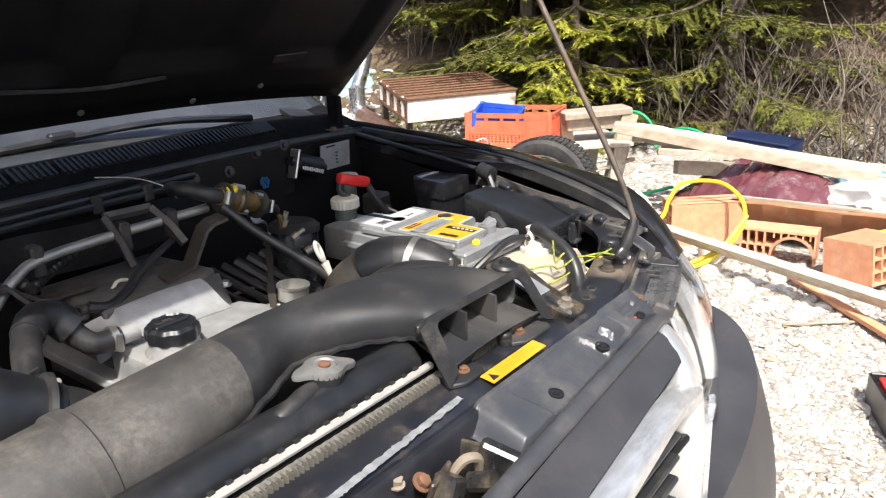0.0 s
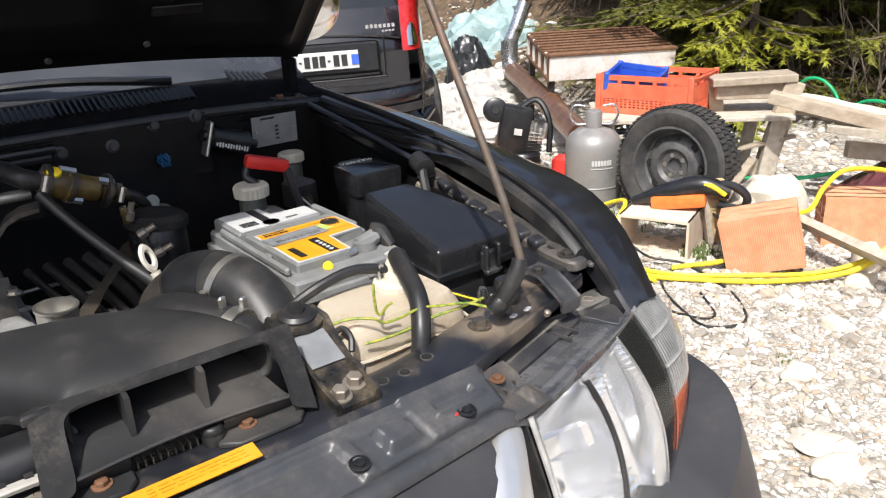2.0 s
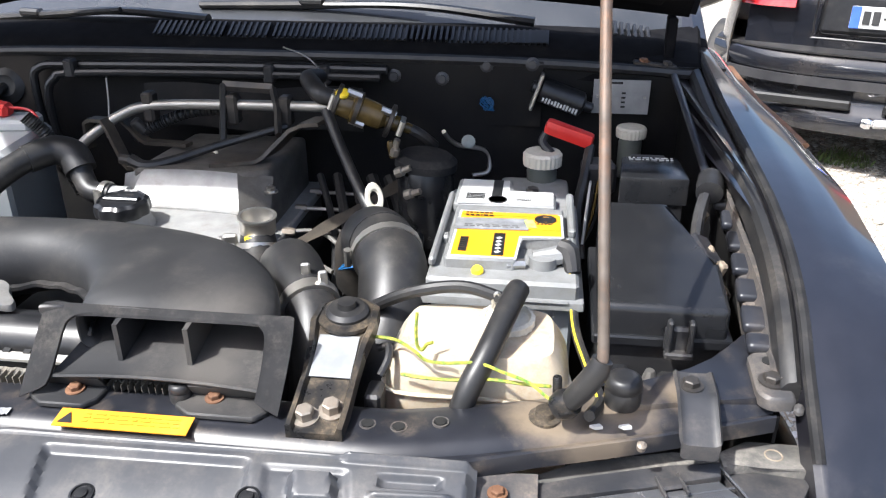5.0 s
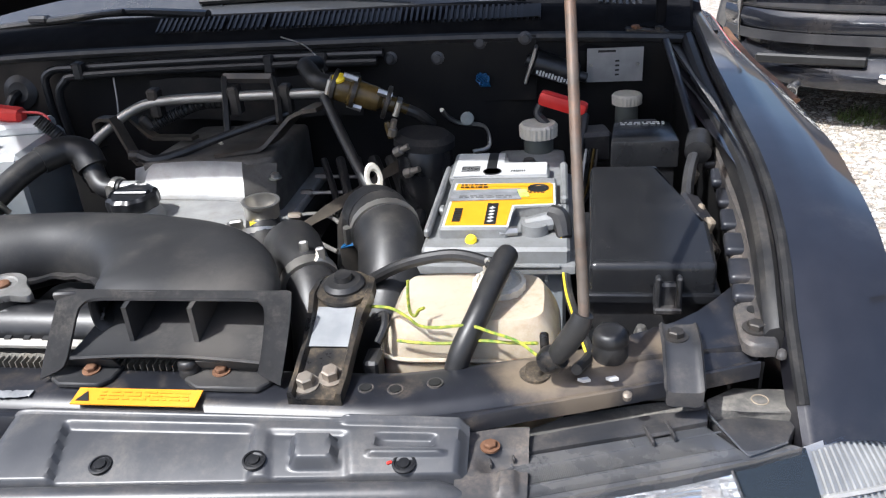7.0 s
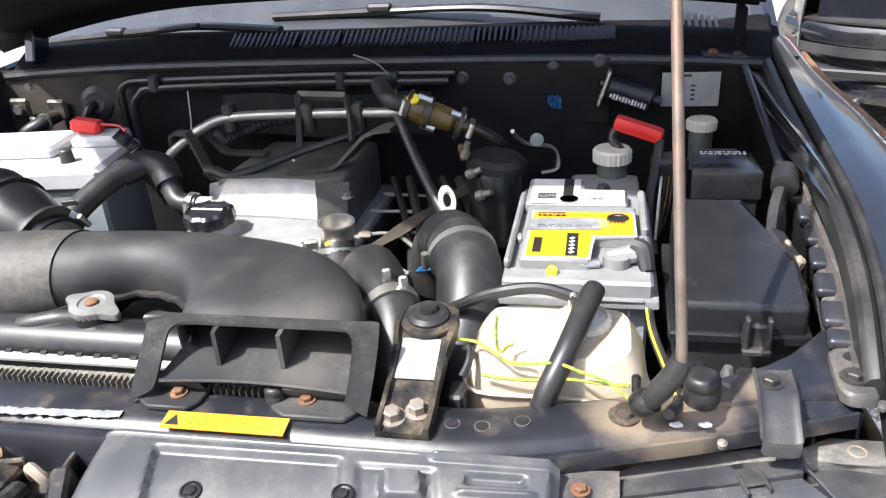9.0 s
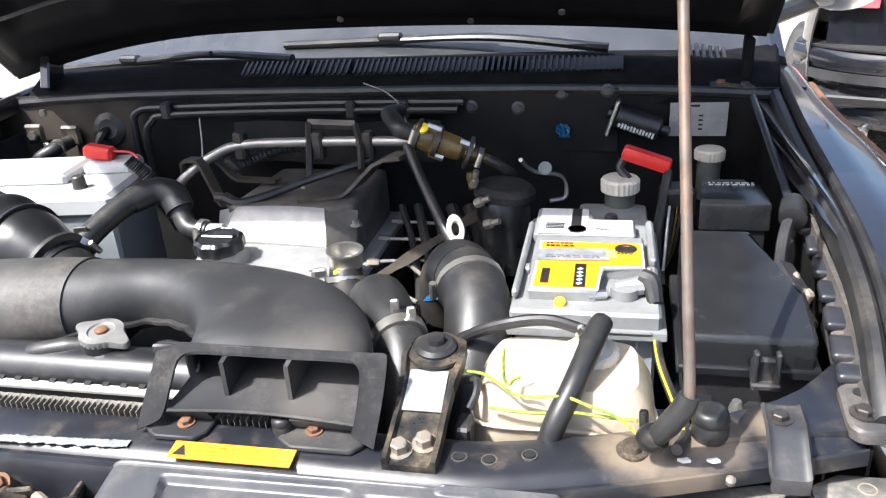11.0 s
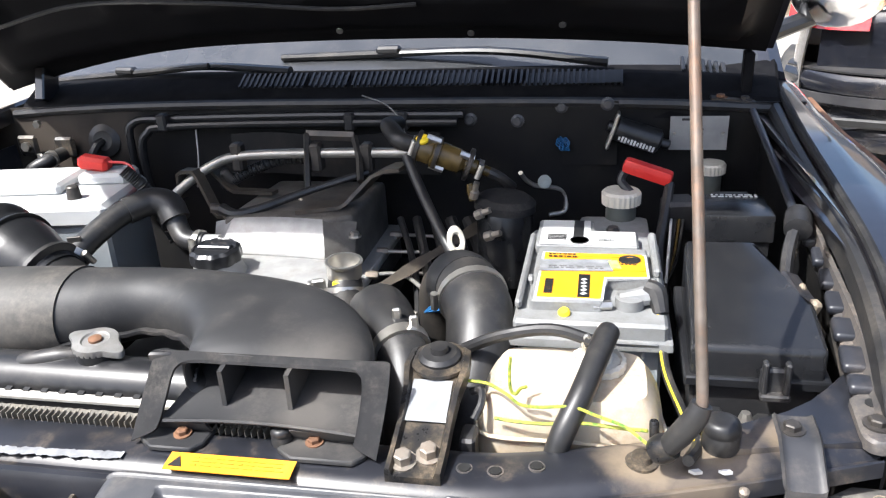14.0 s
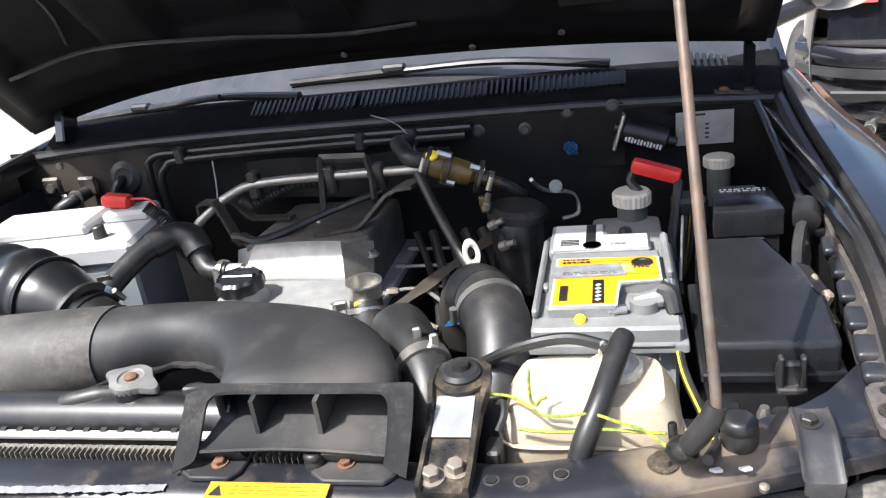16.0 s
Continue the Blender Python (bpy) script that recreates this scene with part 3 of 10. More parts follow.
# ---- ground ----
def ground_height(x, y):
    d = x * 0.93 + y * 0.37
    bank = max(0.0, d - 5.9)
    h = (0.42 + 0.12 * max(0.0, min(1.0, (3.6 - y) / 2.0))) * bank * min(1.0, bank / 2.0) * (1.0 if bank < 12 else 12 / bank)
    return h + 0.015 * noise.noise((x * 0.8, y * 0.8, 0.3)) * min(1, max(0, (abs(x) + abs(y)) / 3))


def build_ground():
    bm = bmesh.new()
    def axis(lo, hi):
        a = [lo - 400, lo - 120, lo - 40, lo - 15, lo - 5]
        a += [lo + (hi - lo) * i / 90 for i in range(91)]
        return a + [hi + 5, hi + 15, hi + 40, hi + 120, hi + 400]
    xs, ys = axis(-4, 14), axis(-5, 13)
    rows = [[bm.verts.new((x, y, ground_height(x, y))) for y in ys] for x in xs]
    for i in range(len(xs) - 1):
        for j in range(len(ys) - 1):
            bm.faces.new((rows[i][j], rows[i + 1][j], rows[i + 1][j + 1], rows[i][j + 1]))
    ob = mesh_ob("ground", bm, GROUND, 60)
    return tagged(ob, "pale limestone gravel yard rising to a leaf-strewn bank", "ground", kind="structure")


build_ground()

# ---- pickup truck ----
CX = -0.19          # middle of the truck
ZM = 1.02           # height of the front cross-member
truck = thing("pickup_truck", "black pickup truck with its bonnet propped open on gravel", "car", (CX, 0.6, 0))


def bonnet_point(u, v, drop=0.0, inset=0.0):
    """u across (0 left, 1 right as seen from the front), v from the hinges to the front edge; drop: below the skin."""
    w = 2 * u - 1
    half = 0.74 - 0.06 * v ** 2 - inset
    length = 1.15 - 0.13 * abs(w) ** 2.6
    x = CX + half * w
    s = v * length
    crown = 0.055 * (1 - abs(w) ** 2.2) - 0.03 * v * v - drop
    y = 0.885 - 0.74 * s + 0.67 * crown - 0.060 * (1 - w * w) * (1 - v)
    k = max(0.0, (-w - 0.4) / 0.6)
    z = 1.246 + 0.67 * s + 0.74 * crown - 0.050 * k * k * (1 - v) ** 3
    return (x - 0.055 * k * k, y, z)


bonnet = part("bonnet", sheet(lambda u, v: bonnet_point(u, v), 40, 30, 0.002), PAINT, truck, "black bonnet propped open")


def bonnet_inner(u, v):
    e = min(u, 1 - u) * 1.42
    f = min(v, 1 - v) * 1.15
    d = 0.006
    if e > 0.03 and f > 0.05:
        d = 0.006 + 0.036 * min(1.0, (min(e - 0.03, f - 0.05)) / 0.03)
    if 0.12 < e and 0.17 < f:
        rib = min(abs(u - 0.5) * 1.4, abs(abs(u - 0.5) - 0.25) * 1.4 + 0.0 * v, abs(v - 0.5) * 1.1)
        d = 0.020 if rib > 0.055 else 0.045
    return bonnet_point(u, v, d, 0.012)


part("bonnet_inner_frame", sheet(bonnet_inner, 70, 56, 0.0015), BONNET_INNER, bonnet, "dark inner bonnet frame", smooth=50)
bm = bmesh.new()
add_tube(bm, [bonnet_point(u, 0.16 + 0.03 * math.sin(u * 9), 0.05) for u in (0.08, 0.2, 0.35, 0.5, 0.6)], 0.004, 6)
part("washer_hose", bm, RUBBER, bonnet)
bm = bmesh.new()
add_tube(bm, [bonnet_point(0.17 + 0.02 * math.sin(i), 0.2 + 0.07 * i, 0.032) for i in range(6)], 0.004, 6)
part("washer_hose", bm, RUBBER, bonnet)
for u, v in ((0.655, 0.075), (0.5, 0.085), (0.76, 0.1)):
    part("bonnet_screw", lathe([(0.006, 0), (0.006, 0.004)], bonnet_point(u, v, 0.055), (0, -0.67, -0.74), 8), STEEL, bonnet)
part("bonnet_plate", box(bonnet_point(0.79, 0.17, 0.05), (0.085, 0.004, 0.02), (42, 0, 0), 0.001), PLASTIC_CLEAN, bonnet)


# fender: inner edge, crest and flank along the truck
EDGE_X = [(-0.01, 0.553), (0.05, 0.541), (0.1, 0.546), (0.2, 0.556), (0.3, 0.557), (0.4, 0.551), (0.6, 0.549), (0.8, 0.560), (1.0, 0.572)]
EDGE_Z = [(-0.05, 0.90), (0.0, 0.962), (0.03, 1.005), (0.1, 1.062), (0.2, 1.092), (0.3, 1.118), (0.4, 1.138), (0.6, 1.160), (0.8, 1.170), (1.0, 1.177)]
CREST_X = [(-0.01, 0.622), (0.03, 0.638), (0.1, 0.652), (0.2, 0.660), (0.4, 0.677), (0.6, 0.668), (0.8, 0.643), (1.0, 0.638)]
CREST_Z = [(-0.05, 0.88), (0.0, 0.940), (0.03, 0.972), (0.07, 1.015), (0.12, 1.055), (0.2, 1.082), (0.4, 1.097), (0.6, 1.112), (0.8, 1.126), (1.0, 1.141)]


def along(table, q):
    for (a, fa), (b, fb) in zip(table, table[1:]):
        if q <= b:
            k = max(0.0, (q - a) / (b - a))
            return fa + (fb - fa) * k
    return table[-1][1]


def soft_along(table, q):
    return sum(along(table, q + d) for d in (-0.04, -0.02, 0, 0.02, 0.04)) / 5


def fender_section(y):
    gx, gz = soft_along(EDGE_X, y), soft_along(EDGE_Z, y)
    cx, cz = soft_along(CREST_X, y), soft_along(CREST_Z, y)
    sec = [(gx - 0.004, gz - 0.034), (gx - 0.001, gz - 0.006), (gx + 0.005, gz)]
    for k in (0.35, 0.7, 1.0):
        sec.append((gx + (cx - gx) * k, gz + (cz - gz) * k ** 2.2))
    sec += [(cx + 0.024, cz - 0.060), (cx + 0.040, cz - 0.155), (cx + 0.044, cz - 0.37)]
    return [(a, y, b) for a, b in sec]


def fender(u, v):
    cut = 0.12 * max(0.0, min(1.0, (v - 0.62) / 0.30))
    y = 1.0 - (1.020 - cut - 0.028 * min(1.0, v / 0.6)) * u
    sec = fender_section(y)
    f = v * (len(sec) - 1)
    k = min(int(f), len(sec) - 2)
    return Vector(sec[k]).lerp(Vector(sec[k + 1]), f - k)


left_fender = part("front_wing", sheet(fender, 40, 32, 0.0015), PAINT, truck, "black front wing with reflections of trees")
bm = sheet(fender, 40, 32, 0.0015)
bmesh.ops.transform(bm, matrix=Matrix.Translation((2 * CX, 0, 0)) @ Matrix.Diagonal((-1, 1, 1, 1)), verts=bm.verts)
part("front_wing", bm, PAINT, truck)

# brown reflection along the wing crest, put in as a rust-coloured tube
bm = bmesh.new()
add_tube(bm, [Vector(fender_section(y)[5]) + Vector((0.004, 0, -0.004)) for y in (0.98, 0.88, 0.78, 0.68, 0.58)], 0.008, 6, flat=0.5)
part("wing_reflection", bm, RUST, left_fender, "reddish-brown band standing in for a reflection")

part("wing_edge", tube([Vector(fender_section(0.97 - 0.034 * k)[2]) + Vector((-0.001, 0, -0.0025)) for k in range(29)], 0.0062, 8, 2), FLANGE, left_fender, "dull turned edge of the wing")

# inner wing rail with its rubber seal and stamped strip
bm = bmesh.new()
rings = []
for i in range(30):
    y = 0.97 - i * 0.031
    s = fender_section(y)
    gx, gz = s[1][0], s[1][2]
    rings.append([(gx - 0.001, y, gz - 0.030), (gx - 0.001, y, gz - 0.004), (gx - 0.006, y, gz + 0.001), (gx - 0.014, y, gz - 0.001), (gx - 0.019, y, gz - 0.007), (gx - 0.020, y, gz - 0.030)])
add_ringed(bm, rings)
part("wing_seal", bm, RUBBER, truck, "rubber bonnet seal along the wing")
RAIL_Z = [(0.04, 1.020), (0.09, 1.024), (0.17, 1.030), (0.27, 1.043), (0.32, 1.050), (0.40, 1.072), (0.50, 1.095), (0.90, 1.140)]
bm = bmesh.new()
rings = []
for i in range(50):
    y = 0.46 - i * 0.0078
    s = fender_section(y)
    gx, gz = s[1][0] - 0.018, s[1][2] - 0.028
    z = soft_along(RAIL_Z, y)
    x0 = 0.509 + 0.022 * min(1.0, max(0.0, (y - 0.10) / 0.22))
    ramp = 1.0 if y > 0.10 else 0.4
    zo = z + 0.004 + 0.010 * ramp
    rings.append([(x0, y, z - 0.030), (x0, y, z - 0.007), (x0 + 0.003, y, z - 0.004), (x0 + 0.45 * (gx - x0), y, z - 0.003), (x0 + 0.72 * (gx - x0), y, z - 0.002),
                  (x0 + 0.86 * (gx - x0), y, z + 0.003), (gx, y, zo), (gx + 0.006, y, zo), (gx + 0.006, y, z - 0.030)])
add_ringed(bm, rings)
rail = part("wing_rail", bm, RAILDUST, truck, "stamped wing rail, dusty", smooth=30)
for i, (px, py, w, d) in enumerate(((0.528, 0.418, 0.024, 0.030), (0.534, 0.379, 0.029, 0.036), (0.535, 0.337, 0.030, 0.037), (0.533, 0.291, 0.031, 0.040), (0.528, 0.239, 0.030, 0.041), (0.523, 0.186, 0.029, 0.043), (0.519, 0.144, 0.028, 0.028))):
    slope = (soft_along(RAIL_Z, py + 0.02) - soft_along(RAIL_Z, py - 0.02)) / 0.04
    tilt = math.degrees(math.atan(slope))
    part("rail_pad", box((px + 0.002, py, soft_along(RAIL_Z, py) - 0.0005), (w * 0.92, d * 0.86, 0.013), (tilt + 4, 0, -5), 0.0058, 3), BAYMETAL, rail, "raised black cushion pad", smooth=60)
gus = [(0.385, 0.040), (0.470, 0.062), (0.520, 0.070), (0.530, 0.120), (0.524, 0.190), (0.514, 0.185), (0.495, 0.157), (0.474, 0.133), (0.448, 0.112), (0.423, 0.098), (0.398, 0.088)]
part("corner_gusset", prism(gus, 1.000, lambda x, y: 1.0125 + 0.03 * max(0.0, y - 0.10), 0.003), CROSSMETAL, truck, "black steel corner gusset")
part("wing_bracket", box((0.504, 0.275, 1.046), (0.012, 0.014, 0.020), (15, 10, 30), 0.003), CLIPBEIGE, truck, "cream plastic clip")
part("wing_bracket", box((0.505, 0.352, 1.024), (0.008, 0.012, 0.050), (35, 0, 10), 0.003), CLIPBEIGE, truck)
part("wing_bracket", box((0.508, 0.300, 1.020), (0.010, 0.075, 0.024), (20, 0, 12), 0.004), DUSTY_STEEL, truck, "dusty folded steel bracket")
part("wing_bracket", box((0.506, 0.415, 1.056), (0.010, 0.020, 0.022), (25, 0, 20), 0.003), CLIPBEIGE, truck)
part("rail_end", prism([(0.503, 0.072), (0.506, 0.062), (0.514, 0.056), (0.536, 0.058), (0.541, 0.125), (0.507, 0.130)], 1.008, lambda x, y: 1.0215 + 0.05 * (y - 0.06), 0.003), RAILDUST, truck)
part("rail_tab", prism([(0.532, 0.050), (0.540, 0.048), (0.545, 0.060), (0.536, 0.064)], 1.010, 1.0165, 0.003), RAILDUST, truck)
bolt("rail_bolt", truck, (0.520, 0.084, 1.0225), 0.009, 0.007, (0, 0, 1), DARKMETAL)
part("rail_washer", lathe([(0.013, 0), (0.013, 0.002), (0.009, 0.0025)], (0.520, 0.084, 1.0215), (0, -0.05, 1), 18), DARKMETAL, truck)
part("rail_hole", lathe([(0.0065, 0), (0.0065, 0.0012), (0.004, 0.0012)], (0.524, 0.117, 1.0243), (0, -0.1, 1), 14), INK, rail)
bm = sheet(lambda u, v: (0.532 - 0.010 * u, 0.92 - 0.47 * u, 1.150 - 0.052 * u - 0.02 * v + 0.012 * math.sin(v * math.pi)), 12, 6, 0.012)
part("wing_gutter", bm, PAINT, truck, "glossy black gutter beside the wing")
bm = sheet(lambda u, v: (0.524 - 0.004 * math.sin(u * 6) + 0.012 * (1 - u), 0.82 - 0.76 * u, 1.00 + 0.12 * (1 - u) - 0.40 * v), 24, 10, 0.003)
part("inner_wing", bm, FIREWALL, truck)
bm = sheet(lambda u, v: (2 * CX - 0.53 - 0.04 * (1 - v), 0.82 - 0.74 * u, 1.09 - 0.45 * v), 10, 6, 0.003)
part("inner_wing", bm, BAYMETAL, truck)
# slanting strut tube below the wing rail
part("wing_brace", tube([(0.512, 0.80, 1.155), (0.511, 0.60, 1.128), (0.510, 0.44, 1.104)], 0.006, 10, flat=0.8), BAYMETAL, truck)
part("wing_bracket", box((0.497, 0.345, 1.030), (0.028, 0.060, 0.030), (10, 25, 15), 0.004), BAYMETAL, truck)
part("wing_bracket", box((0.500, 0.275, 1.015), (0.007, 0.045, 0.028), (0, 35, 10), 0.003), CLIPBEIGE, truck, "cream plastic clip")
bm = lathe([(0.010, -0.020), (0.017, -0.018), (0.0175, 0), (0.016, 0.012), (0.017, 0.016), (0.008, 0.018)], (0.511, 0.415, 1.098), (0.2, 1, 0.25), 16)
add_tube(bm, [(0.505, 0.405, 1.095), (0.496, 0.385, 1.065), (0.492, 0.36, 1.02)], 0.008, 8)
part("wing_connector", bm, PLASTIC, truck, "black rubber connector boot")

# firewall, scuttle and windscreen
def firewall(u, v):
    x = -1.0 + 1.6 * u
    z = 1.165 - 0.62 * v + 0.012 * math.sin(u * math.pi)
    y = 0.825 + 0.035 * (1 - abs(2 * u - 1) ** 2) * -1 + 0.012 * noise.noise((x * 4, z * 4, 1)) - 0.10 * max(0, v - 0.35)
    return (x, y, z)


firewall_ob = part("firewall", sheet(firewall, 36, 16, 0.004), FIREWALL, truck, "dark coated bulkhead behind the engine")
def scuttle_front(x):
    w = (x - CX) / 0.74
    return 0.792 + 0.03 * w * w, 1.180 - 0.022 * abs(w) ** 3


def scuttle(u, v):
    x = CX - 0.74 + 1.48 * u
    y0, z0 = scuttle_front(x)
    prof = [(0.0, -0.03), (0.002, 0.0), (0.012, 0.006), (0.022, 0.004), (0.03, 0.012), (0.072, 0.034), (0.095, 0.037), (0.15, 0.040)]
    f = v * (len(prof) - 1)
    k = min(int(f), len(prof) - 2)
    a, b = prof[k], prof[k + 1]
    return (x, y0 + a[0] + (b[0] - a[0]) * (f - k), z0 + a[1] + (b[1] - a[1]) * (f - k))


scuttle_ob = part("scuttle_panel", sheet(scuttle, 50, 21, 0.003), SCUTTLE_BLACK, truck, "black plastic scuttle panel below the windscreen")
# ventilation grilles in the scuttle
bm = bmesh.new()
for x0, x1 in ((-0.43, -0.30), (-0.285, -0.215), (-0.20, 0.295)):
    n = int((x1 - x0) / 0.0105)
    for i in range(n + 1):
        x = x0 + (x1 - x0) * i / n
        y0, z0 = scuttle_front(x)
        add_box(bm, (x, y0 + 0.0555, z0 + 0.0290), (0.0045, 0.040, 0.006), (27, 0, 0))
    y0, z0 = scuttle_front((x0 + x1) / 2)
grille_slats = part("scuttle_slats", bm, PLASTIC_CLEAN, scuttle_ob, smooth=0)
tagged(grille_slats, kind="stuff")
bm = bmesh.new()
for x0, x1 in ((-0.43, -0.30), (-0.285, -0.215), (-0.20, 0.045), (0.05, 0.295)):
    y0, z0 = scuttle_front((x0 + x1) / 2)
    add_box(bm, ((x0 + x1) / 2, y0 + 0.0555, z0 + 0.0262), (x1 - x0, 0.036, 0.002), (27, -1.5 * (x0 + x1 - 2 * CX) , 2.5 * (x0 + x1 - 2 * CX)))
part("scuttle_vent", bm, INK, scuttle_ob, smooth=0)
bm = bmesh.new()
add_tube(bm, [(x, scuttle_front(x)[0] - 0.004, scuttle_front(x)[1] - 0.004) for x in [CX - 0.74 + 1.48 * i / 16 for i in range(17)]], 0.009, 8)
part("bulkhead_seal", bm, RUBBER, truck, "rubber seal along the bulkhead")


def screen(u, v):
    w = 2 * u - 1
    half = 0.75 - 0.10 * v
    return (CX + half * w, 0.900 + 0.055 * w * w + 0.95 * v, 1.217 - 0.03 * w * w + 0.60 * v - 0.04 * v * v)


part("windscreen", sheet(screen, 30, 14, 0.005), WINDSCREEN, truck, "windscreen reflecting sky and bare branches")
bm = bmesh.new()
add_prism(bm, [(0.40, 0.84), (0.56, 0.82), (0.58, 0.99), (0.42, 0.95)], 1.10, lambda x, y: 1.17 + 0.25 * (y - 0.82), 0.006)
part("scuttle_corner", bm, SCUTTLE_BLACK, truck)
bm = bmesh.new()
for i in range(7):
    add_box(bm, (0.405 + i * 0.012, 0.925, 1.212 - 0.002 * i), (0.007, 0.05, 0.012), (20, 0, 0), 0.002)
part("corner_ribs", bm, PLASTIC_CLEAN, scuttle_ob)
hinge = part("bonnet_hinge", prism([(0.498, 0.845), (0.516, 0.845), (0.516, 0.885), (0.502, 0.888)], 1.150, 1.245, 0.003), SCUTTLE_BLACK, truck, "black steel bonnet hinge")
part("bonnet_hinge", box((0.482, 0.832, 1.168), (0.075, 0.040, 0.006), (0, 5, 0), 0.002), DUSTY_STEEL, truck, "rust-stained hinge foot")
bolt("hinge_bolt", truck, (0.462, 0.828, 1.171), 0.008, 0.006, (0, 0, 1), RUST)
bolt("hinge_bolt", truck, (0.502, 0.824, 1.168), 0.008, 0.006, (0, 0, 1), DARKMETAL)
part("bonnet_hinge", box((2 * CX - 0.495, 0.862, 1.205), (0.022, 0.05, 0.07), (-20, 0, 0), 0.003), PAINT, truck)


def wiper(tip, mid, pivot, name="wiper"):
    w = part(name, tube([pivot, Vector(pivot).lerp(Vector(mid), 0.5) + Vector((0, 0, 0.012)), mid], [0.013, 0.011, 0.008], 8, flat=0.7), PLASTIC_CLEAN, truck, "black wiper arm and blade")
    d = Vector(tip) - Vector(mid)
    end = Vector(mid) - d * 0.9
    bm = tube([tip, mid, end], [0.0075, 0.0085, 0.006], 8)
    part("blade", bm, RUBBER, w)
    bm = bmesh.new()
    add_box(bm, Vector(mid) + Vector((0, 0, 0.006)), (0.05, 0.022, 0.016), (0, 0, math.degrees(math.atan2(d.y, d.x))), 0.005)
    part("blade_clip", bm, PLASTIC_CLEAN, w)


wiper((-0.375, 0.93, 1.240), (-0.15, 0.925, 1.245), (0.27, 0.895, 1.225))
wiper((-0.95, 0.955, 1.195), (-0.72, 0.915, 1.216), (-0.34, 0.878, 1.222))

# A-pillar, door front and mirror
bm = bmesh.new()
add_tube(bm, [(0.565, 0.97, 1.17), (0.545, 1.45, 1.45), (0.53, 1.85, 1.68)], 0.032, 8)
part("pillar", bm, PAINT, truck)
bm = bmesh.new()
add_tube(bm, [(2 * CX - 0.565, 0.97, 1.17), (2 * CX - 0.545, 1.45, 1.45), (2 * CX - 0.53, 1.85, 1.68)], 0.032, 8)
part("pillar", bm, PAINT, truck)
for sx in (1, -1):
    def door(u, v, sx=sx):
        z = 1.16 - 0.75 * v
        return (CX + sx * (0.78 + 0.12 * math.sin(min(1, v * 1.5) * 1.57)), 1.0 + 1.15 * u, z)
    part("front_door", sheet(door, 6, 14, 0.03), PAINT, truck, "black front door")
roof = part("roof", sheet(lambda u, v: (CX - 0.66 + 1.32 * u, 1.85 + 0.9 * v, 1.70 + 0.05 * math.sin(u * math.pi)), 12, 6, 0.02), PAINT, truck)
part("cab_back", box((CX, 2.72, 1.1), (1.62, 0.04, 1.22), (0, 0, 0), 0.01), PAINT, truck)
mirror = part("side_mirror", sheet(lambda u, v: Vector((0.735, 1.22, 1.318)) + Vector((math.cos(2 * math.pi * u) * 0.100 * max(0.0, math.sin(v * 3.1416)) ** 0.55, -0.07 * math.cos(v * 3.1416), math.sin(2 * math.pi * u) * 0.085 * max(0.0, math.sin(v * 3.1416)) ** 0.55)), 28, 12), CHROME, truck, "chrome door mirror housing")
part("mirror_arm", tube([(0.70, 1.22, 1.26), (0.62, 1.20, 1.235), (0.57, 1.18, 1.22)], [0.022, 0.024, 0.026], 10, flat=0.8), PLASTIC_CLEAN, mirror)

# cross-member at the front
def cross_mid(x):
    """y and z of the middle of the front cross-member along x."""
    t = max(0.0, (x - 0.16) / 0.36)
    return -0.012 + 0.105 * t ** 1.3, ZM - 0.012 + 0.004 * t


bm = bmesh.new()
rings = []
for i in range(61):
    x = -0.95 + 1.47 * i / 60
    xx = x if x > CX else x
    y, z = cross_mid(x if x > -0.55 else 2 * CX - x)
    a = 0.036
    fo = 0.012 - 0.008 * min(1.0, max(0.0, (x - 0.2) / 0.1))
    k = 0.055 - 0.030 * min(1.0, max(0.0, (x - 0.15) / 0.08))
    rings.append([(x, y - a - fo, z - k), (x, y - a - fo, z - 0.016), (x, y - a - fo * 0.7, z - 0.009), (x, y - a - fo * 0.2, z - 0.008), (x, y - a + 0.003, z - 0.0125), (x, y - a + 0.008, z - 0.0125), (x, y - a + 0.014, z - 0.006), (x, y - a * 0.3, z - 0.003), (x, y + a * 0.6, z), (x, y + a, z - 0.006), (x, y + a, z - k - 0.005)])
add_ringed(bm, rings)
cross = part("radiator_support", bm, CROSSMETAL, truck, "black radiator support with dusty patches", smooth=40)
for p in ((0.146, -0.006, 1.0065), (0.175, -0.007, 1.0065), (0.212, 0.003, 1.008)):
    part("support_hole", lathe([(0.0078, -0.003), (0.0078, 0.0006), (0.0066, 0.0006), (0.0060, -0.002), (0.003, -0.002)], p, (0, 0, 1), 18), RAILDUST, cross)
    part("hole", lathe([(0.0058, 0), (0.0058, 0.0012)], p, (0, 0, 1), 14), INK, cross)
for p, a in (((0.352, 0.012, 1.0105), 20), ((0.378, 0.015, 1.0105), 60)):
    part("paint_chip", prism([(p[0] - 0.006, p[1]), (p[0] - 0.001, p[1] - 0.003), (p[0] + 0.006, p[1] - 0.001), (p[0] + 0.003, p[1] + 0.003)], p[2] - 0.003, p[2]), WHITE_LABEL, cross, "bare white paint chip", smooth=0)
part("support_stud", lathe([(0.004, 0), (0.0045, 0.006), (0.002, 0.008)], (0.390, -0.008, 1.004), (0, -0.3, 1), 10), BOLTSTEEL, cross)
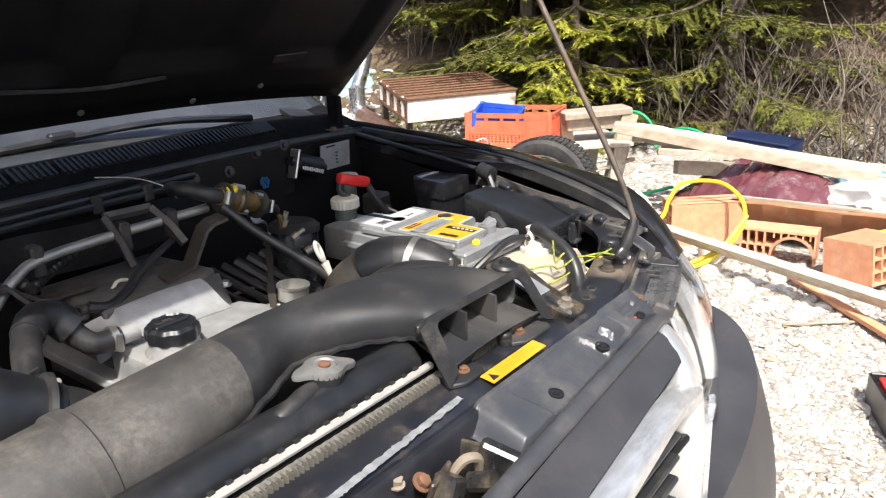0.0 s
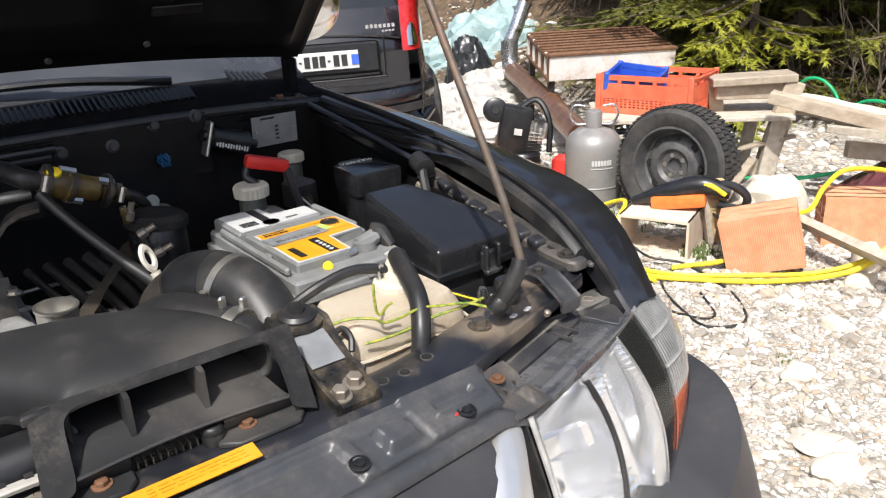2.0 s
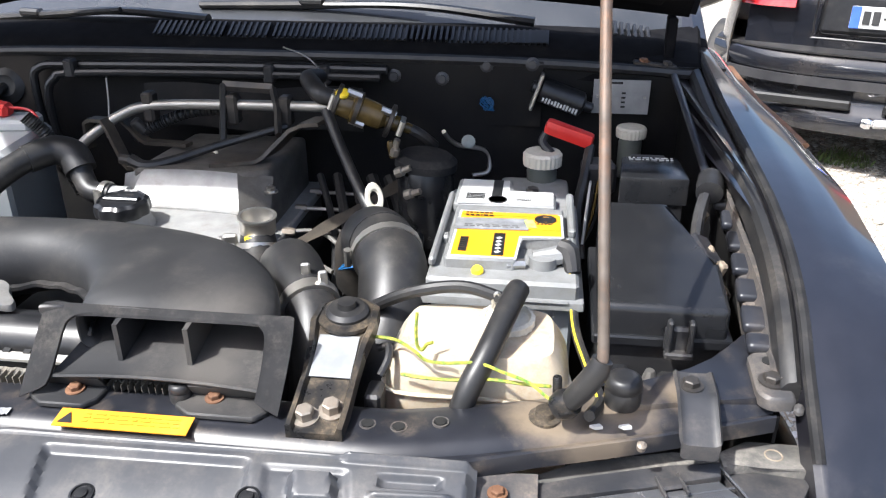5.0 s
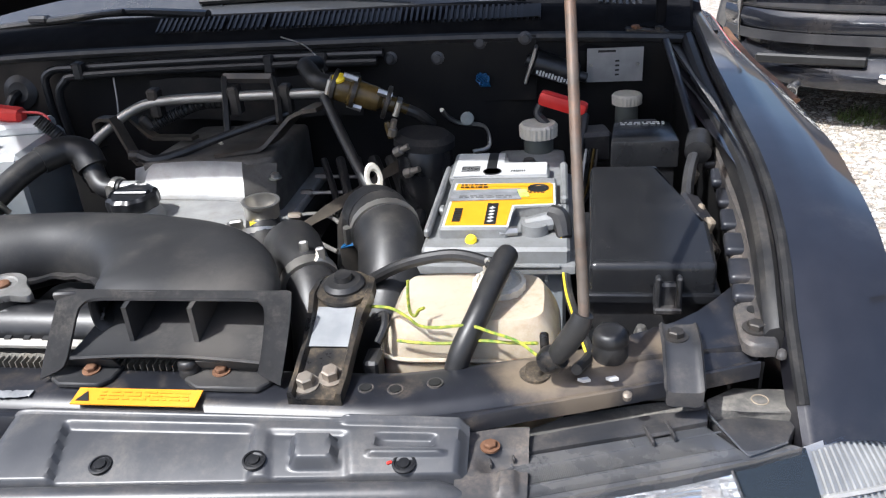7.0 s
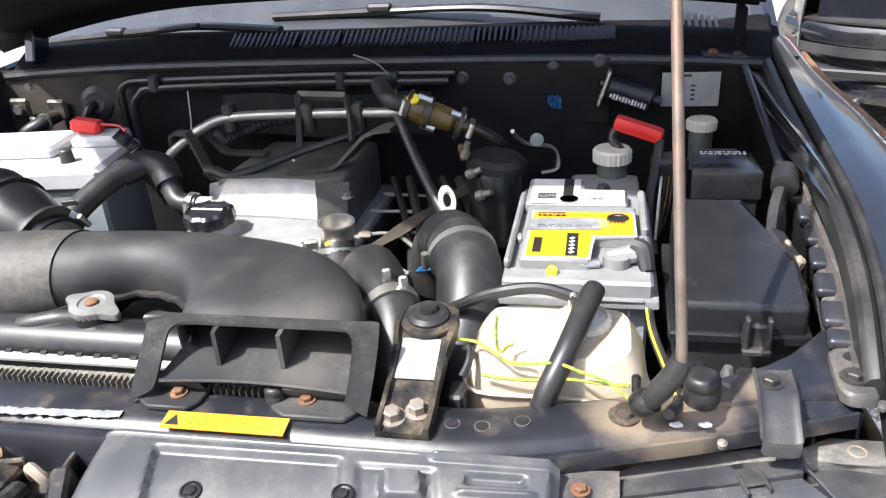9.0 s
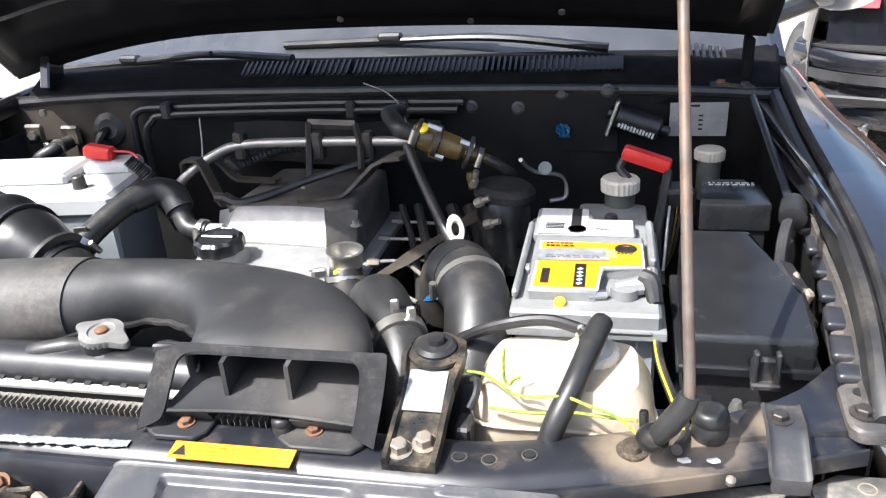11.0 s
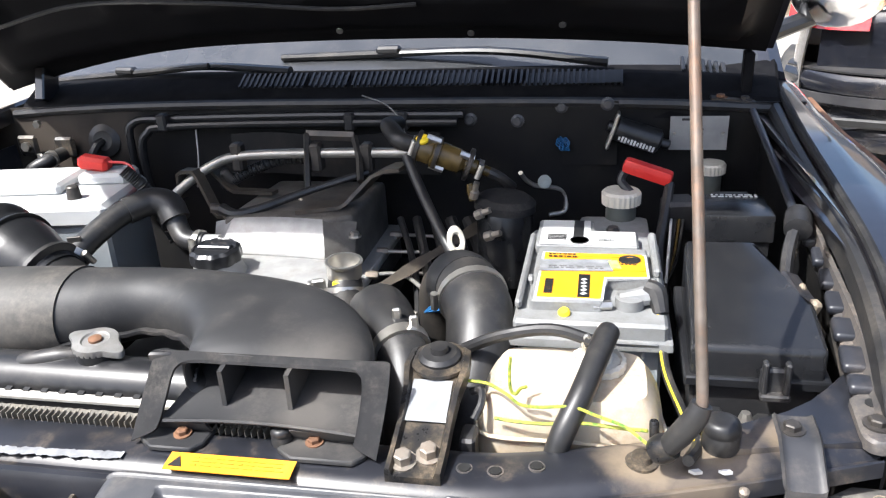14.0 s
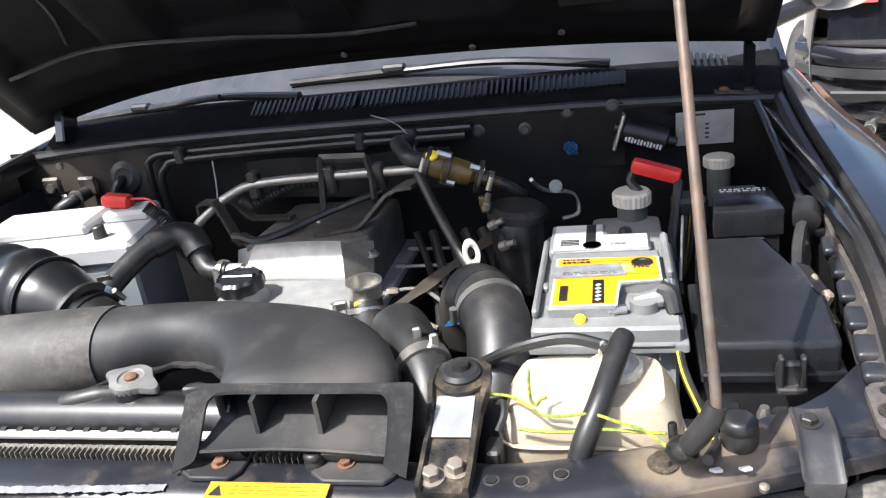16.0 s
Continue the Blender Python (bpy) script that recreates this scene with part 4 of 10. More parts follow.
# strap over the lamp
strap = part("lamp_strap", sheet(lambda u, v: (0.429 + 0.033 * u - 0.003 * v, 0.082 - 0.082 * min(1.0, v * 1.15), 1.0275 - 0.052 * max(0.0, v - 0.38) ** 1.15 + 0.003 * abs(2 * u - 1) ** 6 - 0.06 * max(0.0, v - 0.87)), 14, 22, 0.004), LIDSTRAP, truck, "black strap holding the headlamp")
bolt("strap_bolt", truck, (0.440, 0.060, 1.027), 0.008, 0.007, (0, 0, 1), DARKMETAL)

# grille cover, chrome bar, bumper
def ease(q, a, b):
    """0 below a, 1 above b, smooth between."""
    k = max(0.0, min(1.0, (q - a) / (b - a)))
    return k * k * (3 - 2 * k)


def inside(q, a, b, soft):
    return ease(q, a, a + soft) * (1 - ease(q, b - soft, b))


def cover_front(x):
    return -0.130 + 0.085 * (x + 0.19)


def cover(u, v):
    x = -0.212 + 0.462 * u
    y = -0.046 + (cover_front(x) + 0.046) * v
    z = 1.003 - 0.012 * v - 0.010 * v * v
    shift = x + 0.22 * (y + 0.05)
    z -= 0.0065 * inside(shift, -0.140, 0.052, 0.007) * ease(v, 0.16, 0.26)          # wide pan
    z -= 0.0030 * inside(shift, 0.062, 0.140, 0.006) * ease(v, 0.22, 0.32)           # pan round the boss
    z += 0.0105 * inside(shift, 0.084, 0.130, 0.008) * inside(v, 0.32, 0.86, 0.10)   # boss
    z -= 0.0055 * inside(x, 0.166, 0.222, 0.006) * inside(v, 0.26, 0.52, 0.08)       # small pan
    z += 0.0035 * inside(x, 0.160, 0.232, 0.006) * inside(v, 0.56, 0.70, 0.05)       # rib below it
    z += 0.0040 * ease(x, 0.132, 0.138) * (1 - ease(v, 0.10, 0.16))                  # raised tongue at the back
    z -= 0.030 * ease(-x, 0.178, 0.212) ** 2 + 0.010 * ease(x, 0.240, 0.250)         # turned-down ends
    z -= 0.010 * ease(v, 0.93, 1.0) - 0.0025 * inside(v, 0.02, 0.10, 0.03)
    return (x, y - 0.012 * ease(-x, 0.170, 0.212) * (0.5 - v), z)


grille_cover = part("grille_cover", sheet(cover, 150, 60, 0.0025), COVER_GREY, truck, "dusty black plastic cover over the grille", smooth=40)
for cx_, cv_ in ((-0.082, 0.72), (0.062, 0.74), (0.196, 0.80)):
    q = cover((cx_ + 0.212) / 0.462, cv_)
    part("cover_clip", lathe([(0.0105, 0), (0.0105, 0.0018), (0.0085, 0.0022), (0.0080, 0.0010), (0.0055, 0.0010), (0.0050, 0.0028), (0.002, 0.0030)], q, (0, -0.2, 1), 24), PLASTIC_CLEAN, grille_cover)
part("cover_clip", box(Vector(cover((0.183 + 0.212) / 0.462, 0.78)) + Vector((0, 0, 0.0005)), (0.005, 0.003, 0.002), (0, 0, 30), 0.0006), RED, grille_cover, "red paint dab")


def grille_lip(u, v):
    x = -0.95 + 1.205 * u
    a = math.pi * (0.02 + 0.96 * v)
    return (x, cover_front(max(x, -0.48)) - 0.010 - 0.0125 * math.cos(math.pi - a), 0.966 + 0.0165 * math.sin(a) ** 0.7 - 0.012 * ease(x, 0.235, 0.256))


part("grille_lip", sheet(grille_lip, 40, 14, 0.002), COVER_GREY, truck, "rounded dark lip along the grille", smooth=60)
def grille_plate(u, v):
    x = -0.95 + (1.150 - 0.040 * v * v) * u
    return (x, -0.152 + 0.095 * max(-0.3, x + 0.19) - 0.062 * v * (1 - 0.15 * u), 0.966 - 0.012 * v - 0.010 * v * v)


part("grille_panel", sheet(grille_plate, 30, 8, 0.004), BUMPER_GREY, truck, "smooth dark grille surround")
def grille_bar(u, v):
    x = -0.95 + 1.115 * u
    y = -0.209 + 0.105 * max(-0.3, x + 0.19)
    prof = [(0.004, -0.006), (0.0, 0.0), (-0.012, 0.002), (-0.024, -0.002), (-0.032, -0.010), (-0.034, -0.024), (-0.028, -0.034)]
    f = v * (len(prof) - 1)
    k = min(int(f), len(prof) - 2)
    a, b = prof[k], prof[k + 1]
    return (x, y + a[0] + (b[0] - a[0]) * (f - k), 0.944 - 0.030 * ease(x, 0.04, 0.165) + a[1] + (b[1] - a[1]) * (f - k))


part("grille_bar", sheet(grille_bar, 24, 12, 0.004), CHROME_SCRATCHED, truck, "scratched chrome grille bar")
for k in range(5):
    part("grille_slat", box((-0.445, -0.215, 0.885 - 0.035 * k), (1.02, 0.03, 0.010), (0, 0, 2), 0.003), PLASTIC, truck)
CHROME_LINE = smooth_path([(0.231, -0.098, 0.962), (0.226, -0.116, 0.962), (0.212, -0.140, 0.954), (0.194, -0.168, 0.936), (0.182, -0.190, 0.905), (0.176, -0.202, 0.865), (0.172, -0.208, 0.800), (0.170, -0.208, 0.720)], 4)


def chrome_end(u, v):
    f = v * (len(CHROME_LINE) - 1)
    k = min(int(f), len(CHROME_LINE) - 2)
    p = CHROME_LINE[k].lerp(CHROME_LINE[k + 1], f - k)
    d = (CHROME_LINE[k + 1] - CHROME_LINE[k]).normalized()
    side = Vector((0.93, 0.36, 0.0))
    up = d.cross(side).normalized()
    prof = [(-0.034, -0.055), (-0.0335, -0.012), (-0.029, -0.002), (-0.018, 0.002), (0.0, 0.003), (0.016, 0.001), (0.024, -0.005), (0.036, -0.030), (0.046, -0.075)]
    g = u * (len(prof) - 1)
    j = min(int(g), len(prof) - 2)
    a = prof[j][0] + (prof[j + 1][0] - prof[j][0]) * (g - j)
    b = prof[j][1] + (prof[j + 1][1] - prof[j][1]) * (g - j)
    wide = 0.80 + 0.60 * ease(v, 0.0, 0.28)
    return p + side * a * wide + up * b


part("grille_end", sheet(chrome_end, 32, 28, 0.003), CHROME_DULL, truck, "polished chrome grille end", smooth=50)
def bumper(u, v):
    a = (2 * u - 1) * 1.9
    s, c = math.sin(max(-1.5708, min(1.5708, a))), max(0.0, math.cos(a))
    bulge = 0.05 * math.sin(min(1.0, v * 1.6) * 1.57)
    x = CX + (0.95 + bulge) * math.copysign(abs(s) ** 0.7, s)
    y = 0.20 - (0.44 + bulge) * c ** 0.45 + max(0.0, abs(a) - 1.5708) * 0.5
    return (x, y, 0.70 + 0.10 * abs(s) ** 3 - 0.40 * v)


bm = sheet(bumper, 60, 10, 0.004)
part("bumper", bm, BUMPER_GREY, truck, "weathered dark plastic bumper")
def bumper_top(u, v):
    x, y, z = bumper(0.12 + 0.76 * u, 0.0)
    side = min(1.0, abs(x - CX) / 0.9) ** 4
    return (CX + (x - CX) * (1 - 0.17 * v), y + (0.03 + 0.05 * side) * v, z + 0.0 * v ** 0.6 * side)


part("bumper_top", sheet(bumper_top, 60, 6, 0.004), BUMPER_GREY, truck)
# latch area in front of the radiator
bm = box((-0.26, -0.055, 0.915), (0.12, 0.05, 0.07), (0, 0, 8), 0.008)
add_box(bm, (-0.22, -0.10, 0.955), (0.02, 0.05, 0.05), (20, 0, 20), 0.004)
add_box(bm, (-0.30, -0.09, 0.96), (0.03, 0.03, 0.04), (0, 30, 0), 0.004)
add_lathe(bm, [(0.012, 0), (0.012, 0.03)], (-0.27, -0.10, 0.96), (0.2, -1, 0.3), 10)
part("bonnet_latch", bm, DUSTY_STEEL, truck, "dusty bonnet latch")
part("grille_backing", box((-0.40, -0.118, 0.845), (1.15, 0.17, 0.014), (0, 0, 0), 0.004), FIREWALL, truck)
part("bumper_filler", prism([(-0.02, -0.205), (0.13, -0.225), (0.25, -0.205), (0.45, -0.150), (0.61, -0.055), (0.61, 0.05), (-0.02, 0.02)], 0.60, 0.695, 0.006), PLASTIC_CLEAN, truck)
part("grille_return", prism([(0.150, -0.205), (0.190, -0.215), (0.225, -0.180), (0.245, -0.135), (0.235, -0.10), (0.19, -0.12)], 0.68, 0.845, 0.004), CHROME_DULL, truck)
part("latch_hook", tube([(-0.275, -0.072, 0.955), (-0.262, -0.085, 0.978), (-0.245, -0.092, 0.974), (-0.238, -0.088, 0.955)], 0.006, 8), CLIPBEIGE, truck, "dusty latch hook")
part("latch_plate", box((-0.300, -0.075, 0.958), (0.050, 0.006, 0.050), (18, 0, 15), 0.002), DUSTY_STEEL, truck)
part("latch_plate", box((-0.232, -0.080, 0.955), (0.006, 0.050, 0.052), (0, 12, 8), 0.002), DUSTY_STEEL, truck)
bolt("latch_bolt", truck, (-0.318, -0.070, 0.975), 0.008, 0.008, (0.1, -0.6, 0.7), RUST)
bolt("latch_bolt", truck, (-0.345, -0.055, 0.985), 0.008, 0.008, (0.1, -0.4, 0.9), CLIPBEIGE)
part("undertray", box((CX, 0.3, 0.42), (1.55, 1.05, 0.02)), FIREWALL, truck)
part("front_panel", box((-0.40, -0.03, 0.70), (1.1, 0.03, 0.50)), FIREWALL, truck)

# moulded bracket between the cover and the headlamp
def lamp_bracket(u, v):
    x = 0.240 + 0.062 * u
    y = -0.036 - 0.082 * v + 0.20 * (x - 0.24)
    return (x, y, 0.986 - 0.014 * v - 0.006 * u - 0.010 * inside(v, 0.30, 0.62, 0.12) * ease(u, 0.2, 0.5) + 0.006 * inside(u, 0.55, 0.9, 0.1) * inside(v, 0.55, 0.95, 0.1))


part("lamp_bracket", sheet(lamp_bracket, 24, 28, 0.003), RAILDUST, truck, "dusty moulded bracket beside the headlamp")
bolt("bracket_bolt", truck, Vector(lamp_bracket(0.45, 0.28)) + Vector((0, 0, 0.001)), 0.006, 0.005, (0, 0, 1), RUST)

# headlamp: one outer surface from the grille round to the wing
LAMP_TOP = smooth_path([(0.262, -0.112, 0.962), (0.345, -0.087, 0.961), (0.430, -0.061, 0.960), (0.515, -0.031, 0.959), (0.582, 0.001, 0.961), (0.642, 0.034, 0.963)], 6)
LAMP_FOOT = smooth_path([(0.274, -0.176, 0.772), (0.345, -0.166, 0.742), (0.430, -0.146, 0.733), (0.525, -0.112, 0.728), (0.592, -0.068, 0.715), (0.640, -0.025, 0.712)], 6)


def on_path(path, u):
    f = max(0.0, min(1.0, u)) * (len(path) - 1)
    k = min(int(f), len(path) - 2)
    return path[k].lerp(path[k + 1], f - k)


def lamp_face(u, v, inward=0.0):
    """A point of the lens, u from the grille to the wing, v from top to foot, set inward by a depth."""
    p = on_path(LAMP_TOP, u).lerp(on_path(LAMP_FOOT, u), v)
    out = Vector((0.10, -0.85, 0.42)).lerp(Vector((0.92, -0.30, 0.20)), u ** 1.6).normalized()
    return p + out * (0.036 * math.sin(math.pi * v) * (0.12 + 0.45 * ease(u, 0.0, 0.45) + 0.75 * ease(u, 0.55, 0.9)) - inward)


def dish_edge(v):
    return 0.515 + 0.045 * (1 - (1 - v) ** 2.4) + 0.02 * v


def side_edge(v):
    return 0.70 - 0.02 * v


def dish(u, v):
    """The chromed bowl: a main hollow, a second one beyond the seam, fluted steps."""
    lu = 0.035 + (dish_edge(v) - 0.035) * u
    w = 0.62 + 0.05 * math.sin(math.pi * v)
    a = u / w if u < w else (u - w) / (1 - w)
    deep = (0.078 if u < w else 0.034) * (1 - abs(2 * a - 1) ** 2.4) * (1 - abs(2 * v - 1) ** 2.6)
    deep += 0.020 * inside(u, 0.03, 0.97, 0.05) * inside(v, 0.03, 0.97, 0.05)
    deep += 0.0009 * math.sin(v * 120) * ease(v, 0.66, 0.74) * inside(u, 0.15, 0.95, 0.08)
    deep += 0.0008 * math.sin(v * 170) * ease(u, w + 0.05, w + 0.12) * (1 - ease(v, 0.26, 0.34))
    deep -= 0.010 * inside(v, 0.30, 0.46, 0.02) * inside(u, 0.06, w - 0.04, 0.05)
    return lamp_face(lu, 0.012 + 0.976 * v, 0.004 + deep)


lamp = part("headlamp", sheet(dish, 64, 90, 0.002), REFLECTOR, truck, "headlamp with chrome reflector", smooth=30)
lens = part("lens", sheet(lamp_face, 40, 18, 0.0), CLEAR, lamp, "clear scratched plastic lens")
lens.visible_shadow = False
part("lens_rim", tube([lamp_face(0.0, k / 8, -0.001) for k in range(9)], 0.0035, 8), CLEAR_EDGE, lamp, "bright moulded edge of the lens")
part("reflector_seam", tube([Vector(dish(0.64 + 0.045 * math.sin(math.pi * k / 10), 0.10 + 0.82 * k / 10)) + Vector((0, -0.004, 0.002)) for k in range(11)], 0.0042, 8), PLASTIC, lamp, "dark seam between the reflector bowls")
part("bulb", lathe([(0.013, 0), (0.013, 0.030), (0.008, 0.040), (0.003, 0.043)], Vector(dish(0.32, 0.55)), (0.15, -0.85, 0.40), 14), STEEL, lamp)
part("lamp_divider", sheet(lambda u, v: lamp_face(dish_edge(u) + (side_edge(u) - dish_edge(u)) * v, u, 0.003), 30, 12, 0.002), DARKGLASS, lamp, "black band between the lenses")
part("reflector_rim", tube([lamp_face(dish_edge(k / 12), 0.01 + 0.97 * k / 12, 0.0025) for k in range(13)], 0.0022, 6), CHROME, lamp)
part("side_lens", sheet(lambda u, v: lamp_face(side_edge(u * 0.56) + (0.995 - side_edge(u * 0.56)) * v, u * 0.56, 0.005), 20, 16, 0.002), mat("ribbed grey lens", (0.34, 0.34, 0.345), (0.50, 0.50, 0.50), 0.2, 0.45, 20, coat=0.6, rrange=0.05), lamp, "ribbed clear side lens")
bm = bmesh.new()
for i in range(17):
    v = 0.06 + 0.90 * i / 16
    add_tube(bm, [lamp_face(side_edge(0.54 * k / 6) + (0.995 - side_edge(0.54 * k / 6)) * v, 0.02 + 0.52 * k / 6, 0.003) for k in range(7)], 0.0014, 4, 2)
for row in (0.20, 0.38):
    add_tube(bm, [lamp_face(side_edge(row) + (0.995 - side_edge(row)) * k / 8, row + 0.05 * (k / 8 - 0.5), 0.002) for k in range(9)], 0.0028, 5, 2)
part("lens_ribs", bm, CLEAR_EDGE, lamp)
part("indicator", sheet(lambda u, v: lamp_face(side_edge(0.56 + u * 0.42) + 0.02 + (0.975 - side_edge(0.56 + u * 0.42)) * v, 0.56 + u * 0.42 - 0.10 * v * (1 - u), 0.003), 16, 12, 0.003), mat("orange indicator lens", (0.55, 0.13, 0.06), (0.66, 0.20, 0.10), 0.25, 0, 30, coat=0.7), lamp, "orange side indicator lens")
part("lamp_body", sheet(lambda u, v: lamp_face(u, 0.99, 0.12 * v) + Vector((0, 0.02 * v, -0.004)), 24, 4, 0.003), PLASTIC, lamp)
part("lamp_body", sheet(lambda u, v: lamp_face(0.0, u, 0.10 * v) + Vector((-0.004, 0, -0.006)), 12, 4, 0.003), PLASTIC, lamp)


def lamp_level(x, y):
    return 0.9635 + 0.05 * (y + 0.112 - 0.33 * (x - 0.262))


part("lens_top", prism([(0.258, -0.113), (0.345, -0.088), (0.430, -0.062), (0.500, -0.037), (0.545, -0.018), (0.531, -0.014), (0.497, -0.030), (0.486, -0.028), (0.465, 0.005), (0.385, -0.021), (0.296, -0.048), (0.249, -0.066)], lambda x, y: lamp_level(x, y) - 0.012, lamp_level, 0.0025, 2), LENS_TOP_GREY, lamp, "dusty grey top edge of the lens")
bm = bmesh.new()
for band, wide, u0, u1, count in ((0.52, 0.017, 0.10, 0.93, 120), (0.10, 0.006, 0.06, 0.96, 150)):
    for i in range(count):
        u = u0 + (u1 - u0) * i / (count - 1)
        a, b = Vector((0.258, -0.113, 0)).lerp(Vector((0.500, -0.037, 0)), u), Vector((0.249, -0.066, 0)).lerp(Vector((0.465, 0.005, 0)), u)
        p = a.lerp(b, band)
        add_box(bm, (p.x, p.y, lamp_level(p.x, p.y) + 0.0004), (0.0008, wide, 0.0009), (0, 0, 12))
part("lamp_ribs", bm, LENS_TOP_GREY, lamp, smooth=0)
for v0 in (0.30, 0.76):
    part("lens_ridge", tube([(0.258 + 0.232 * k / 8 - 0.018 * v0, -0.113 + 0.076 * k / 8 + 0.045 * v0, lamp_level(0.258 + 0.232 * k / 8, -0.113 + 0.076 * k / 8 + 0.045 * v0) - 0.0004) for k in range(9)], 0.0012, 6), LENS_TOP_GREY, lamp)
part("lamp_housing", prism([(0.262, -0.063), (0.296, -0.047), (0.385, -0.020), (0.466, 0.006), (0.470, 0.026), (0.419, 0.013), (0.334, -0.014), (0.283, -0.034), (0.264, -0.044)], 0.950, lambda x, y: lamp_level(x, y) + 0.0035, 0.003, 2), LIDSTRAP, lamp, "black rail along the top of the headlamp")
part("lamp_shelf", prism([(0.266, -0.043), (0.283, -0.033), (0.334, -0.013), (0.419, 0.014), (0.468, 0.027), (0.472, 0.042), (0.427, 0.040), (0.388, 0.027), (0.334, 0.012), (0.268, -0.026)], 0.945, lambda x, y: lamp_level(x, y) - 0.002, 0.002), DUSTED, lamp, "dusty shelf behind the headlamp")
part("lamp_plate", prism([(0.470, 0.020), (0.494, -0.028), (0.530, -0.016), (0.551, 0.022), (0.505, 0.027)], 0.945, lambda x, y: 0.9605, 0.003, 2), LIDSTRAP, lamp, "dusty sunk plate behind the lamp")
part("lamp_plate", prism([(0.470, 0.020), (0.505, 0.027), (0.551, 0.022), (0.560, 0.062), (0.499, 0.062), (0.470, 0.042)], 0.945, lambda x, y: 0.9685, 0.004, 2), DUSTED, lamp, "dusty raised plate with a moulded mark")
bm = tube([(0.520 + 0.0078 * math.cos(0.3927 * k), 0.042 + 0.0078 * math.sin(0.3927 * k), 0.9688) for k in range(17)], 0.0008, 5, 2)
part("moulded_mark", bm, CLIPBEIGE, lamp)
part("plate_lip", tube([(0.467, 0.018, 0.970), (0.478, -0.006, 0.969), (0.492, -0.033, 0.9665), (0.500, -0.033, 0.9665), (0.531, -0.017, 0.967)], 0.0012, 6), LENS_TOP_GREY, lamp)
for cx_, cy_, turn in ((0.276, -0.047, 20), (0.420, -0.009, 18)):
    bm = box((cx_, cy_, lamp_level(cx_, cy_) + 0.003), (0.026, 0.014, 0.005), (0, 0, turn), 0.002)
    for d in (-0.010, 0.010):
        add_box(bm, (cx_ + d, cy_ + 0.4 * d - 0.004, lamp_level(cx_, cy_) + 0.004), (0.0024, 0.026, 0.006), (0, 0, turn - 4), 0.0008)
    part("lamp_clip", bm, LIDSTRAP, lamp)
for k, u in enumerate((0.16, 0.27, 0.66, 0.83)):
    q = Vector((0.249, -0.062, 0)).lerp(Vector((0.465, 0.007, 0)), u)
    part("lamp_tab", box((q.x + 0.003, q.y - 0.008, lamp_level(q.x, q.y - 0.008) + 0.0008), (0.0018, 0.010, 0.0014), (0, 0, 22), 0.0004), LENS_TOP_GREY, lamp)


def road_wheel(parent, c, r, w, axis=(1, 0, 0), lean=0):
    ax = Vector(axis).normalized()
    tw = part("wheel", lathe([(r * 0.62, -w / 2), (r * 0.9, -w / 2), (r * 0.985, -w * 0.36), (r, -w * 0.2), (r, w * 0.2), (r * 0.985, w * 0.36), (r * 0.9, w / 2), (r * 0.62, w / 2)], c, ax, 40, None, False), TYRE, parent, "black tyre")
    part("rim", lathe([(r * 0.62, -w * 0.45), (r * 0.58, w * 0.1), (r * 0.30, w * 0.2), (r * 0.16, w * 0.32), (r * 0.1, w * 0.33)], c, ax, 28), RIM, tw)
    return tw


road_wheel(truck, (CX + 0.76, 0.42, 0.37), 0.37, 0.24)
road_wheel(truck, (CX - 0.76, 0.42, 0.37), 0.37, 0.24)
road_wheel(truck, (CX + 0.76, 3.4, 0.37), 0.37, 0.24)
road_wheel(truck, (CX - 0.76, 3.4, 0.37), 0.37, 0.24)
part("load_bed", box((CX, 3.55, 0.85), (1.68, 1.6, 0.5), (0, 0, 0), 0.02), PAINT, truck)
part("chassis", box((CX, 1.9, 0.45), (1.0, 3.4, 0.2), (0, 0, 0), 0.02), FIREWALL, truck)


# ---- prop rod ----
rod = thing("prop_rod", "grey steel bonnet prop rod with rust patches", "prop rod", (0.35, 0.0, 1.02))
part("rod", tube([(0.3480, -0.006, 1.080), (0.3500, -0.002, 1.097), (0.3455, 0.03, 1.18), (0.337, 0.13, 1.375), (0.322, 0.323, 1.755)], 0.0051, 14), RODMAT, rod)
part("rubber_boot", tube([(0.326, 0.004, 1.040), (0.336, -0.001, 1.058), (0.346, -0.004, 1.078), (0.350, -0.003, 1.090)], [0.0095, 0.0108, 0.0104, 0.0090], 18), RUBBER, rod, "black rubber sleeve")
bm = lathe([(0.012, -0.008), (0.014, 0), (0.012, 0.010)], (0.322, 0.008, 1.034), (0.6, -0.3, 0.6), 18)
add_lathe(bm, [(0.0045, 0), (0.0045, 0.020), (0.0035, 0.022)], (0.316, 0.022, 1.030), (-0.05, 0.1, 1), 10)
part("pivot", bm, DUSTY_STEEL, rod, "dirty steel pivot with earth bolt")
part("pivot_base", lathe([(0.015, 0), (0.015, 0.003), (0.010, 0.004), (0.009, 0.010)], (0.306, 0.022, 1.006), (0, 0, 1), 24), DUSTY_STEEL, rod)

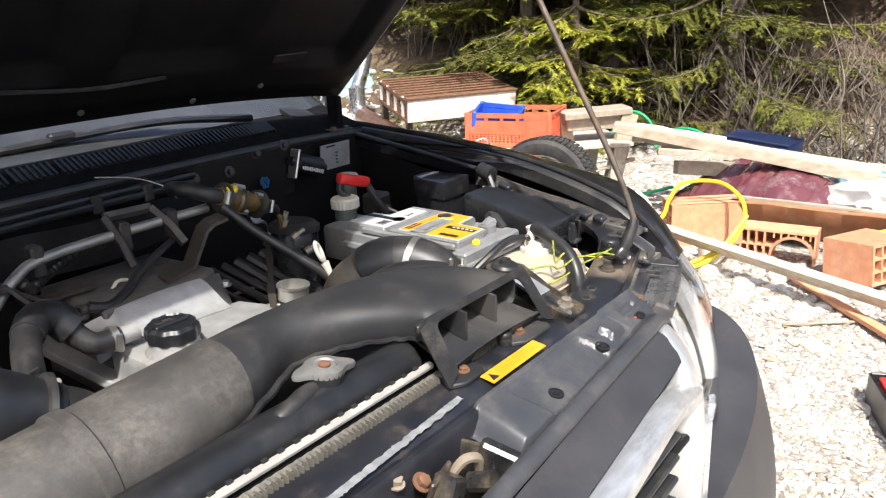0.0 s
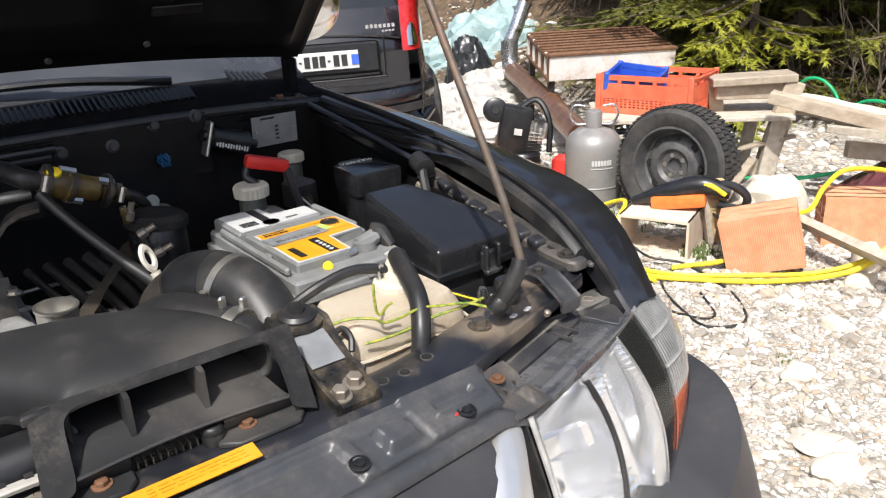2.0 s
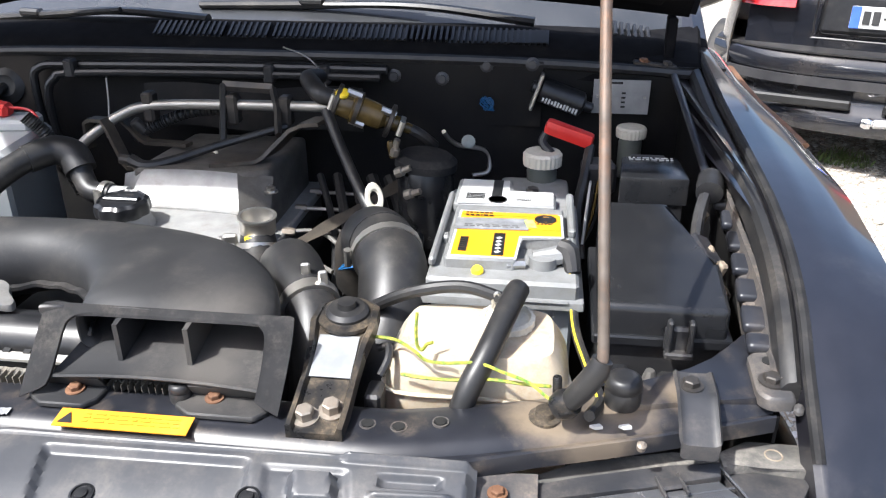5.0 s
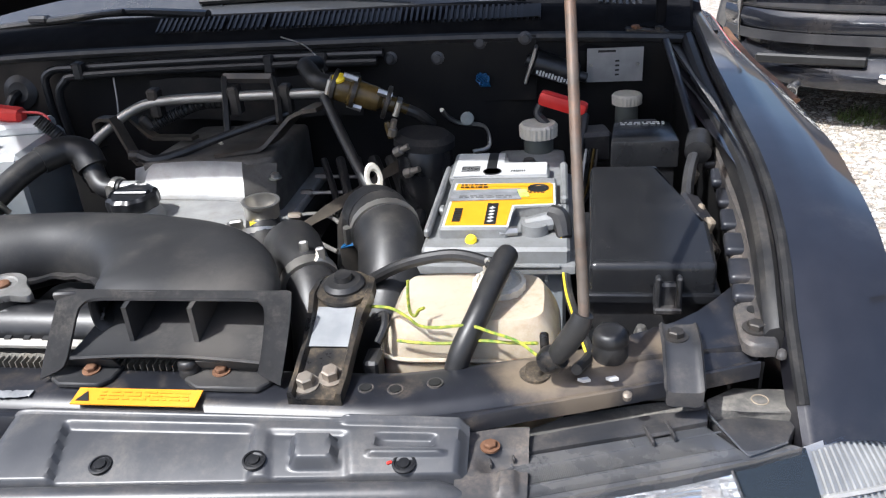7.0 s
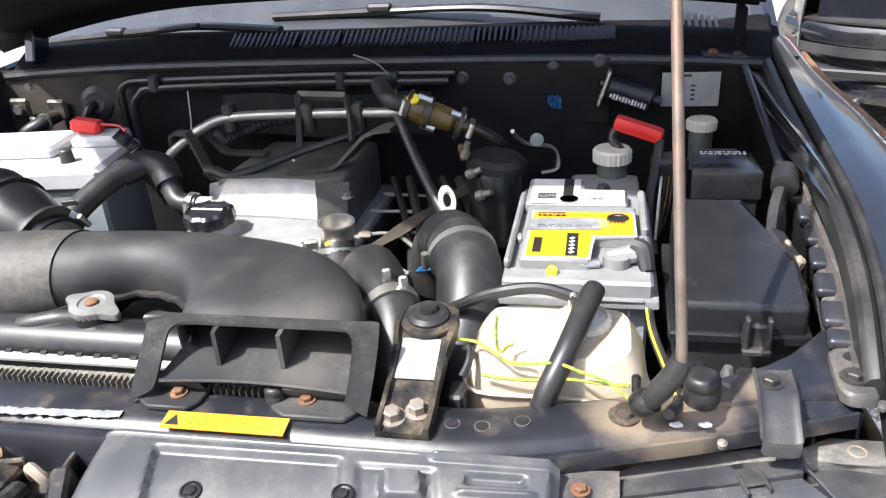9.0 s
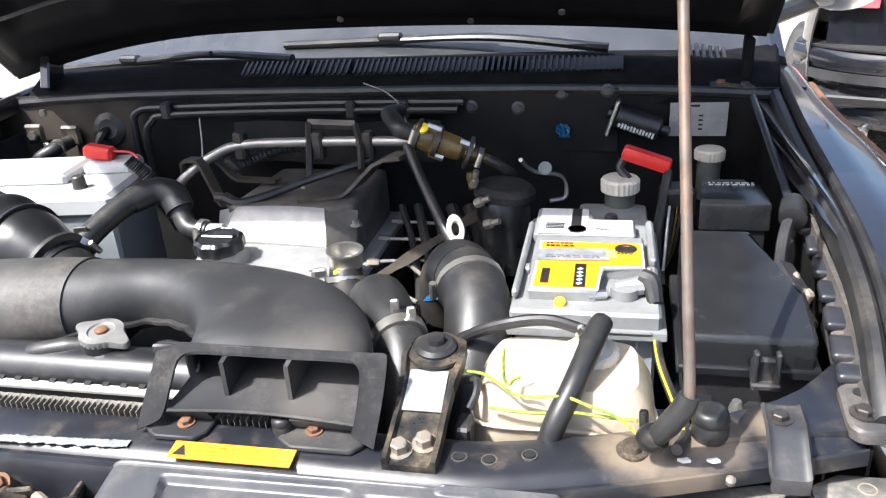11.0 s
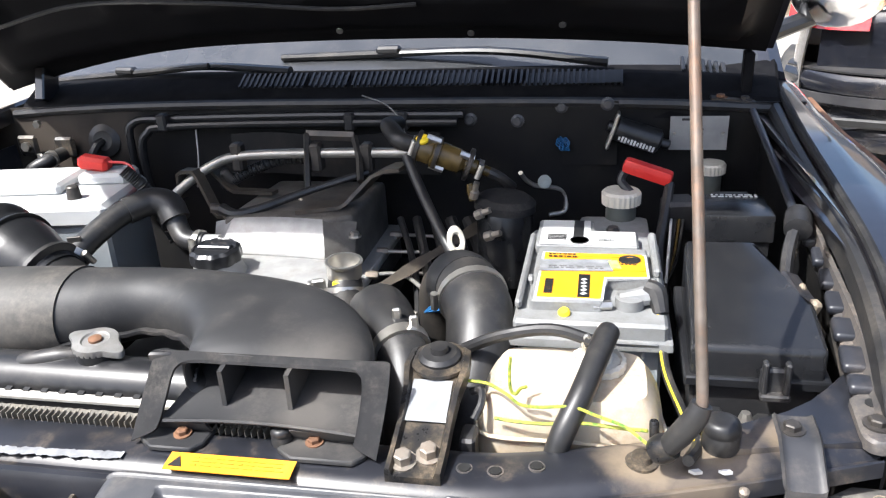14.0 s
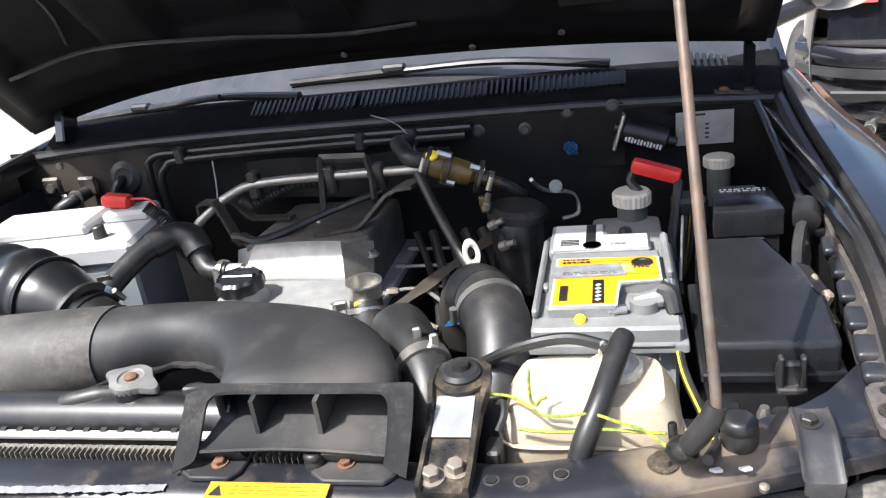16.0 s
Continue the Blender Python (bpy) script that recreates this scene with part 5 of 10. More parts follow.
# ---- battery beside the fuse box ----
def battery_right():
    b = thing("car_battery", "grey car battery with yellow and white labels", "battery", (0.254, 0.365, 0.86), group="batteries")
    x0, x1, y0, y1, zt = 0.166, 0.342, 0.222, 0.515, 1.046
    part("case", box(((x0 + x1) / 2, (y0 + y1) / 2 + 0.002, 0.943), (x1 - x0 - 0.010, y1 - y0 - 0.010, 0.166), (0, 0, 0), 0.004), BATT_BODY, b, "pale blue-grey case")
    lid = part("lid", box(((x0 + x1) / 2, (y0 + y1) / 2, 1.029), (x1 - x0, y1 - y0, 0.026), (0, 0, 0), 0.004), BATT, b)
    part("lid_skirt", prism([(x0 - 0.007, y0 - 0.007), (x1 + 0.007, y0 - 0.007), (x1 + 0.007, y1 + 0.004), (x0 - 0.007, y1 + 0.004)], 1.012, 1.0225, 0.006, 2), BATT, lid)
    part("label_smear", box((0.283, 0.352, 1.0588), (0.012, 0.026, 0.0008), (0, 0, 12)), mat("faded green smear", (0.36, 0.52, 0.05), (0.55, 0.62, 0.22), 0.5, 0, 90), b, smooth=0)
    for px_ in (x0 + 0.012, x1 - 0.012):
        part("lid_lug", box((px_, y0 + 0.105, 1.045), (0.010, 0.016, 0.012), (0, 0, 0), 0.003), BATT, lid)
    bm = prism([(x0 + 0.018, y0 + 0.028), (0.268, y0 + 0.028), (0.272, y0 + 0.09), (x1 - 0.016, y0 + 0.09), (x1 - 0.016, y1 - 0.10), (x0 + 0.016, y1 - 0.10)], 1.040, 1.056, 0.003)
    part("lid_plateau", bm, BATT, lid)
    part("lid_plateau", prism([(x0 + 0.010, y1 - 0.095), (x1 - 0.026, y1 - 0.095), (x1 - 0.026, y1 - 0.045), (x0 + 0.088, y1 - 0.043), (x0 + 0.088, y1 + 0.002), (x0 + 0.010, y1 + 0.002)], 1.040, 1.057, 0.003), BATT, lid)
    part("side_rail", box((x0 + 0.004, (y0 + y1) / 2 - 0.01, 1.049), (0.008, y1 - y0 - 0.07, 0.012), (0, 0, 0), 0.003), BATT, lid)
    part("side_rail", box((x1 - 0.006, (y0 + y1) / 2 + 0.05, 1.047), (0.010, y1 - y0 - 0.16, 0.012), (0, 0, 0), 0.003), BATT, lid)
    for x in (0.21, 0.245, 0.28, 0.315):
        part("handle_slot", box((x, y0 - 0.0005, 1.008), (0.004, 0.004, 0.018), (0, 0, 0), 0.001), BATT, lid)
    part("carry_bar", tube([(0.272, y0 - 0.006, 1.022), (0.33, y0 - 0.006, 1.022)], 0.0028, 8), BATT, lid)
    part("yellow_label", prism([(0.192, 0.392), (0.321, 0.388), (0.322, 0.322), (0.270, 0.318), (0.266, 0.256), (0.191, 0.256)], 1.0555, 1.0570), YELLOW, b, "yellow label with black print", smooth=0)
    part("white_label", prism([(0.182, 0.512), (0.250, 0.512), (0.251, 0.470), (0.312, 0.470), (0.312, 0.424), (0.182, 0.420)], 1.0565, 1.0580), WHITE_LABEL, b, "white label with barcode", smooth=0)
    part("label_stripe", box((0.234, 0.4665, 1.0583), (0.014, 0.088, 0.0008)), INK, b, smooth=0)
    part("label_stripe", box((0.246, 0.290, 1.0573), (0.014, 0.064, 0.0008)), INK, b, smooth=0)
    part("label_stripe", box((0.243, 0.385, 1.0573), (0.012, 0.010, 0.0008)), INK, b, smooth=0)
    part("label_border", prism([(0.189, 0.395), (0.324, 0.391), (0.325, 0.319), (0.273, 0.315), (0.269, 0.253), (0.188, 0.253)], 1.0550, 1.0566), WHITE_LABEL, b, smooth=0)
    part("yellow_band", box((0.256, 0.384, 1.0577), (0.124, 0.010, 0.0006)), YELLOW, b, smooth=0)
    part("yellow_band", box((0.291, 0.350, 1.0577), (0.058, 0.026, 0.0006)), YELLOW, b, smooth=0)
    part("silver_sticker", box((0.234, 0.349, 1.0583), (0.092, 0.036, 0.0008), (0, 0, 3)), GREYFOIL, b, "scuffed silver sticker over the label", smooth=0)
    bars("sticker_print", b, 0.200, 0.270, 0.336, 0.346, 1.0592, 2, mat("faded grey ink", (0.12, 0.12, 0.12), None, 0.5), 4)
    bars("label_print", b, 0.198, 0.235, 0.372, 0.388, 1.0585, 2, INK, 5)
    bars("label_print", b, 0.275, 0.312, 0.352, 0.362, 1.0585, 2, INK, 6)
    bm = bmesh.new()
    for i in range(7):
        add_box(bm, (0.2035, 0.268 + i * 0.006, 1.0577), (0.010, 0.0042, 0.0008))
    part("logo_bars", bm, INK, b, smooth=0)
    bm = bmesh.new()
    for i in range(5):
        add_box(bm, (0.246, 0.266 + i * 0.010, 1.0580), (0.006, 0.005, 0.0008), (0, 0, 45))
    part("stripe_marks", bm, WHITE_LABEL, b, smooth=0)
    bm = bmesh.new()
    for i in range(4):
        add_box(bm, (0.205, 0.437 + i * 0.0055, 1.0585), (0.026, 0.0025, 0.0008))
    part("barcode", bm, INK, b, smooth=0)
    bars("label_print", b, 0.262, 0.285, 0.432, 0.440, 1.0585, 2, INK, 8)
    part("state_disc", lathe([(0.014, 0), (0.014, 0.0012), (0.010, 0.0014), (0.009, 0.0006)], (0.302, 0.371, 1.0573), (0, 0, 1), 24), INK, b, "round charge indicator")
    part("label_ring", lathe([(0.013, 0), (0.013, 0.0004), (0.0118, 0.0004), (0.0118, 0)], (0.236, 0.434, 1.0588), (0, 0, 1), 24), INK, b)
    part("plug", lathe([(0.007, 0), (0.0075, 0.006), (0.005, 0.010)], (0.225, 0.243, 1.040), (-0.1, -0.5, 1), 12), YELLOWPL, b, "yellow vent plug")
    bm = lathe([(0.017, 0), (0.017, 0.013), (0.011, 0.015)], (0.300, 0.268, 1.042), (0, 0, 1), 16)
    add_tube(bm, [(0.288, 0.268, 1.052), (0.315, 0.272, 1.054), (0.328, 0.272, 1.056)], [0.008, 0.012, 0.010], 10)
    part("terminal_clamp", bm, BATT, b, "grey lead terminal clamp")
    part("terminal_boot", tube([(0.318, 0.278, 1.062), (0.330, 0.272, 1.058), (0.336, 0.255, 1.040)], [0.012, 0.013, 0.009], 10), RUBBER, b, "black rubber terminal boot")
    part("terminal_bolt", lathe([(0.006, -0.004), (0.006, 0.018)], (0.275, 0.258, 1.048), (-1, -0.2, 0), 6), STEEL, b)
    part("side_label", box((x0 + 0.0035, 0.415, 0.955), (0.002, 0.060, 0.075)), WHITE_LABEL, b, smooth=0)
    part("side_mark", lathe([(0.014, 0), (0.014, 0.0008)], (x0 + 0.0022, 0.415, 0.935), (-1, 0, 0), 16), INK, b)


battery_right()

# ---- second battery ----
def battery_left():
    b = thing("car_battery", "white and blue-grey second car battery with red terminal", "battery", (-0.70, 0.50, 0.86), group="batteries")
    M = pose(-0.690, 0.545, 0, 0, 0, 8)
    def add(name, c, s, m, bevel=0.004, lab=""):
        bm = box(c, s, (0, 0, 0), bevel)
        bm.transform(M)
        return part(name, bm, m, b, lab)
    add("case", (0, 0, 0.955), (0.30, 0.165, 0.20), BATT_BODY, 0.006)
    lid = add("lid", (0, 0, 1.060), (0.31, 0.178, 0.040), BATT_WHITE, 0.008, "white lid")
    add("lid_plateau", (-0.05, 0.03, 1.088), (0.20, 0.11, 0.022), BATT_WHITE, 0.006)
    add("lid_plateau", (0.10, 0.055, 1.088), (0.09, 0.06, 0.022), BATT_WHITE, 0.006)
    add("print_band", (-0.06, -0.091, 1.06), (0.10, 0.002, 0.012), BATT, 0)
    bm = lathe([(0.012, 0), (0.010, 0.022), (0.008, 0.024)], (0.085, -0.045, 1.078), (0, 0, 1), 14)
    bm.transform(M)
    part("post", bm, DARKMETAL, b, "lead post")
    part("terminal_cover", box((-0.62, 0.612, 1.112), (0.055, 0.030, 0.024), (0, 10, 5), 0.006), RED, b, "red terminal cover")
    part("red_lead", tube([(-0.60, 0.612, 1.114), (-0.560, 0.618, 1.108), (-0.535, 0.600, 1.085), (-0.528, 0.58, 1.05)], 0.0025, 6), REDWIRE, b)


battery_left()

# ---- coolant tank in front of the battery ----
def coolant_tank():
    t = thing("coolant_tank", "aged cream plastic coolant expansion tank", "tank", (0.237, 0.13, 0.82))
    bm = bmesh.new()
    rings = []
    for i in range(13):
        f = min(1.0, i / 9 if i < 7 else 0.667 + (i - 6) * 0.0556)
        z = 0.82 + 0.216 * f
        g = 1 - 0.05 * max(0, f - 0.6) / 0.4 - 0.16 * (max(0, f - 0.8) / 0.2) ** 2
        h = 0.9 + 0.1 * min(1, f * 3)
        hx, hy = 0.097 * g * h, 0.064 * g * h
        ring = []
        for k in range(28):
            a = 2 * math.pi * k / 28
            c, s = math.cos(a), math.sin(a)
            q = 0.42
            px = hx * abs(c) ** q * (1 if c > 0 else -1)
            py = hy * abs(s) ** q * (1 if s > 0 else -1)
            dent = -0.012 * math.exp(-((px - 0.01) / 0.012) ** 2) if py < 0 and f < 0.75 else 0
            ring.append((0.237 + px, 0.128 + py - dent - 0.006 * f, z - 0.012 * max(0, abs(c) - 0.8) * f))
        rings.append(ring)
    add_ringed(bm, rings)
    body = part("tank_body", bm, TANK, t, smooth=50)
    part("seam", tube([(0.147, 0.128, 0.995), (0.15, 0.068, 0.993), (0.237, 0.060, 0.995), (0.325, 0.068, 0.993), (0.328, 0.128, 0.995)], 0.0025, 6), TANK, body)
    cap = part("cap", lathe([(0.027, 0), (0.029, 0.002), (0.029, 0.010), (0.025, 0.012), (0.023, 0.009), (0.015, 0.010), (0.013, 0.018)], (0.265, 0.140, 1.034), (0, -0.05, 1), 80, (20, 0.05)), CAPWHITE, t, "off-white screw cap with hose spigot")
    part("spigot", tube([(0.266, 0.152, 1.045), (0.268, 0.152, 1.060), (0.272, 0.149, 1.067)], 0.008, 12), CAPWHITE, cap)
    part("pipe_clip", tube([(0.250, 0.152, 1.042), (0.249, 0.152, 1.058), (0.254, 0.152, 1.064), (0.257, 0.151, 1.046)], 0.0022, 6), STEEL, cap)


coolant_tank()
hose = thing("overflow_hose", "black rubber overflow hose bending down from the tank cap", "hose", (0.23, 0.06, 0.95))
part("hose", tube([(0.275, 0.148, 1.0725), (0.271, 0.136, 1.071), (0.262, 0.105, 1.062), (0.249, 0.066, 1.045), (0.232, 0.040, 1.015), (0.222, 0.034, 0.975), (0.217, 0.036, 0.93)], [0.0118, 0.0125, 0.0122, 0.012, 0.0118, 0.0115, 0.0115], 18), RUBBER, hose)
part("hose_nipple", lathe([(0.008, 0), (0.009, 0.012)], (0.273, 0.153, 1.064), (-0.1, 0.2, 1), 12), WHITE_LABEL, hose)
hose = thing("thin_hose", "thin black rubber hose from filler neck to tank", "hose", (0.1, 0.19, 1.0))
part("hose", tube([(0.262, 0.154, 1.056), (0.215, 0.162, 1.064), (0.160, 0.165, 1.052), (0.110, 0.182, 1.020), (0.086, 0.192, 1.000), (0.06, 0.21, 0.98)], 0.0068, 10), RUBBER, hose)

# ---- earth wires ----
def wire(name, pts, r, m, label, category="wire"):
    bm = tube(pts, r, 6, 8)
    return solid(name, bm, m, label, category)


wire("earth_wire", [(0.134, 0.085, 1.043), (0.158, 0.075, 1.047), (0.179, 0.058, 1.047), (0.191, 0.055, 1.039), (0.210, 0.052, 1.039), (0.241, 0.050, 1.043), (0.264, 0.040, 1.042), (0.290, 0.025, 1.042), (0.308, 0.012, 1.036), (0.320, 0.006, 1.035), (0.327, 0.008, 1.039)], 0.0017, WIRE, "yellow-green earth wire tied to a bolt")
wire("earth_wire", [(0.166, 0.058, 1.019), (0.188, 0.053, 1.020), (0.217, 0.051, 1.021), (0.252, 0.046, 1.028), (0.286, 0.034, 1.034), (0.309, 0.016, 1.046)], 0.0017, WIRE, "yellow-green earth wire across the tank")
wire("earth_wire", [(0.183, 0.058, 1.089), (0.182, 0.056, 1.072), (0.183, 0.055, 1.055), (0.188, 0.054, 1.051), (0.193, 0.050, 1.060), (0.199, 0.046, 1.065)], 0.0017, WIRE, "loose twisted end of an earth wire")
cab = thing("battery_lead", "black and yellow battery lead running to the wing", "cable", (0.34, 0.2, 1.0))
part("lead", tube([(0.334, 0.262, 1.048), (0.336, 0.235, 1.020), (0.340, 0.190, 1.000), (0.350, 0.12, 1.0), (0.358, 0.06, 1.005), (0.345, 0.012, 1.02)], 0.0055, 8), RUBBER, cab)
part("tracer", tube([(0.331, 0.258, 1.049), (0.333, 0.230, 1.022), (0.337, 0.186, 1.004), (0.347, 0.116, 1.005), (0.355, 0.056, 1.010)], 0.0014, 6), YWIRE, cab, "yellow tracer stripe")

# ---- fuse box and relay box ----
def fuse_box():
    f = thing("fuse_box", "black plastic fuse box with a sloping lid", "fuse box", (0.43, 0.3, 0.86))
    poly = [(0.369, 0.376), (0.455, 0.376), (0.468, 0.300), (0.500, 0.255), (0.499, 0.176), (0.362, 0.176)]
    lidz = lambda x, y: 1.045 + 0.21 * (y - 0.176)
    lid = part("lid", prism(poly, 1.005, lidz, 0.008, 3), LID_BLACK, f, "smooth black lid")
    part("lid_rim", prism([(0.360, 0.382), (0.461, 0.382), (0.474, 0.303), (0.506, 0.258), (0.505, 0.171), (0.356, 0.171)], 1.000, lambda x, y: 1.010 + 0.04 * (y - 0.17), 0.002), PLASTIC_CLEAN, f)
    part("body", prism([(0.366, 0.374), (0.452, 0.374), (0.466, 0.300), (0.497, 0.255), (0.497, 0.180), (0.364, 0.180)], 0.86, 1.001, 0.004), PLASTIC, f)
    bm = box((0.446, 0.166, 1.014), (0.030, 0.010, 0.030), (0, 0, 0), 0.003)
    add_box(bm, (0.435, 0.161, 1.018), (0.006, 0.012, 0.042), (0, 0, 0), 0.002)
    add_box(bm, (0.457, 0.161, 1.018), (0.006, 0.012, 0.042), (0, 0, 0), 0.002)
    add_box(bm, (0.446, 0.158, 0.999), (0.030, 0.012, 0.008), (0, 0, 0), 0.002)
    part("clip", bm, PLASTIC, f)
    bm = box((0.385, 0.160, 0.955), (0.045, 0.03, 0.022), (0, 0, 0), 0.004)
    add_box(bm, (0.385, 0.155, 0.972), (0.022, 0.024, 0.014), (0, 0, 0), 0.003)
    part("plug_socket", bm, PLASTIC_CLEAN, f)
    part("plug_socket", box((0.455, 0.160, 0.958), (0.05, 0.03, 0.022), (0, 0, 0), 0.004), PLASTIC_CLEAN, f)
    part("fixing", lathe([(0.008, 0), (0.008, 0.02), (0.005, 0.028)], (0.418, 0.150, 0.955), (0, 0, 1), 8), STEEL, f)


fuse_box()
r = thing("relay_box", "small black relay box with white symbols on top", "relay box", (0.447, 0.5, 0.96))
part("box", prism([(0.404, 0.452), (0.488, 0.452), (0.486, 0.535), (0.412, 0.535)], 0.96, 1.088, 0.004, 2), LID_BLACK, r)
part("lid", prism([(0.400, 0.448), (0.492, 0.448), (0.489, 0.538), (0.409, 0.538)], 1.056, 1.094, 0.004, 2), LID_BLACK, r)
bars("lid_symbols", r, 0.418, 0.480, 0.520, 0.535, 1.0946, 2, WHITE_LABEL, 12)
part("handle", box((0.447, 0.545, 1.088), (0.05, 0.012, 0.012), (0, 0, 0), 0.003), PLASTIC, r)

# ---- fluid reservoirs, red cap ----
def reservoir(name, label, c, z0, ztop, rc, hc):
    t = thing(name, label, "reservoir", (c[0], c[1], z0))
    part("bottle", lathe([(rc * 0.75, 0), (rc * 0.78, ztop - hc - z0 - 0.01), (rc * 0.66, ztop - hc - z0)], (c[0], c[1], z0), (0, 0, 1), 20), BOTTLE, t, "grey bottle")
    part("cap", lathe([(rc, 0), (rc * 1.02, hc * 0.8), (rc * 0.9, hc)], (c[0], c[1], ztop - hc), (0, 0, 1), 48, (24, 0.05)), CAPWHITE, t, "dusty beige ribbed cap")
    return t


t = reservoir("power_steering_reservoir", "grey reservoir with a dusty beige ribbed cap", (0.296, 0.640), 0.93, 1.064, 0.031, 0.022)
part("tank", box((0.285, 0.60, 0.98), (0.11, 0.10, 0.075), (0, 0, 0), 0.012, 2), BATT, t, "squarish grey tank")
part("nut", lathe([(0.012, 0), (0.012, 0.012), (0.008, 0.018)], (0.283, 0.555, 1.015), (0, 0, 1), 6), DARKMETAL, t)
reservoir("brake_reservoir", "small clutch fluid reservoir with a beige cap", (0.448, 0.780), 0.98, 1.070, 0.026, 0.018)
bm = box((0.336, 0.650, 1.092), (0.080, 0.026, 0.024), (0, 16, -10), 0.008, 2)
redcap = thing("brake_fluid_cap", "bright red plastic cover with worn marks", "cap", (0.336, 0.65, 1.05))
part("cover", bm, RED, redcap)
part("cover_stem", tube([(0.30, 0.656, 1.09), (0.295, 0.652, 1.075), (0.31, 0.64, 1.06)], 0.007, 8), PLASTIC, redcap)
part("lead", tube([(0.37, 0.64, 1.075), (0.362, 0.60, 1.04), (0.352, 0.54, 1.00), (0.358, 0.48, 0.95)], 0.008, 8), RUBBER, redcap)
part("sensor", box((0.385, 0.63, 1.03), (0.05, 0.05, 0.05), (0, 0, 10), 0.006), PLASTIC, redcap)
for i in range(4):
    wire("loom_wire", [(0.372 + 0.006 * i, 0.60, 1.03), (0.366 + 0.004 * i, 0.54, 1.02 - 0.01 * i), (0.358, 0.47, 0.98)], 0.0022, (WHITE_LABEL, RUBBER, AMBER, RUBBER)[i], "thin loom wire behind the fuse box")

# ---- things on the bulkhead ----
vp = thing("identification_plate", "silver metal identification plate on the bulkhead", "plate", (0.425, 0.79, 1.085))
part("plate", box((0.426, 0.793, 1.118), (0.096, 0.002, 0.060), (4, 0, 0)), mat("dull silver plate", (0.34, 0.34, 0.34), (0.42, 0.42, 0.42), 0.45, 0.5, 40), vp, smooth=0)
bm = bmesh.new()
add_box(bm, (0.412, 0.7905, 1.1425), (0.030, 0.0008, 0.004), (4, 0, 0))
for i in range(4):
    add_box(bm, (0.430, 0.7912, 1.125 - i * 0.008), (0.007, 0.0008, 0.003), (4, 0, 0))
part("print", bm, INK, vp, smooth=0)
for x in (0.386, 0.466):
    part("rivet", lathe([(0.003, 0), (0.002, 0.002)], (x, 0.792, 1.118), (0, -1, 0), 8), STEEL, vp)
sol = thing("solenoid_valve", "black cylinder valve with white print on the bulkhead", "valve", (0.32, 0.79, 1.1))
part("cylinder", lathe([(0.010, -0.012), (0.012, 0), (0.021, 0.004), (0.0215, 0.078), (0.016, 0.082), (0.009, 0.084), (0.009, 0.098), (0.005, 0.10)], (0.284, 0.778, 1.132), (0.94, 0.02, -0.33), 22), PLASTIC_CLEAN, sol)
part("bracket", box((0.281, 0.775, 1.128), (0.006, 0.03, 0.066), (0, 18, 0), 0.002), STEEL, sol)
bm = bmesh.new()
for i in range(12):
    add_box(bm, (0.292 + 0.0052 * i, 0.7575, 1.118 - 0.0018 * i), (0.0034, 0.001, 0.009 if i % 3 else 0.006), (0, 19, 0))
part("print", bm, WHITE_LABEL, sol, smooth=0)
part("mount_plate", prism([(0.19, 0.80), (0.29, 0.80), (0.29, 0.792), (0.19, 0.792)], 1.06, 1.175), FIREWALL, sol)
for x, z in ((0.271, 1.170), (0.192, 1.166), (0.115, 1.142), (0.03, 1.145)):
    part("stud", lathe([(0.012, 0), (0.012, 0.005), (0.007, 0.006), (0.007, 0.014)], (x, 0.795 if x > 0.15 else 0.79, z), (0, -1, 0.1), 12), BAYMETAL, sol)
bm = bmesh.new()
for i in range(10):
    a = i * 2.4
    add_tube(bm, [(0.195, 0.785, 1.11), (0.195 + 0.012 * math.cos(a), 0.775, 1.105 + 0.010 * math.sin(a)), (0.20 + 0.008 * math.sin(a), 0.78, 1.09)], 0.0012, 5, 4)
solid("blue_wire_bundle", bm, BLUEWIRE, "small tangle of blue wires on the bulkhead", "wire")
g = thing("cable_grommet", "black rubber grommet with cable in the bulkhead", "grommet", (-0.72, 0.79, 1.06))
part("ring", lathe([(0.032, 0), (0.034, 0.006), (0.020, 0.014), (0.014, 0.012)], (-0.722, 0.800, 1.103), (0.1, -1, 0.2), 24), RUBBER, g)
part("cable", tube([(-0.722, 0.80, 1.103), (-0.728, 0.775, 1.098), (-0.745, 0.765, 1.06), (-0.75, 0.76, 1.02)], 0.009, 8), RUBBER, g)
for x0, z0 in ((-0.895, 1.095), (-0.81, 1.092)):
    part("bulkhead_plate", box((x0, 0.79, z0), (0.045, 0.012, 0.042), (0, 0, 0), 0.005), DUSTY_STEEL, firewall_ob)
part("bulkhead_bolt", lathe([(0.010, 0), (0.010, 0.008)], (-0.893, 0.783, 1.095), (0, -1, 0), 6), STEEL, firewall_ob)
part("bulkhead_nut", lathe([(0.008, 0), (0.008, 0.008)], (-0.86, 0.79, 1.140), (0, -1, 0), 6), STEEL, firewall_ob)
hh = thing("heater_hose", "short black heater hose with a spring clamp", "hose", (-0.83, 0.73, 1.06))
part("hose", tube([(-0.815, 0.79, 1.080), (-0.82, 0.75, 1.076), (-0.85, 0.73, 1.06), (-0.87, 0.735, 1.03)], 0.014, 12), RUBBER, hh)
clamp_ring(hh, (-0.82, 0.752, 1.077), (0.2, -1, -0.1), 0.0145)
bp = thing("brake_pipes", "pair of black brake pipes along the bulkhead", "pipes", (-0.4, 0.78, 1.0))
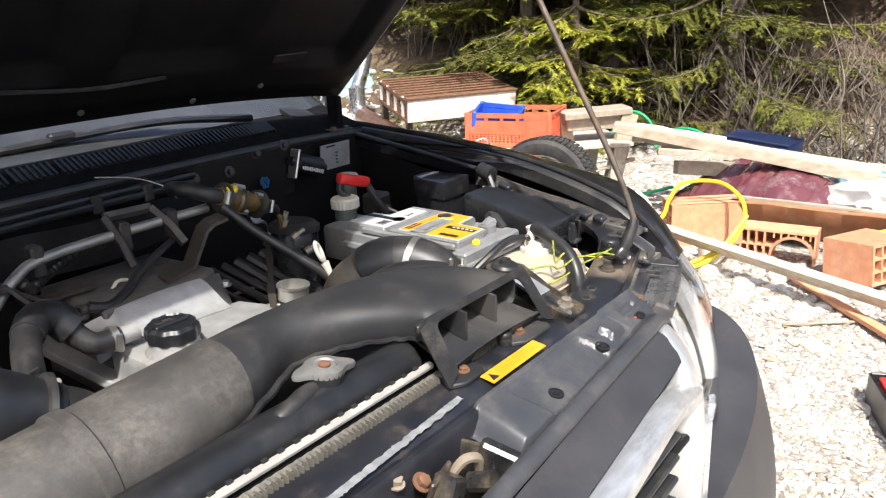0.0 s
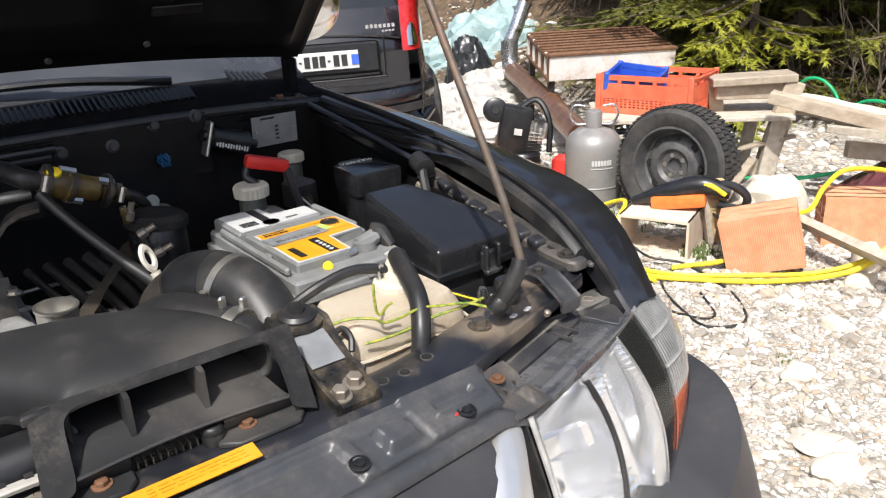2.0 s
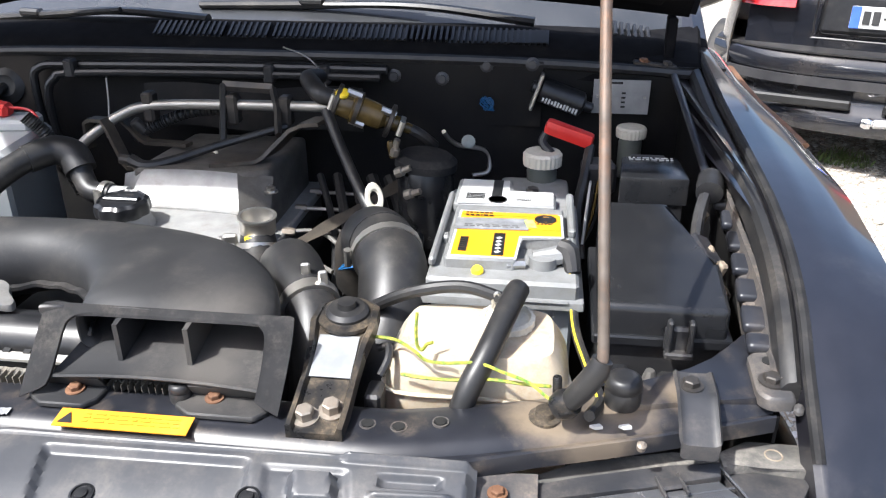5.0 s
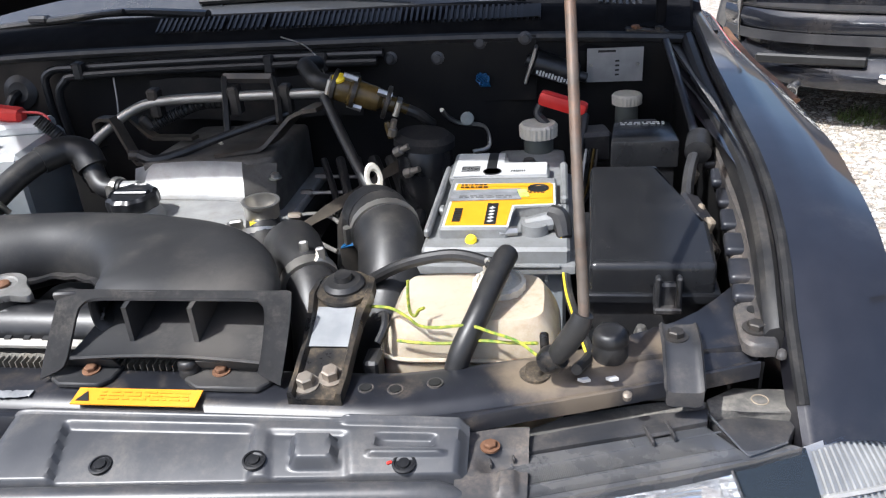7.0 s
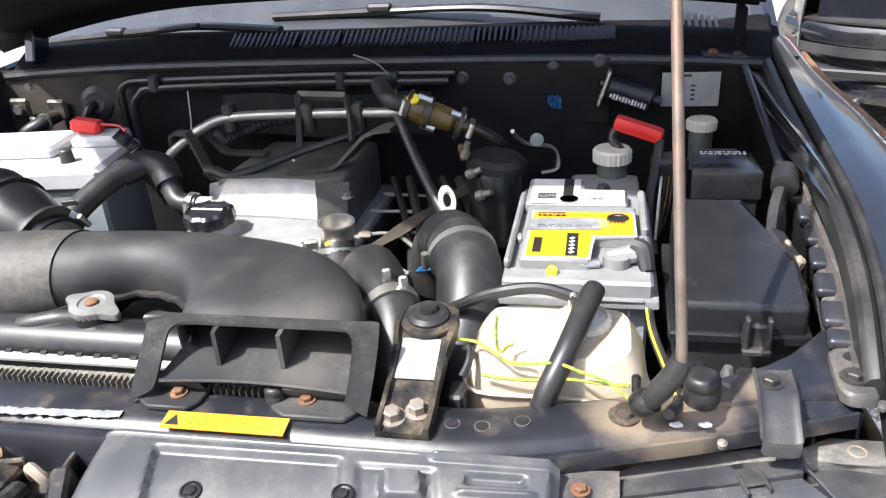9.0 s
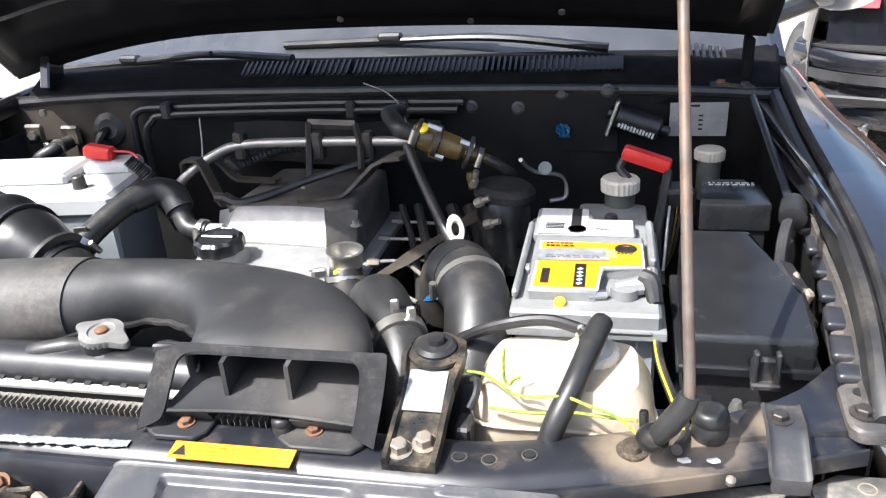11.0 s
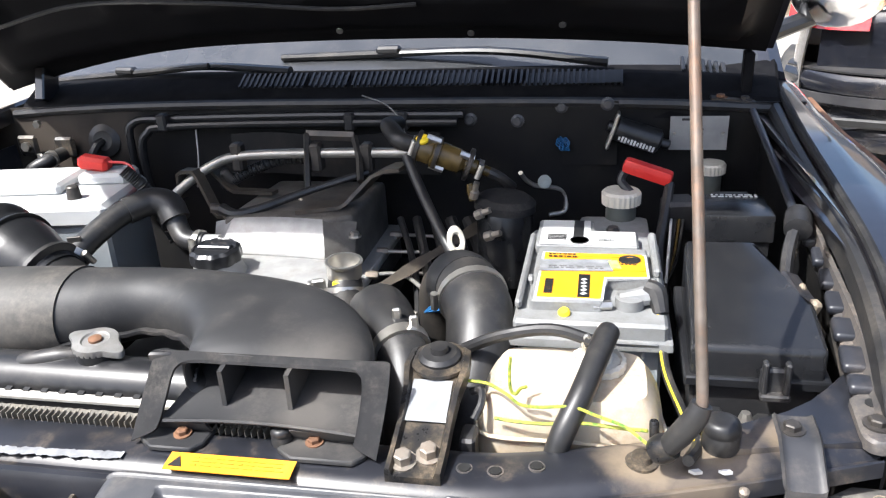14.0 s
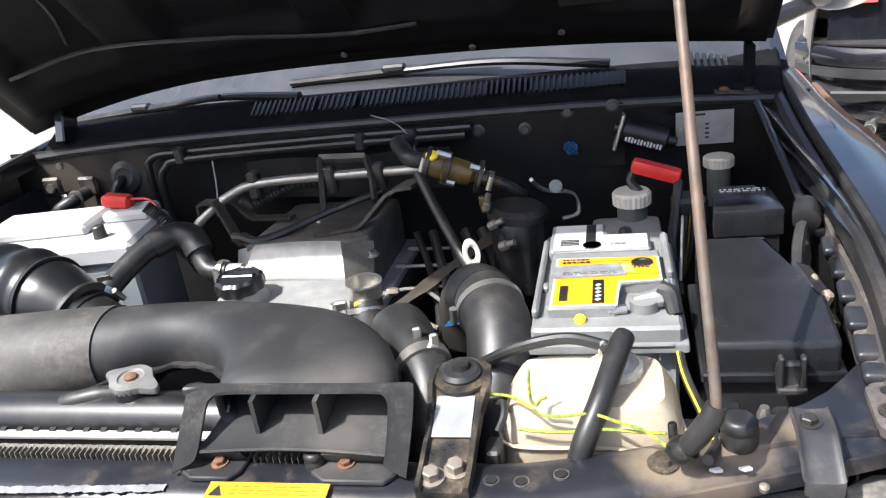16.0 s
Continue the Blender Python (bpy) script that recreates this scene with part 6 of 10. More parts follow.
part("pipe", tube([(-0.640, 0.770, 0.98), (-0.648, 0.772, 1.10), (-0.635, 0.775, 1.145), (-0.55, 0.777, 1.152), (-0.25, 0.772, 1.158), (0.02, 0.772, 1.158)], 0.008, 10, 10), PLASTIC_CLEAN, bp)
part("pipe", tube([(-0.610, 0.755, 0.98), (-0.616, 0.757, 1.09), (-0.600, 0.760, 1.128), (-0.55, 0.764, 1.140), (-0.25, 0.762, 1.146), (0.01, 0.762, 1.146)], 0.008, 10, 10), PLASTIC_CLEAN, bp)
for x in (-0.565, -0.19, -0.09):
    part("pipe_clip", box((x, 0.765, 1.148), (0.020, 0.024, 0.034), (0, 0, 0), 0.004), PLASTIC, bp)
dk = wire("thin_cable", [(-0.17, 0.79, 1.19), (-0.12, 0.755, 1.182), (-0.085, 0.72, 1.165), (-0.07, 0.70, 1.14)], 0.0013, PIPE_STEEL, "thin pale cable hanging from the scuttle", "cable")
wire("thin_cable", [(-0.50, 0.765, 1.135), (-0.49, 0.74, 1.09), (-0.485, 0.72, 1.06), (-0.48, 0.70, 1.04)], 0.0016, PIPE_STEEL, "thin grey cable down the bulkhead", "cable")

# ---- coolant steel pipe across the back of the engine ----
cp = thing("coolant_pipe", "galvanised steel coolant pipe behind the engine", "pipe", (-0.3, 0.62, 1.0))
part("pipe", tube([(-0.478, 0.600, 1.048), (-0.452, 0.605, 1.072), (-0.405, 0.625, 1.103), (-0.350, 0.640, 1.118), (-0.20, 0.645, 1.122), (-0.050, 0.642, 1.124)], 0.0085, 12), PIPE_STEEL, cp)
for x in (-0.36, -0.215, -0.125):
    part("bracket", box((x, 0.645, 1.115), (0.020, 0.026, 0.05), (0, 0, 0), 0.004), DARKMETAL, cp)
fr = thing("engine_bracket", "dark folded steel bracket frame over the engine", "bracket", (-0.3, 0.58, 1.0))
bm = bmesh.new()
add_tube(bm, [(-0.235, 0.66, 1.150), (-0.228, 0.63, 1.11), (-0.225, 0.61, 1.070)], 0.006, 5, 1, flat=1.8)
add_tube(bm, [(-0.150, 0.66, 1.145), (-0.135, 0.63, 1.115), (-0.128, 0.605, 1.085)], 0.006, 5, 1, flat=1.8)
add_tube(bm, [(-0.235, 0.66, 1.150), (-0.150, 0.66, 1.147)], 0.005, 5, 1, flat=1.8)
part("upright", bm, DARKMETAL, fr)
def strip(name, pts, w, parent, m, t=0.003):
    """A flat steel strip bent along pts, its width lying along y."""
    bm = bmesh.new()
    rings = []
    P = [Vector(p) for p in pts]
    for i, p in enumerate(P):
        d = (P[min(i + 1, len(P) - 1)] - P[max(i - 1, 0)]).normalized()
        side = Vector((0.25, 1, 0)).normalized()
        up = side.cross(d).normalized()
        rings.append([p - side * w + up * t, p + side * w + up * t, p + side * w - up * t, p - side * w - up * t])
    add_ringed(bm, rings)
    return part(name, bm, m, parent, smooth=25)


STRIPSTEEL = mat("brown-black bracket steel", (0.045, 0.040, 0.034), (0.085, 0.074, 0.060), 0.42, 0.35, 30, 0.15, 150, dirt=0.5, dcol=(0.16, 0.125, 0.09), dscale=20)
strip("arm", [(-0.048, 0.600, 1.113), (-0.076, 0.600, 1.110), (-0.095, 0.598, 1.102), (-0.136, 0.580, 1.062), (-0.146, 0.572, 1.057), (-0.212, 0.552, 1.055)], 0.024, fr, STRIPSTEEL)
strip("arm", [(-0.461, 0.613, 1.049), (-0.456, 0.61, 1.094), (-0.447, 0.608, 1.1), (-0.424, 0.606, 1.1), (-0.416, 0.603, 1.089), (-0.38, 0.576, 1.039), (-0.372, 0.571, 1.033), (-0.29, 0.566, 1.033)], 0.010, fr, STRIPSTEEL)
strip("arm", [(-0.419, 0.648, 1.095), (-0.376, 0.633, 1.062), (-0.365, 0.628, 1.058), (-0.29, 0.622, 1.058)], 0.009, fr, STRIPSTEEL)
part("arm_bolt", lathe([(0.008, -0.005), (0.008, 0.006), (0.004, 0.007)], (-0.349, 0.553, 1.041), (0, -1, 0.3), 6), BOLTSTEEL, fr)
part("corrugated_sleeve", tube([(-0.395, 0.640, 1.060), (-0.365, 0.650, 1.078), (-0.335, 0.660, 1.090), (-0.290, 0.665, 1.104), (-0.24, 0.67, 1.106)], 0.0095, 12, 22, ribs=(34, 0.12)), RUBBER, fr, "corrugated black wiring sleeve")
part("sleeve_plug", lathe([(0.006, 0), (0.010, 0.004), (0.010, 0.026), (0.007, 0.030)], (-0.392, 0.640, 1.092), (0.5, 0.2, -0.8), 12), DARKMETAL, fr)
part("corrugated_sleeve", tube([(-0.53, 0.56, 1.115), (-0.505, 0.57, 1.08), (-0.49, 0.58, 1.03), (-0.47, 0.58, 0.98)], 0.011, 12, 22, ribs=(30, 0.12)), RUBBER, fr, "corrugated black wiring sleeve")
part("rear_panel", sheet(lambda u, v: (-0.42 + 0.40 * u, 0.752 - 0.01 * v, 1.128 - 0.075 * v + 0.004 * math.sin(u * 9)), 10, 4, 0.004), FIREWALL, fr)
part("hose_clip", tube([(-0.272, 0.604, 1.047), (-0.258, 0.61, 1.055), (-0.241, 0.61, 1.052), (-0.235, 0.604, 1.037), (-0.24, 0.599, 1.025), (-0.258, 0.599, 1.022)], 0.0032, 6, 4), CAPWHITE, fr, "beige plastic hose clip")
part("breather", tube([(-0.348, 0.535, 1.058), (-0.322, 0.529, 1.052), (-0.285, 0.545, 1.056), (-0.217, 0.593, 1.071), (-0.122, 0.635, 1.092)], [0.010, 0.008, 0.008, 0.007, 0.006], 8), RUBBER, fr)
part("breather_nipple", lathe([(0.008, 0), (0.008, 0.014), (0.004, 0.014), (0.004, 0.004)], (-0.352, 0.535, 1.058), (-1, -0.3, 0.2), 10), DARKMETAL, fr)

# ---- fuel primer pump and filter ----
fp = thing("fuel_primer_pump", "amber and brass fuel primer pump with yellow cap", "pump", (0.0, 0.62, 1.05))
AX = Vector((0.098, 0.012, -0.040)).normalized()
P0 = Vector((-0.040, 0.615, 1.146))
part("body", lathe([(0.012, 0), (0.018, 0.004), (0.023, 0.012), (0.023, 0.035), (0.027, 0.038), (0.027, 0.048), (0.022, 0.050), (0.020, 0.085), (0.014, 0.092), (0.014, 0.112), (0.009, 0.118), (0.009, 0.135)], P0, AX, 20), AMBER, fp)
for a in (0.006, 0.040, 0.095):
    part("band", lathe([(0.0235, 0), (0.0275, 0.001), (0.0275, 0.007), (0.0235, 0.008)], P0 + AX * a, AX, 20), DARKMETAL, fp)
part("yellow_cap", lathe([(0.0105, 0), (0.0105, 0.004), (0.007, 0.006)], P0 + AX * 0.026 + Vector((-0.002, -0.014, 0.019)), (0, -0.6, 1), 14), YELLOWPL, fp)
for a, s in ((0.044, 0.026), (0.044, -0.02), (0.10, 0.018)):
    part("screw", lathe([(0.006, -0.012), (0.006, 0.012)], P0 + AX * a + Vector((0.0, -0.012, s)), AX, 6), STEEL, fp)
part("inlet_hose", tube([P0, P0 - AX * 0.02, (-0.075, 0.635, 1.162), (-0.088, 0.66, 1.166), (-0.08, 0.70, 1.16)], [0.014, 0.015, 0.015, 0.014, 0.013], 12), RUBBER, fp)
part("outlet_hose", tube([P0 + AX * 0.13, (0.10, 0.635, 1.085), (0.118, 0.66, 1.06)], 0.009, 10), RUBBER, fp)
part("fuel_hose", tube([(-0.045, 0.60, 1.13), (-0.015, 0.56, 1.085), (0.03, 0.50, 1.03), (0.07, 0.46, 0.985), (0.09, 0.43, 0.94)], [0.0085, 0.0085, 0.0085, 0.012, 0.012], 12), RUBBER, fp)
for a in (0.004, 0.118):
    clamp_ring(fp, P0 + AX * a, AX, 0.013, 0.008)
ff = thing("fuel_filter", "dark fuel filter canister with bleed screw", "filter", (0.11, 0.60, 0.92))
part("canister", lathe([(0.045, 0), (0.046, 0.12), (0.040, 0.13)], (0.112, 0.60, 0.92), (0, 0, 1), 24), LID_BLACK, ff)
part("head", lathe([(0.050, 0), (0.050, 0.012), (0.040, 0.020)], (0.112, 0.60, 1.045), (0.1, 0, 1), 24), FLANGE, ff)
for p, d in (((0.072, 0.56, 1.045), (0.9, -0.3, 0.5)), ((0.088, 0.545, 1.015), (0.9, -0.3, 0.4)), ((0.065, 0.575, 1.07), (0.3, -0.2, 1))):
    part("union", lathe([(0.008, 0), (0.008, 0.012), (0.005, 0.014), (0.005, 0.028)], p, d, 8), BOLTSTEEL, ff)
part("brass_union", lathe([(0.007, 0), (0.007, 0.02), (0.005, 0.026)], (0.065, 0.575, 1.066), (-0.2, 0, 1), 8), AMBER, ff)
sb = thing("support_bar", "flat dirty steel support bar crossing the bay", "bracket", (0.03, 0.5, 1.0))
bm = bmesh.new()
a, b = Vector((-0.088, 0.440, 0.951)), Vector((0.122, 0.695, 1.020))
rings = []
for i in range(13):
    f = i / 12
    p = a.lerp(b, f)
    w = 0.0052 + (0.0030 if i in (3, 4, 8, 9) else 0)
    n = Vector((-0.66, 0.37, 0.66)).normalized()
    rings.append([p + n * w, p + n * w + Vector((0, 0.003, 0.002)), p - n * w + Vector((0, 0.003, 0.002)), p - n * w])
add_ringed(bm, rings)
part("bar", bm, mat("brownish dirty steel", (0.055, 0.047, 0.038), (0.10, 0.085, 0.066), 0.55, 0.3, 30, 0.2, 100, dirt=0.4, dcol=(0.16, 0.125, 0.085)), sb)
part("bulge", lathe([(0.009, 0), (0.009, 0.004)], (0.158, 0.80, 1.03), (0, -1, 0.2), 14), CAPWHITE, ff)
part("pale_disc", lathe([(0.0125, 0), (0.0125, 0.004), (0.009, 0.005)], (0.163, 0.784, 1.030), (0.0, -1, 0.4), 18), mat("grey-green disc", (0.22, 0.27, 0.26), (0.30, 0.34, 0.33), 0.5, dirt=0.3), ff)
wire("vacuum_pipe", [(0.124, 0.735, 1.062), (0.130, 0.765, 1.040), (0.145, 0.782, 1.024), (0.165, 0.786, 1.020), (0.190, 0.792, 1.014), (0.200, 0.794, 0.998), (0.199, 0.786, 0.974), (0.172, 0.774, 0.970)], 0.0042, PIPE_STEEL, "bent grey vacuum pipe by the filter", "pipe")

# ---- engine ----
en = thing("engine", "diesel engine with dusty aluminium valve cover", "engine", (-0.2, 0.4, 0.44))
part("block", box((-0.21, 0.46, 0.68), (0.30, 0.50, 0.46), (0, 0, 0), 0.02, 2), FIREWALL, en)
part("head", box((-0.22, 0.52, 0.915), (0.25, 0.40, 0.055), (0, 0, 0), 0.012, 2), ALUDARK, en)
# rear casting: dirt and the bonnet's shade are both in its colour
vc = part("valve_cover", prism([(-0.338, 0.512), (-0.160, 0.512), (-0.122, 0.535), (-0.122, 0.735), (-0.330, 0.735)], 0.95, lambda x, y: 1.052 - 0.06 * max(0.0, y - 0.62), 0.012, 3), ALU_DIRTY_SHADED, en, "cast valve cover, oily dust and bonnet shade in its colour")


def cover_slope(u, v):
    x = -0.336 + 0.186 * u + (0.018 - 0.036 * u) * v
    return (x, 0.470 + 0.046 * v - 0.010 * (1 - v) * u, 1.006 + 0.044 * ease(v, 0.0, 1.05) + 0.003 * math.sin(u * 3.1416))


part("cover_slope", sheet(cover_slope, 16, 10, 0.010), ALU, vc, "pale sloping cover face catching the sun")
part("cover_flank", sheet(lambda u, v: Vector(cover_slope(1.0, v)).lerp(Vector((-0.118, 0.505 + 0.03 * v, 0.985 + 0.055 * v)), u), 6, 6, 0.006), ALU_DIRTY_SHADED, vc)
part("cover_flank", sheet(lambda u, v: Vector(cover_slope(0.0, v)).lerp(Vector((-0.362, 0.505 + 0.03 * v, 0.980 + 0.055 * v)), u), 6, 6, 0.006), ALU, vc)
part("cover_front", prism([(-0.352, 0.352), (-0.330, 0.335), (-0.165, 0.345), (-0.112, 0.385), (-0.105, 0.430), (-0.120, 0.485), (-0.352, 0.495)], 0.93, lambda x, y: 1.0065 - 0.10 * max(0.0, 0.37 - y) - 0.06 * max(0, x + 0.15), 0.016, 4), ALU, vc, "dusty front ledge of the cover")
part("cover_rim", prism([(-0.366, 0.345), (-0.336, 0.322), (-0.160, 0.332), (-0.100, 0.376), (-0.094, 0.74), (-0.362, 0.74)], 0.944, 0.958, 0.003), ALU, vc)
bolt("cover_bolt", en, (-0.352, 0.352, 0.960), 0.0085, 0.024, (0, 0, 1), PLASTIC_CLEAN)
bolt("cover_bolt", en, (-0.140, 0.372, 1.000), 0.007)
bolt("cover_bolt", en, (-0.118, 0.52, 1.020), 0.007)
OC = Vector((-0.298, 0.404, 1.020))
part("cap_neck", lathe([(0.044, -0.020), (0.037, -0.008), (0.035, 0.004)], OC, (0, -0.05, 1), 30), ALU, en)
cap = part("oil_cap", lathe([(0.034, 0.002), (0.0385, 0.005), (0.0395, 0.014), (0.0380, 0.022), (0.0330, 0.0265), (0.0310, 0.0245), (0.008, 0.0235)], OC, (0, -0.05, 1), 96, (10, 0.07)), PLASTIC_CLEAN, en, "glossy black scalloped oil filler cap")
part("cap_grip", prism([(OC.x - 0.027, OC.y - 0.006), (OC.x + 0.027, OC.y - 0.006), (OC.x + 0.027, OC.y + 0.006), (OC.x - 0.027, OC.y + 0.006)], OC.z + 0.023, OC.z + 0.0285, 0.002), PLASTIC_CLEAN, cap)
txt = bpy.data.curves.new("cap_word", "FONT")
txt.body, txt.size, txt.extrude, txt.align_x, txt.align_y = "OIL", 0.019, 0.0004, "CENTER", "CENTER"
holder = bpy.data.objects.new("cap_word", txt)
me = bpy.data.meshes.new_from_object(holder)
bm = bmesh.new()
bm.from_mesh(me)
bm.transform(pose(OC.x, OC.y + 0.016, OC.z + 0.0250, -3, 0, 0))
bpy.data.objects.remove(holder)
bpy.data.meshes.remove(me)
part("cap_word", bm, RAILDUST, cap, smooth=0)
part("timing_case", box((-0.20, 0.21, 0.86), (0.30, 0.10, 0.24), (0, 0, 0), 0.02, 2), PLASTIC, en)
# filler neck with open metal collar
nk = thing("thermostat_neck", "open metal collar on a rubber elbow with spring clamp", "pipe", (-0.09, 0.37, 0.98))
part("collar", lathe([(0.023, 0), (0.025, 0.002), (0.025, 0.020), (0.027, 0.022), (0.027, 0.025), (0.0225, 0.025), (0.0215, 0.004), (0.010, 0.002)], (-0.091, 0.380, 1.016), (0.05, -0.05, 1), 28), STEEL, nk)
part("elbow", tube([(-0.091, 0.380, 1.020), (-0.090, 0.374, 1.005), (-0.080, 0.345, 0.985), (-0.07, 0.31, 0.97)], [0.022, 0.025, 0.026, 0.026], 14), RUBBER, nk)
part("neck_lug", box((-0.122, 0.355, 1.008), (0.02, 0.010, 0.028), (0, 0, 20), 0.003), STEEL, nk)
clamp_ring(nk, (-0.089, 0.366, 1.000), (0.1, -0.5, -1), 0.0265, 0.008)
part("yellow_mark", box((-0.095, 0.353, 1.016), (0.010, 0.004, 0.006)), YELLOWPL, nk)

# ---- dipstick ----
ds = thing("dipstick", "engine oil dipstick with an ivory loop handle", "dipstick", (0.05, 0.46, 0.9))
bm = bmesh.new()
rings = []
c = Vector((0.055, 0.470, 1.038))
n = Vector((0.55, -0.75, 0.35)).normalized()
uu = Vector((0.80, 0.55, 0.0)).normalized()
vv = n.cross(uu)
if vv.z < 0:
    vv = -vv
for k in range(24):
    a = 2 * math.pi * k / 24
    d = uu * math.cos(a) * 0.62 + vv * math.sin(a)
    ring = []
    for j in range(6):
        q = 2 * math.pi * j / 6
        ring.append(c + d * (0.0165 + 0.0065 * math.cos(q)) + n * 0.004 * math.sin(q))
    rings.append(ring)
rings.append(rings[0])
add_ringed(bm, rings, caps=False)
part("handle", bm, CAPWHITE, ds, "ivory plastic loop")
part("stem", tube([c - vv * 0.022, c - vv * 0.045, c - vv * 0.07 + Vector((0, 0, -0.01))], [0.008, 0.006, 0.0055], 10), CAPWHITE, ds)
part("tube", tube([c - vv * 0.062 + Vector((0, 0, -0.008)), c - vv * 0.10 + Vector((-0.004, 0, -0.02)), c - vv * 0.16 + Vector((-0.01, 0, -0.05))], 0.0062, 8), DARKMETAL, ds)

# ---- injector pipes and looms between engine and battery ----
ip = thing("injector_pipes", "dull steel injector pipes beside the engine", "pipes", (0.0, 0.45, 0.85))
for p0, p1, p2 in (((-0.112, 0.611, 0.957), (-0.05, 0.613, 0.957), (0.011, 0.614, 0.955)), ((-0.108, 0.688, 0.957), (-0.06, 0.689, 0.957), (-0.017, 0.690, 0.955)), ((-0.103, 0.513, 0.957), (-0.045, 0.518, 0.957), (0.017, 0.457, 0.950)), ((-0.090, 0.432, 0.957), (-0.051, 0.433, 0.957), (0.006, 0.398, 0.950)), ((-0.06, 0.560, 0.940), (0.0, 0.56, 0.940), (0.05, 0.53, 0.935))):
    part("pipe", tube([p0, p1, p2], 0.0034, 8), PIPE_STEEL, ip)
    part("union", lathe([(0.007, 0), (0.007, 0.016), (0.005, 0.020)], p0, (1, 0, 0), 6), BOLTSTEEL, ip)
for i in range(6):
    rnd = random.Random(i + 30)
    part("loom", tube([(-0.08 + 0.03 * i, 0.66, 1.0), (-0.05 + 0.03 * i, 0.60 + rnd.uniform(-.02, .02), 0.96), (-0.02 + 0.025 * i, 0.52 + rnd.uniform(-.02, .02), 0.93), (0.0 + 0.02 * i, 0.42, 0.90)], rnd.uniform(0.006, 0.012), 8), RUBBER, ip)
bm = bmesh.new()
for i in range(7):
    rnd = random.Random(i + 50)
    add_tube(bm, [(0.035, 0.33, 0.99), (0.055 + rnd.uniform(-.012, .012), 0.325 + rnd.uniform(-.015, .015), 1.0 + rnd.uniform(-.008, .008)), (0.075, 0.32 + rnd.uniform(-.02, .02), 0.985), (0.08 + rnd.uniform(-.01, .01), 0.30, 0.97)], 0.0016, 5, 4)
solid("blue_wire_bundle", bm, BLUEWIRE, "tangle of thin blue wires by the dipstick", "wire")

# ---- turbo hose elbow ----
th = thing("turbo_hose", "large black rubber turbo hose elbow with steel clamps", "hose", (0.12, 0.25, 0.85))
part("hose", tube([(0.078, 0.356, 1.024), (0.088, 0.333, 1.033), (0.104, 0.302, 1.036), (0.121, 0.262, 1.024), (0.126, 0.212, 0.985), (0.118, 0.165, 0.925), (0.108, 0.13, 0.86)], [0.0425, 0.0428, 0.0428, 0.0425, 0.042, 0.042, 0.042], 26), RUBBER, th)
part("hose_collar", tube([(0.074, 0.364, 1.019), (0.080, 0.351, 1.027), (0.089, 0.331, 1.0335), (0.098, 0.313, 1.036)], [0.0432, 0.0440, 0.0442, 0.0438], 28), PLASTIC_CLEAN, th, "glossier collar of the hose")
part("pipe_stub", tube([(0.070, 0.368, 1.016), (0.052, 0.400, 0.985), (0.045, 0.42, 0.93)], [0.040, 0.040, 0.040], 18), DARKMETAL, th)
clamp_ring(th, (0.108, 0.293, 1.0345), (0.35, -1, -0.22), 0.0432, 0.011)
bm = lathe([(0.0055, -0.015), (0.0055, 0.002), (0.0075, 0.003), (0.0075, 0.011), (0.005, 0.013)], (0.0865, 0.276, 1.043), (0.12, -0.25, 1), 10)
add_box(bm, (0.089, 0.279, 1.034), (0.010, 0.010, 0.018), (0, 10, 20), 0.001)
part("clamp_screw", bm, STEEL, th)

# ---- radiator hose ----
rh = thing("radiator_hose", "black radiator hose with spring clamp beside the duct", "hose", (0.04, 0.15, 0.9))
part("hose", tube([(-0.02, 0.27, 1.02), (0.005, 0.235, 1.042), (0.030, 0.185, 1.046), (0.055, 0.140, 1.032), (0.066, 0.105, 1.0), (0.068, 0.085, 0.95)], [0.030, 0.031, 0.031, 0.029, 0.028, 0.028], 18), RUBBER, rh)
clamp_ring(rh, (0.050, 0.150, 1.037), (0.5, -1, -0.25), 0.0312, 0.014)
bm = box((0.045, 0.160, 1.072), (0.010, 0.006, 0.022), (0, 0, 20), 0.002)
add_box(bm, (0.066, 0.152, 1.068), (0.010, 0.006, 0.022), (0, 0, 20), 0.002)
part("clamp_ears", bm, STEEL, rh)

# ---- top bracket beside the duct ----
tb = thing("engine_mount_bracket", "dust-covered black steel bracket with rubber bush and two bolts", "bracket", (0.105, 0.03, 1.0))
rings = []
bm = bmesh.new()
for i, (y, z, w) in enumerate(((-0.030, 1.012, 0.026), (-0.005, 1.018, 0.0265), (0.030, 1.030, 0.0265), (0.060, 1.044, 0.0285), (0.085, 1.054, 0.033), (0.115, 1.056, 0.031), (0.132, 1.050, 0.022))):
    x = 0.103 + 0.10 * (y - 0.03) * 0.12
    rings.append([(x - w, y, z - 0.012), (x - w, y, z + 0.004), (x - w * 0.82, y, z + 0.005), (x - w * 0.72, y, z - 0.002), (x + w * 0.72, y, z - 0.002), (x + w * 0.82, y, z + 0.005), (x + w, y, z + 0.004), (x + w, y, z - 0.012)])
add_ringed(bm, rings)
part("plate", bm, DUSTY_STEEL, tb, smooth=30)
part("silver_patch", sheet(lambda u, v: (0.083 + 0.040 * u, 0.028 + 0.045 * v, 1.0300 + 0.0185 * v + 0.0005), 2, 4, 0.001), mat("bare scuffed metal", (0.22, 0.23, 0.24), (0.30, 0.31, 0.32), 0.45, 0.3, 40, dirt=0.3, dcol=(0.3, 0.28, 0.25), dscale=30), tb, smooth=0)
part("bush_plate", lathe([(0.030, 0), (0.030, 0.004), (0.024, 0.006)], (0.105, 0.100, 1.054), (0, -0.12, 1), 24), DUSTY_STEEL, tb)
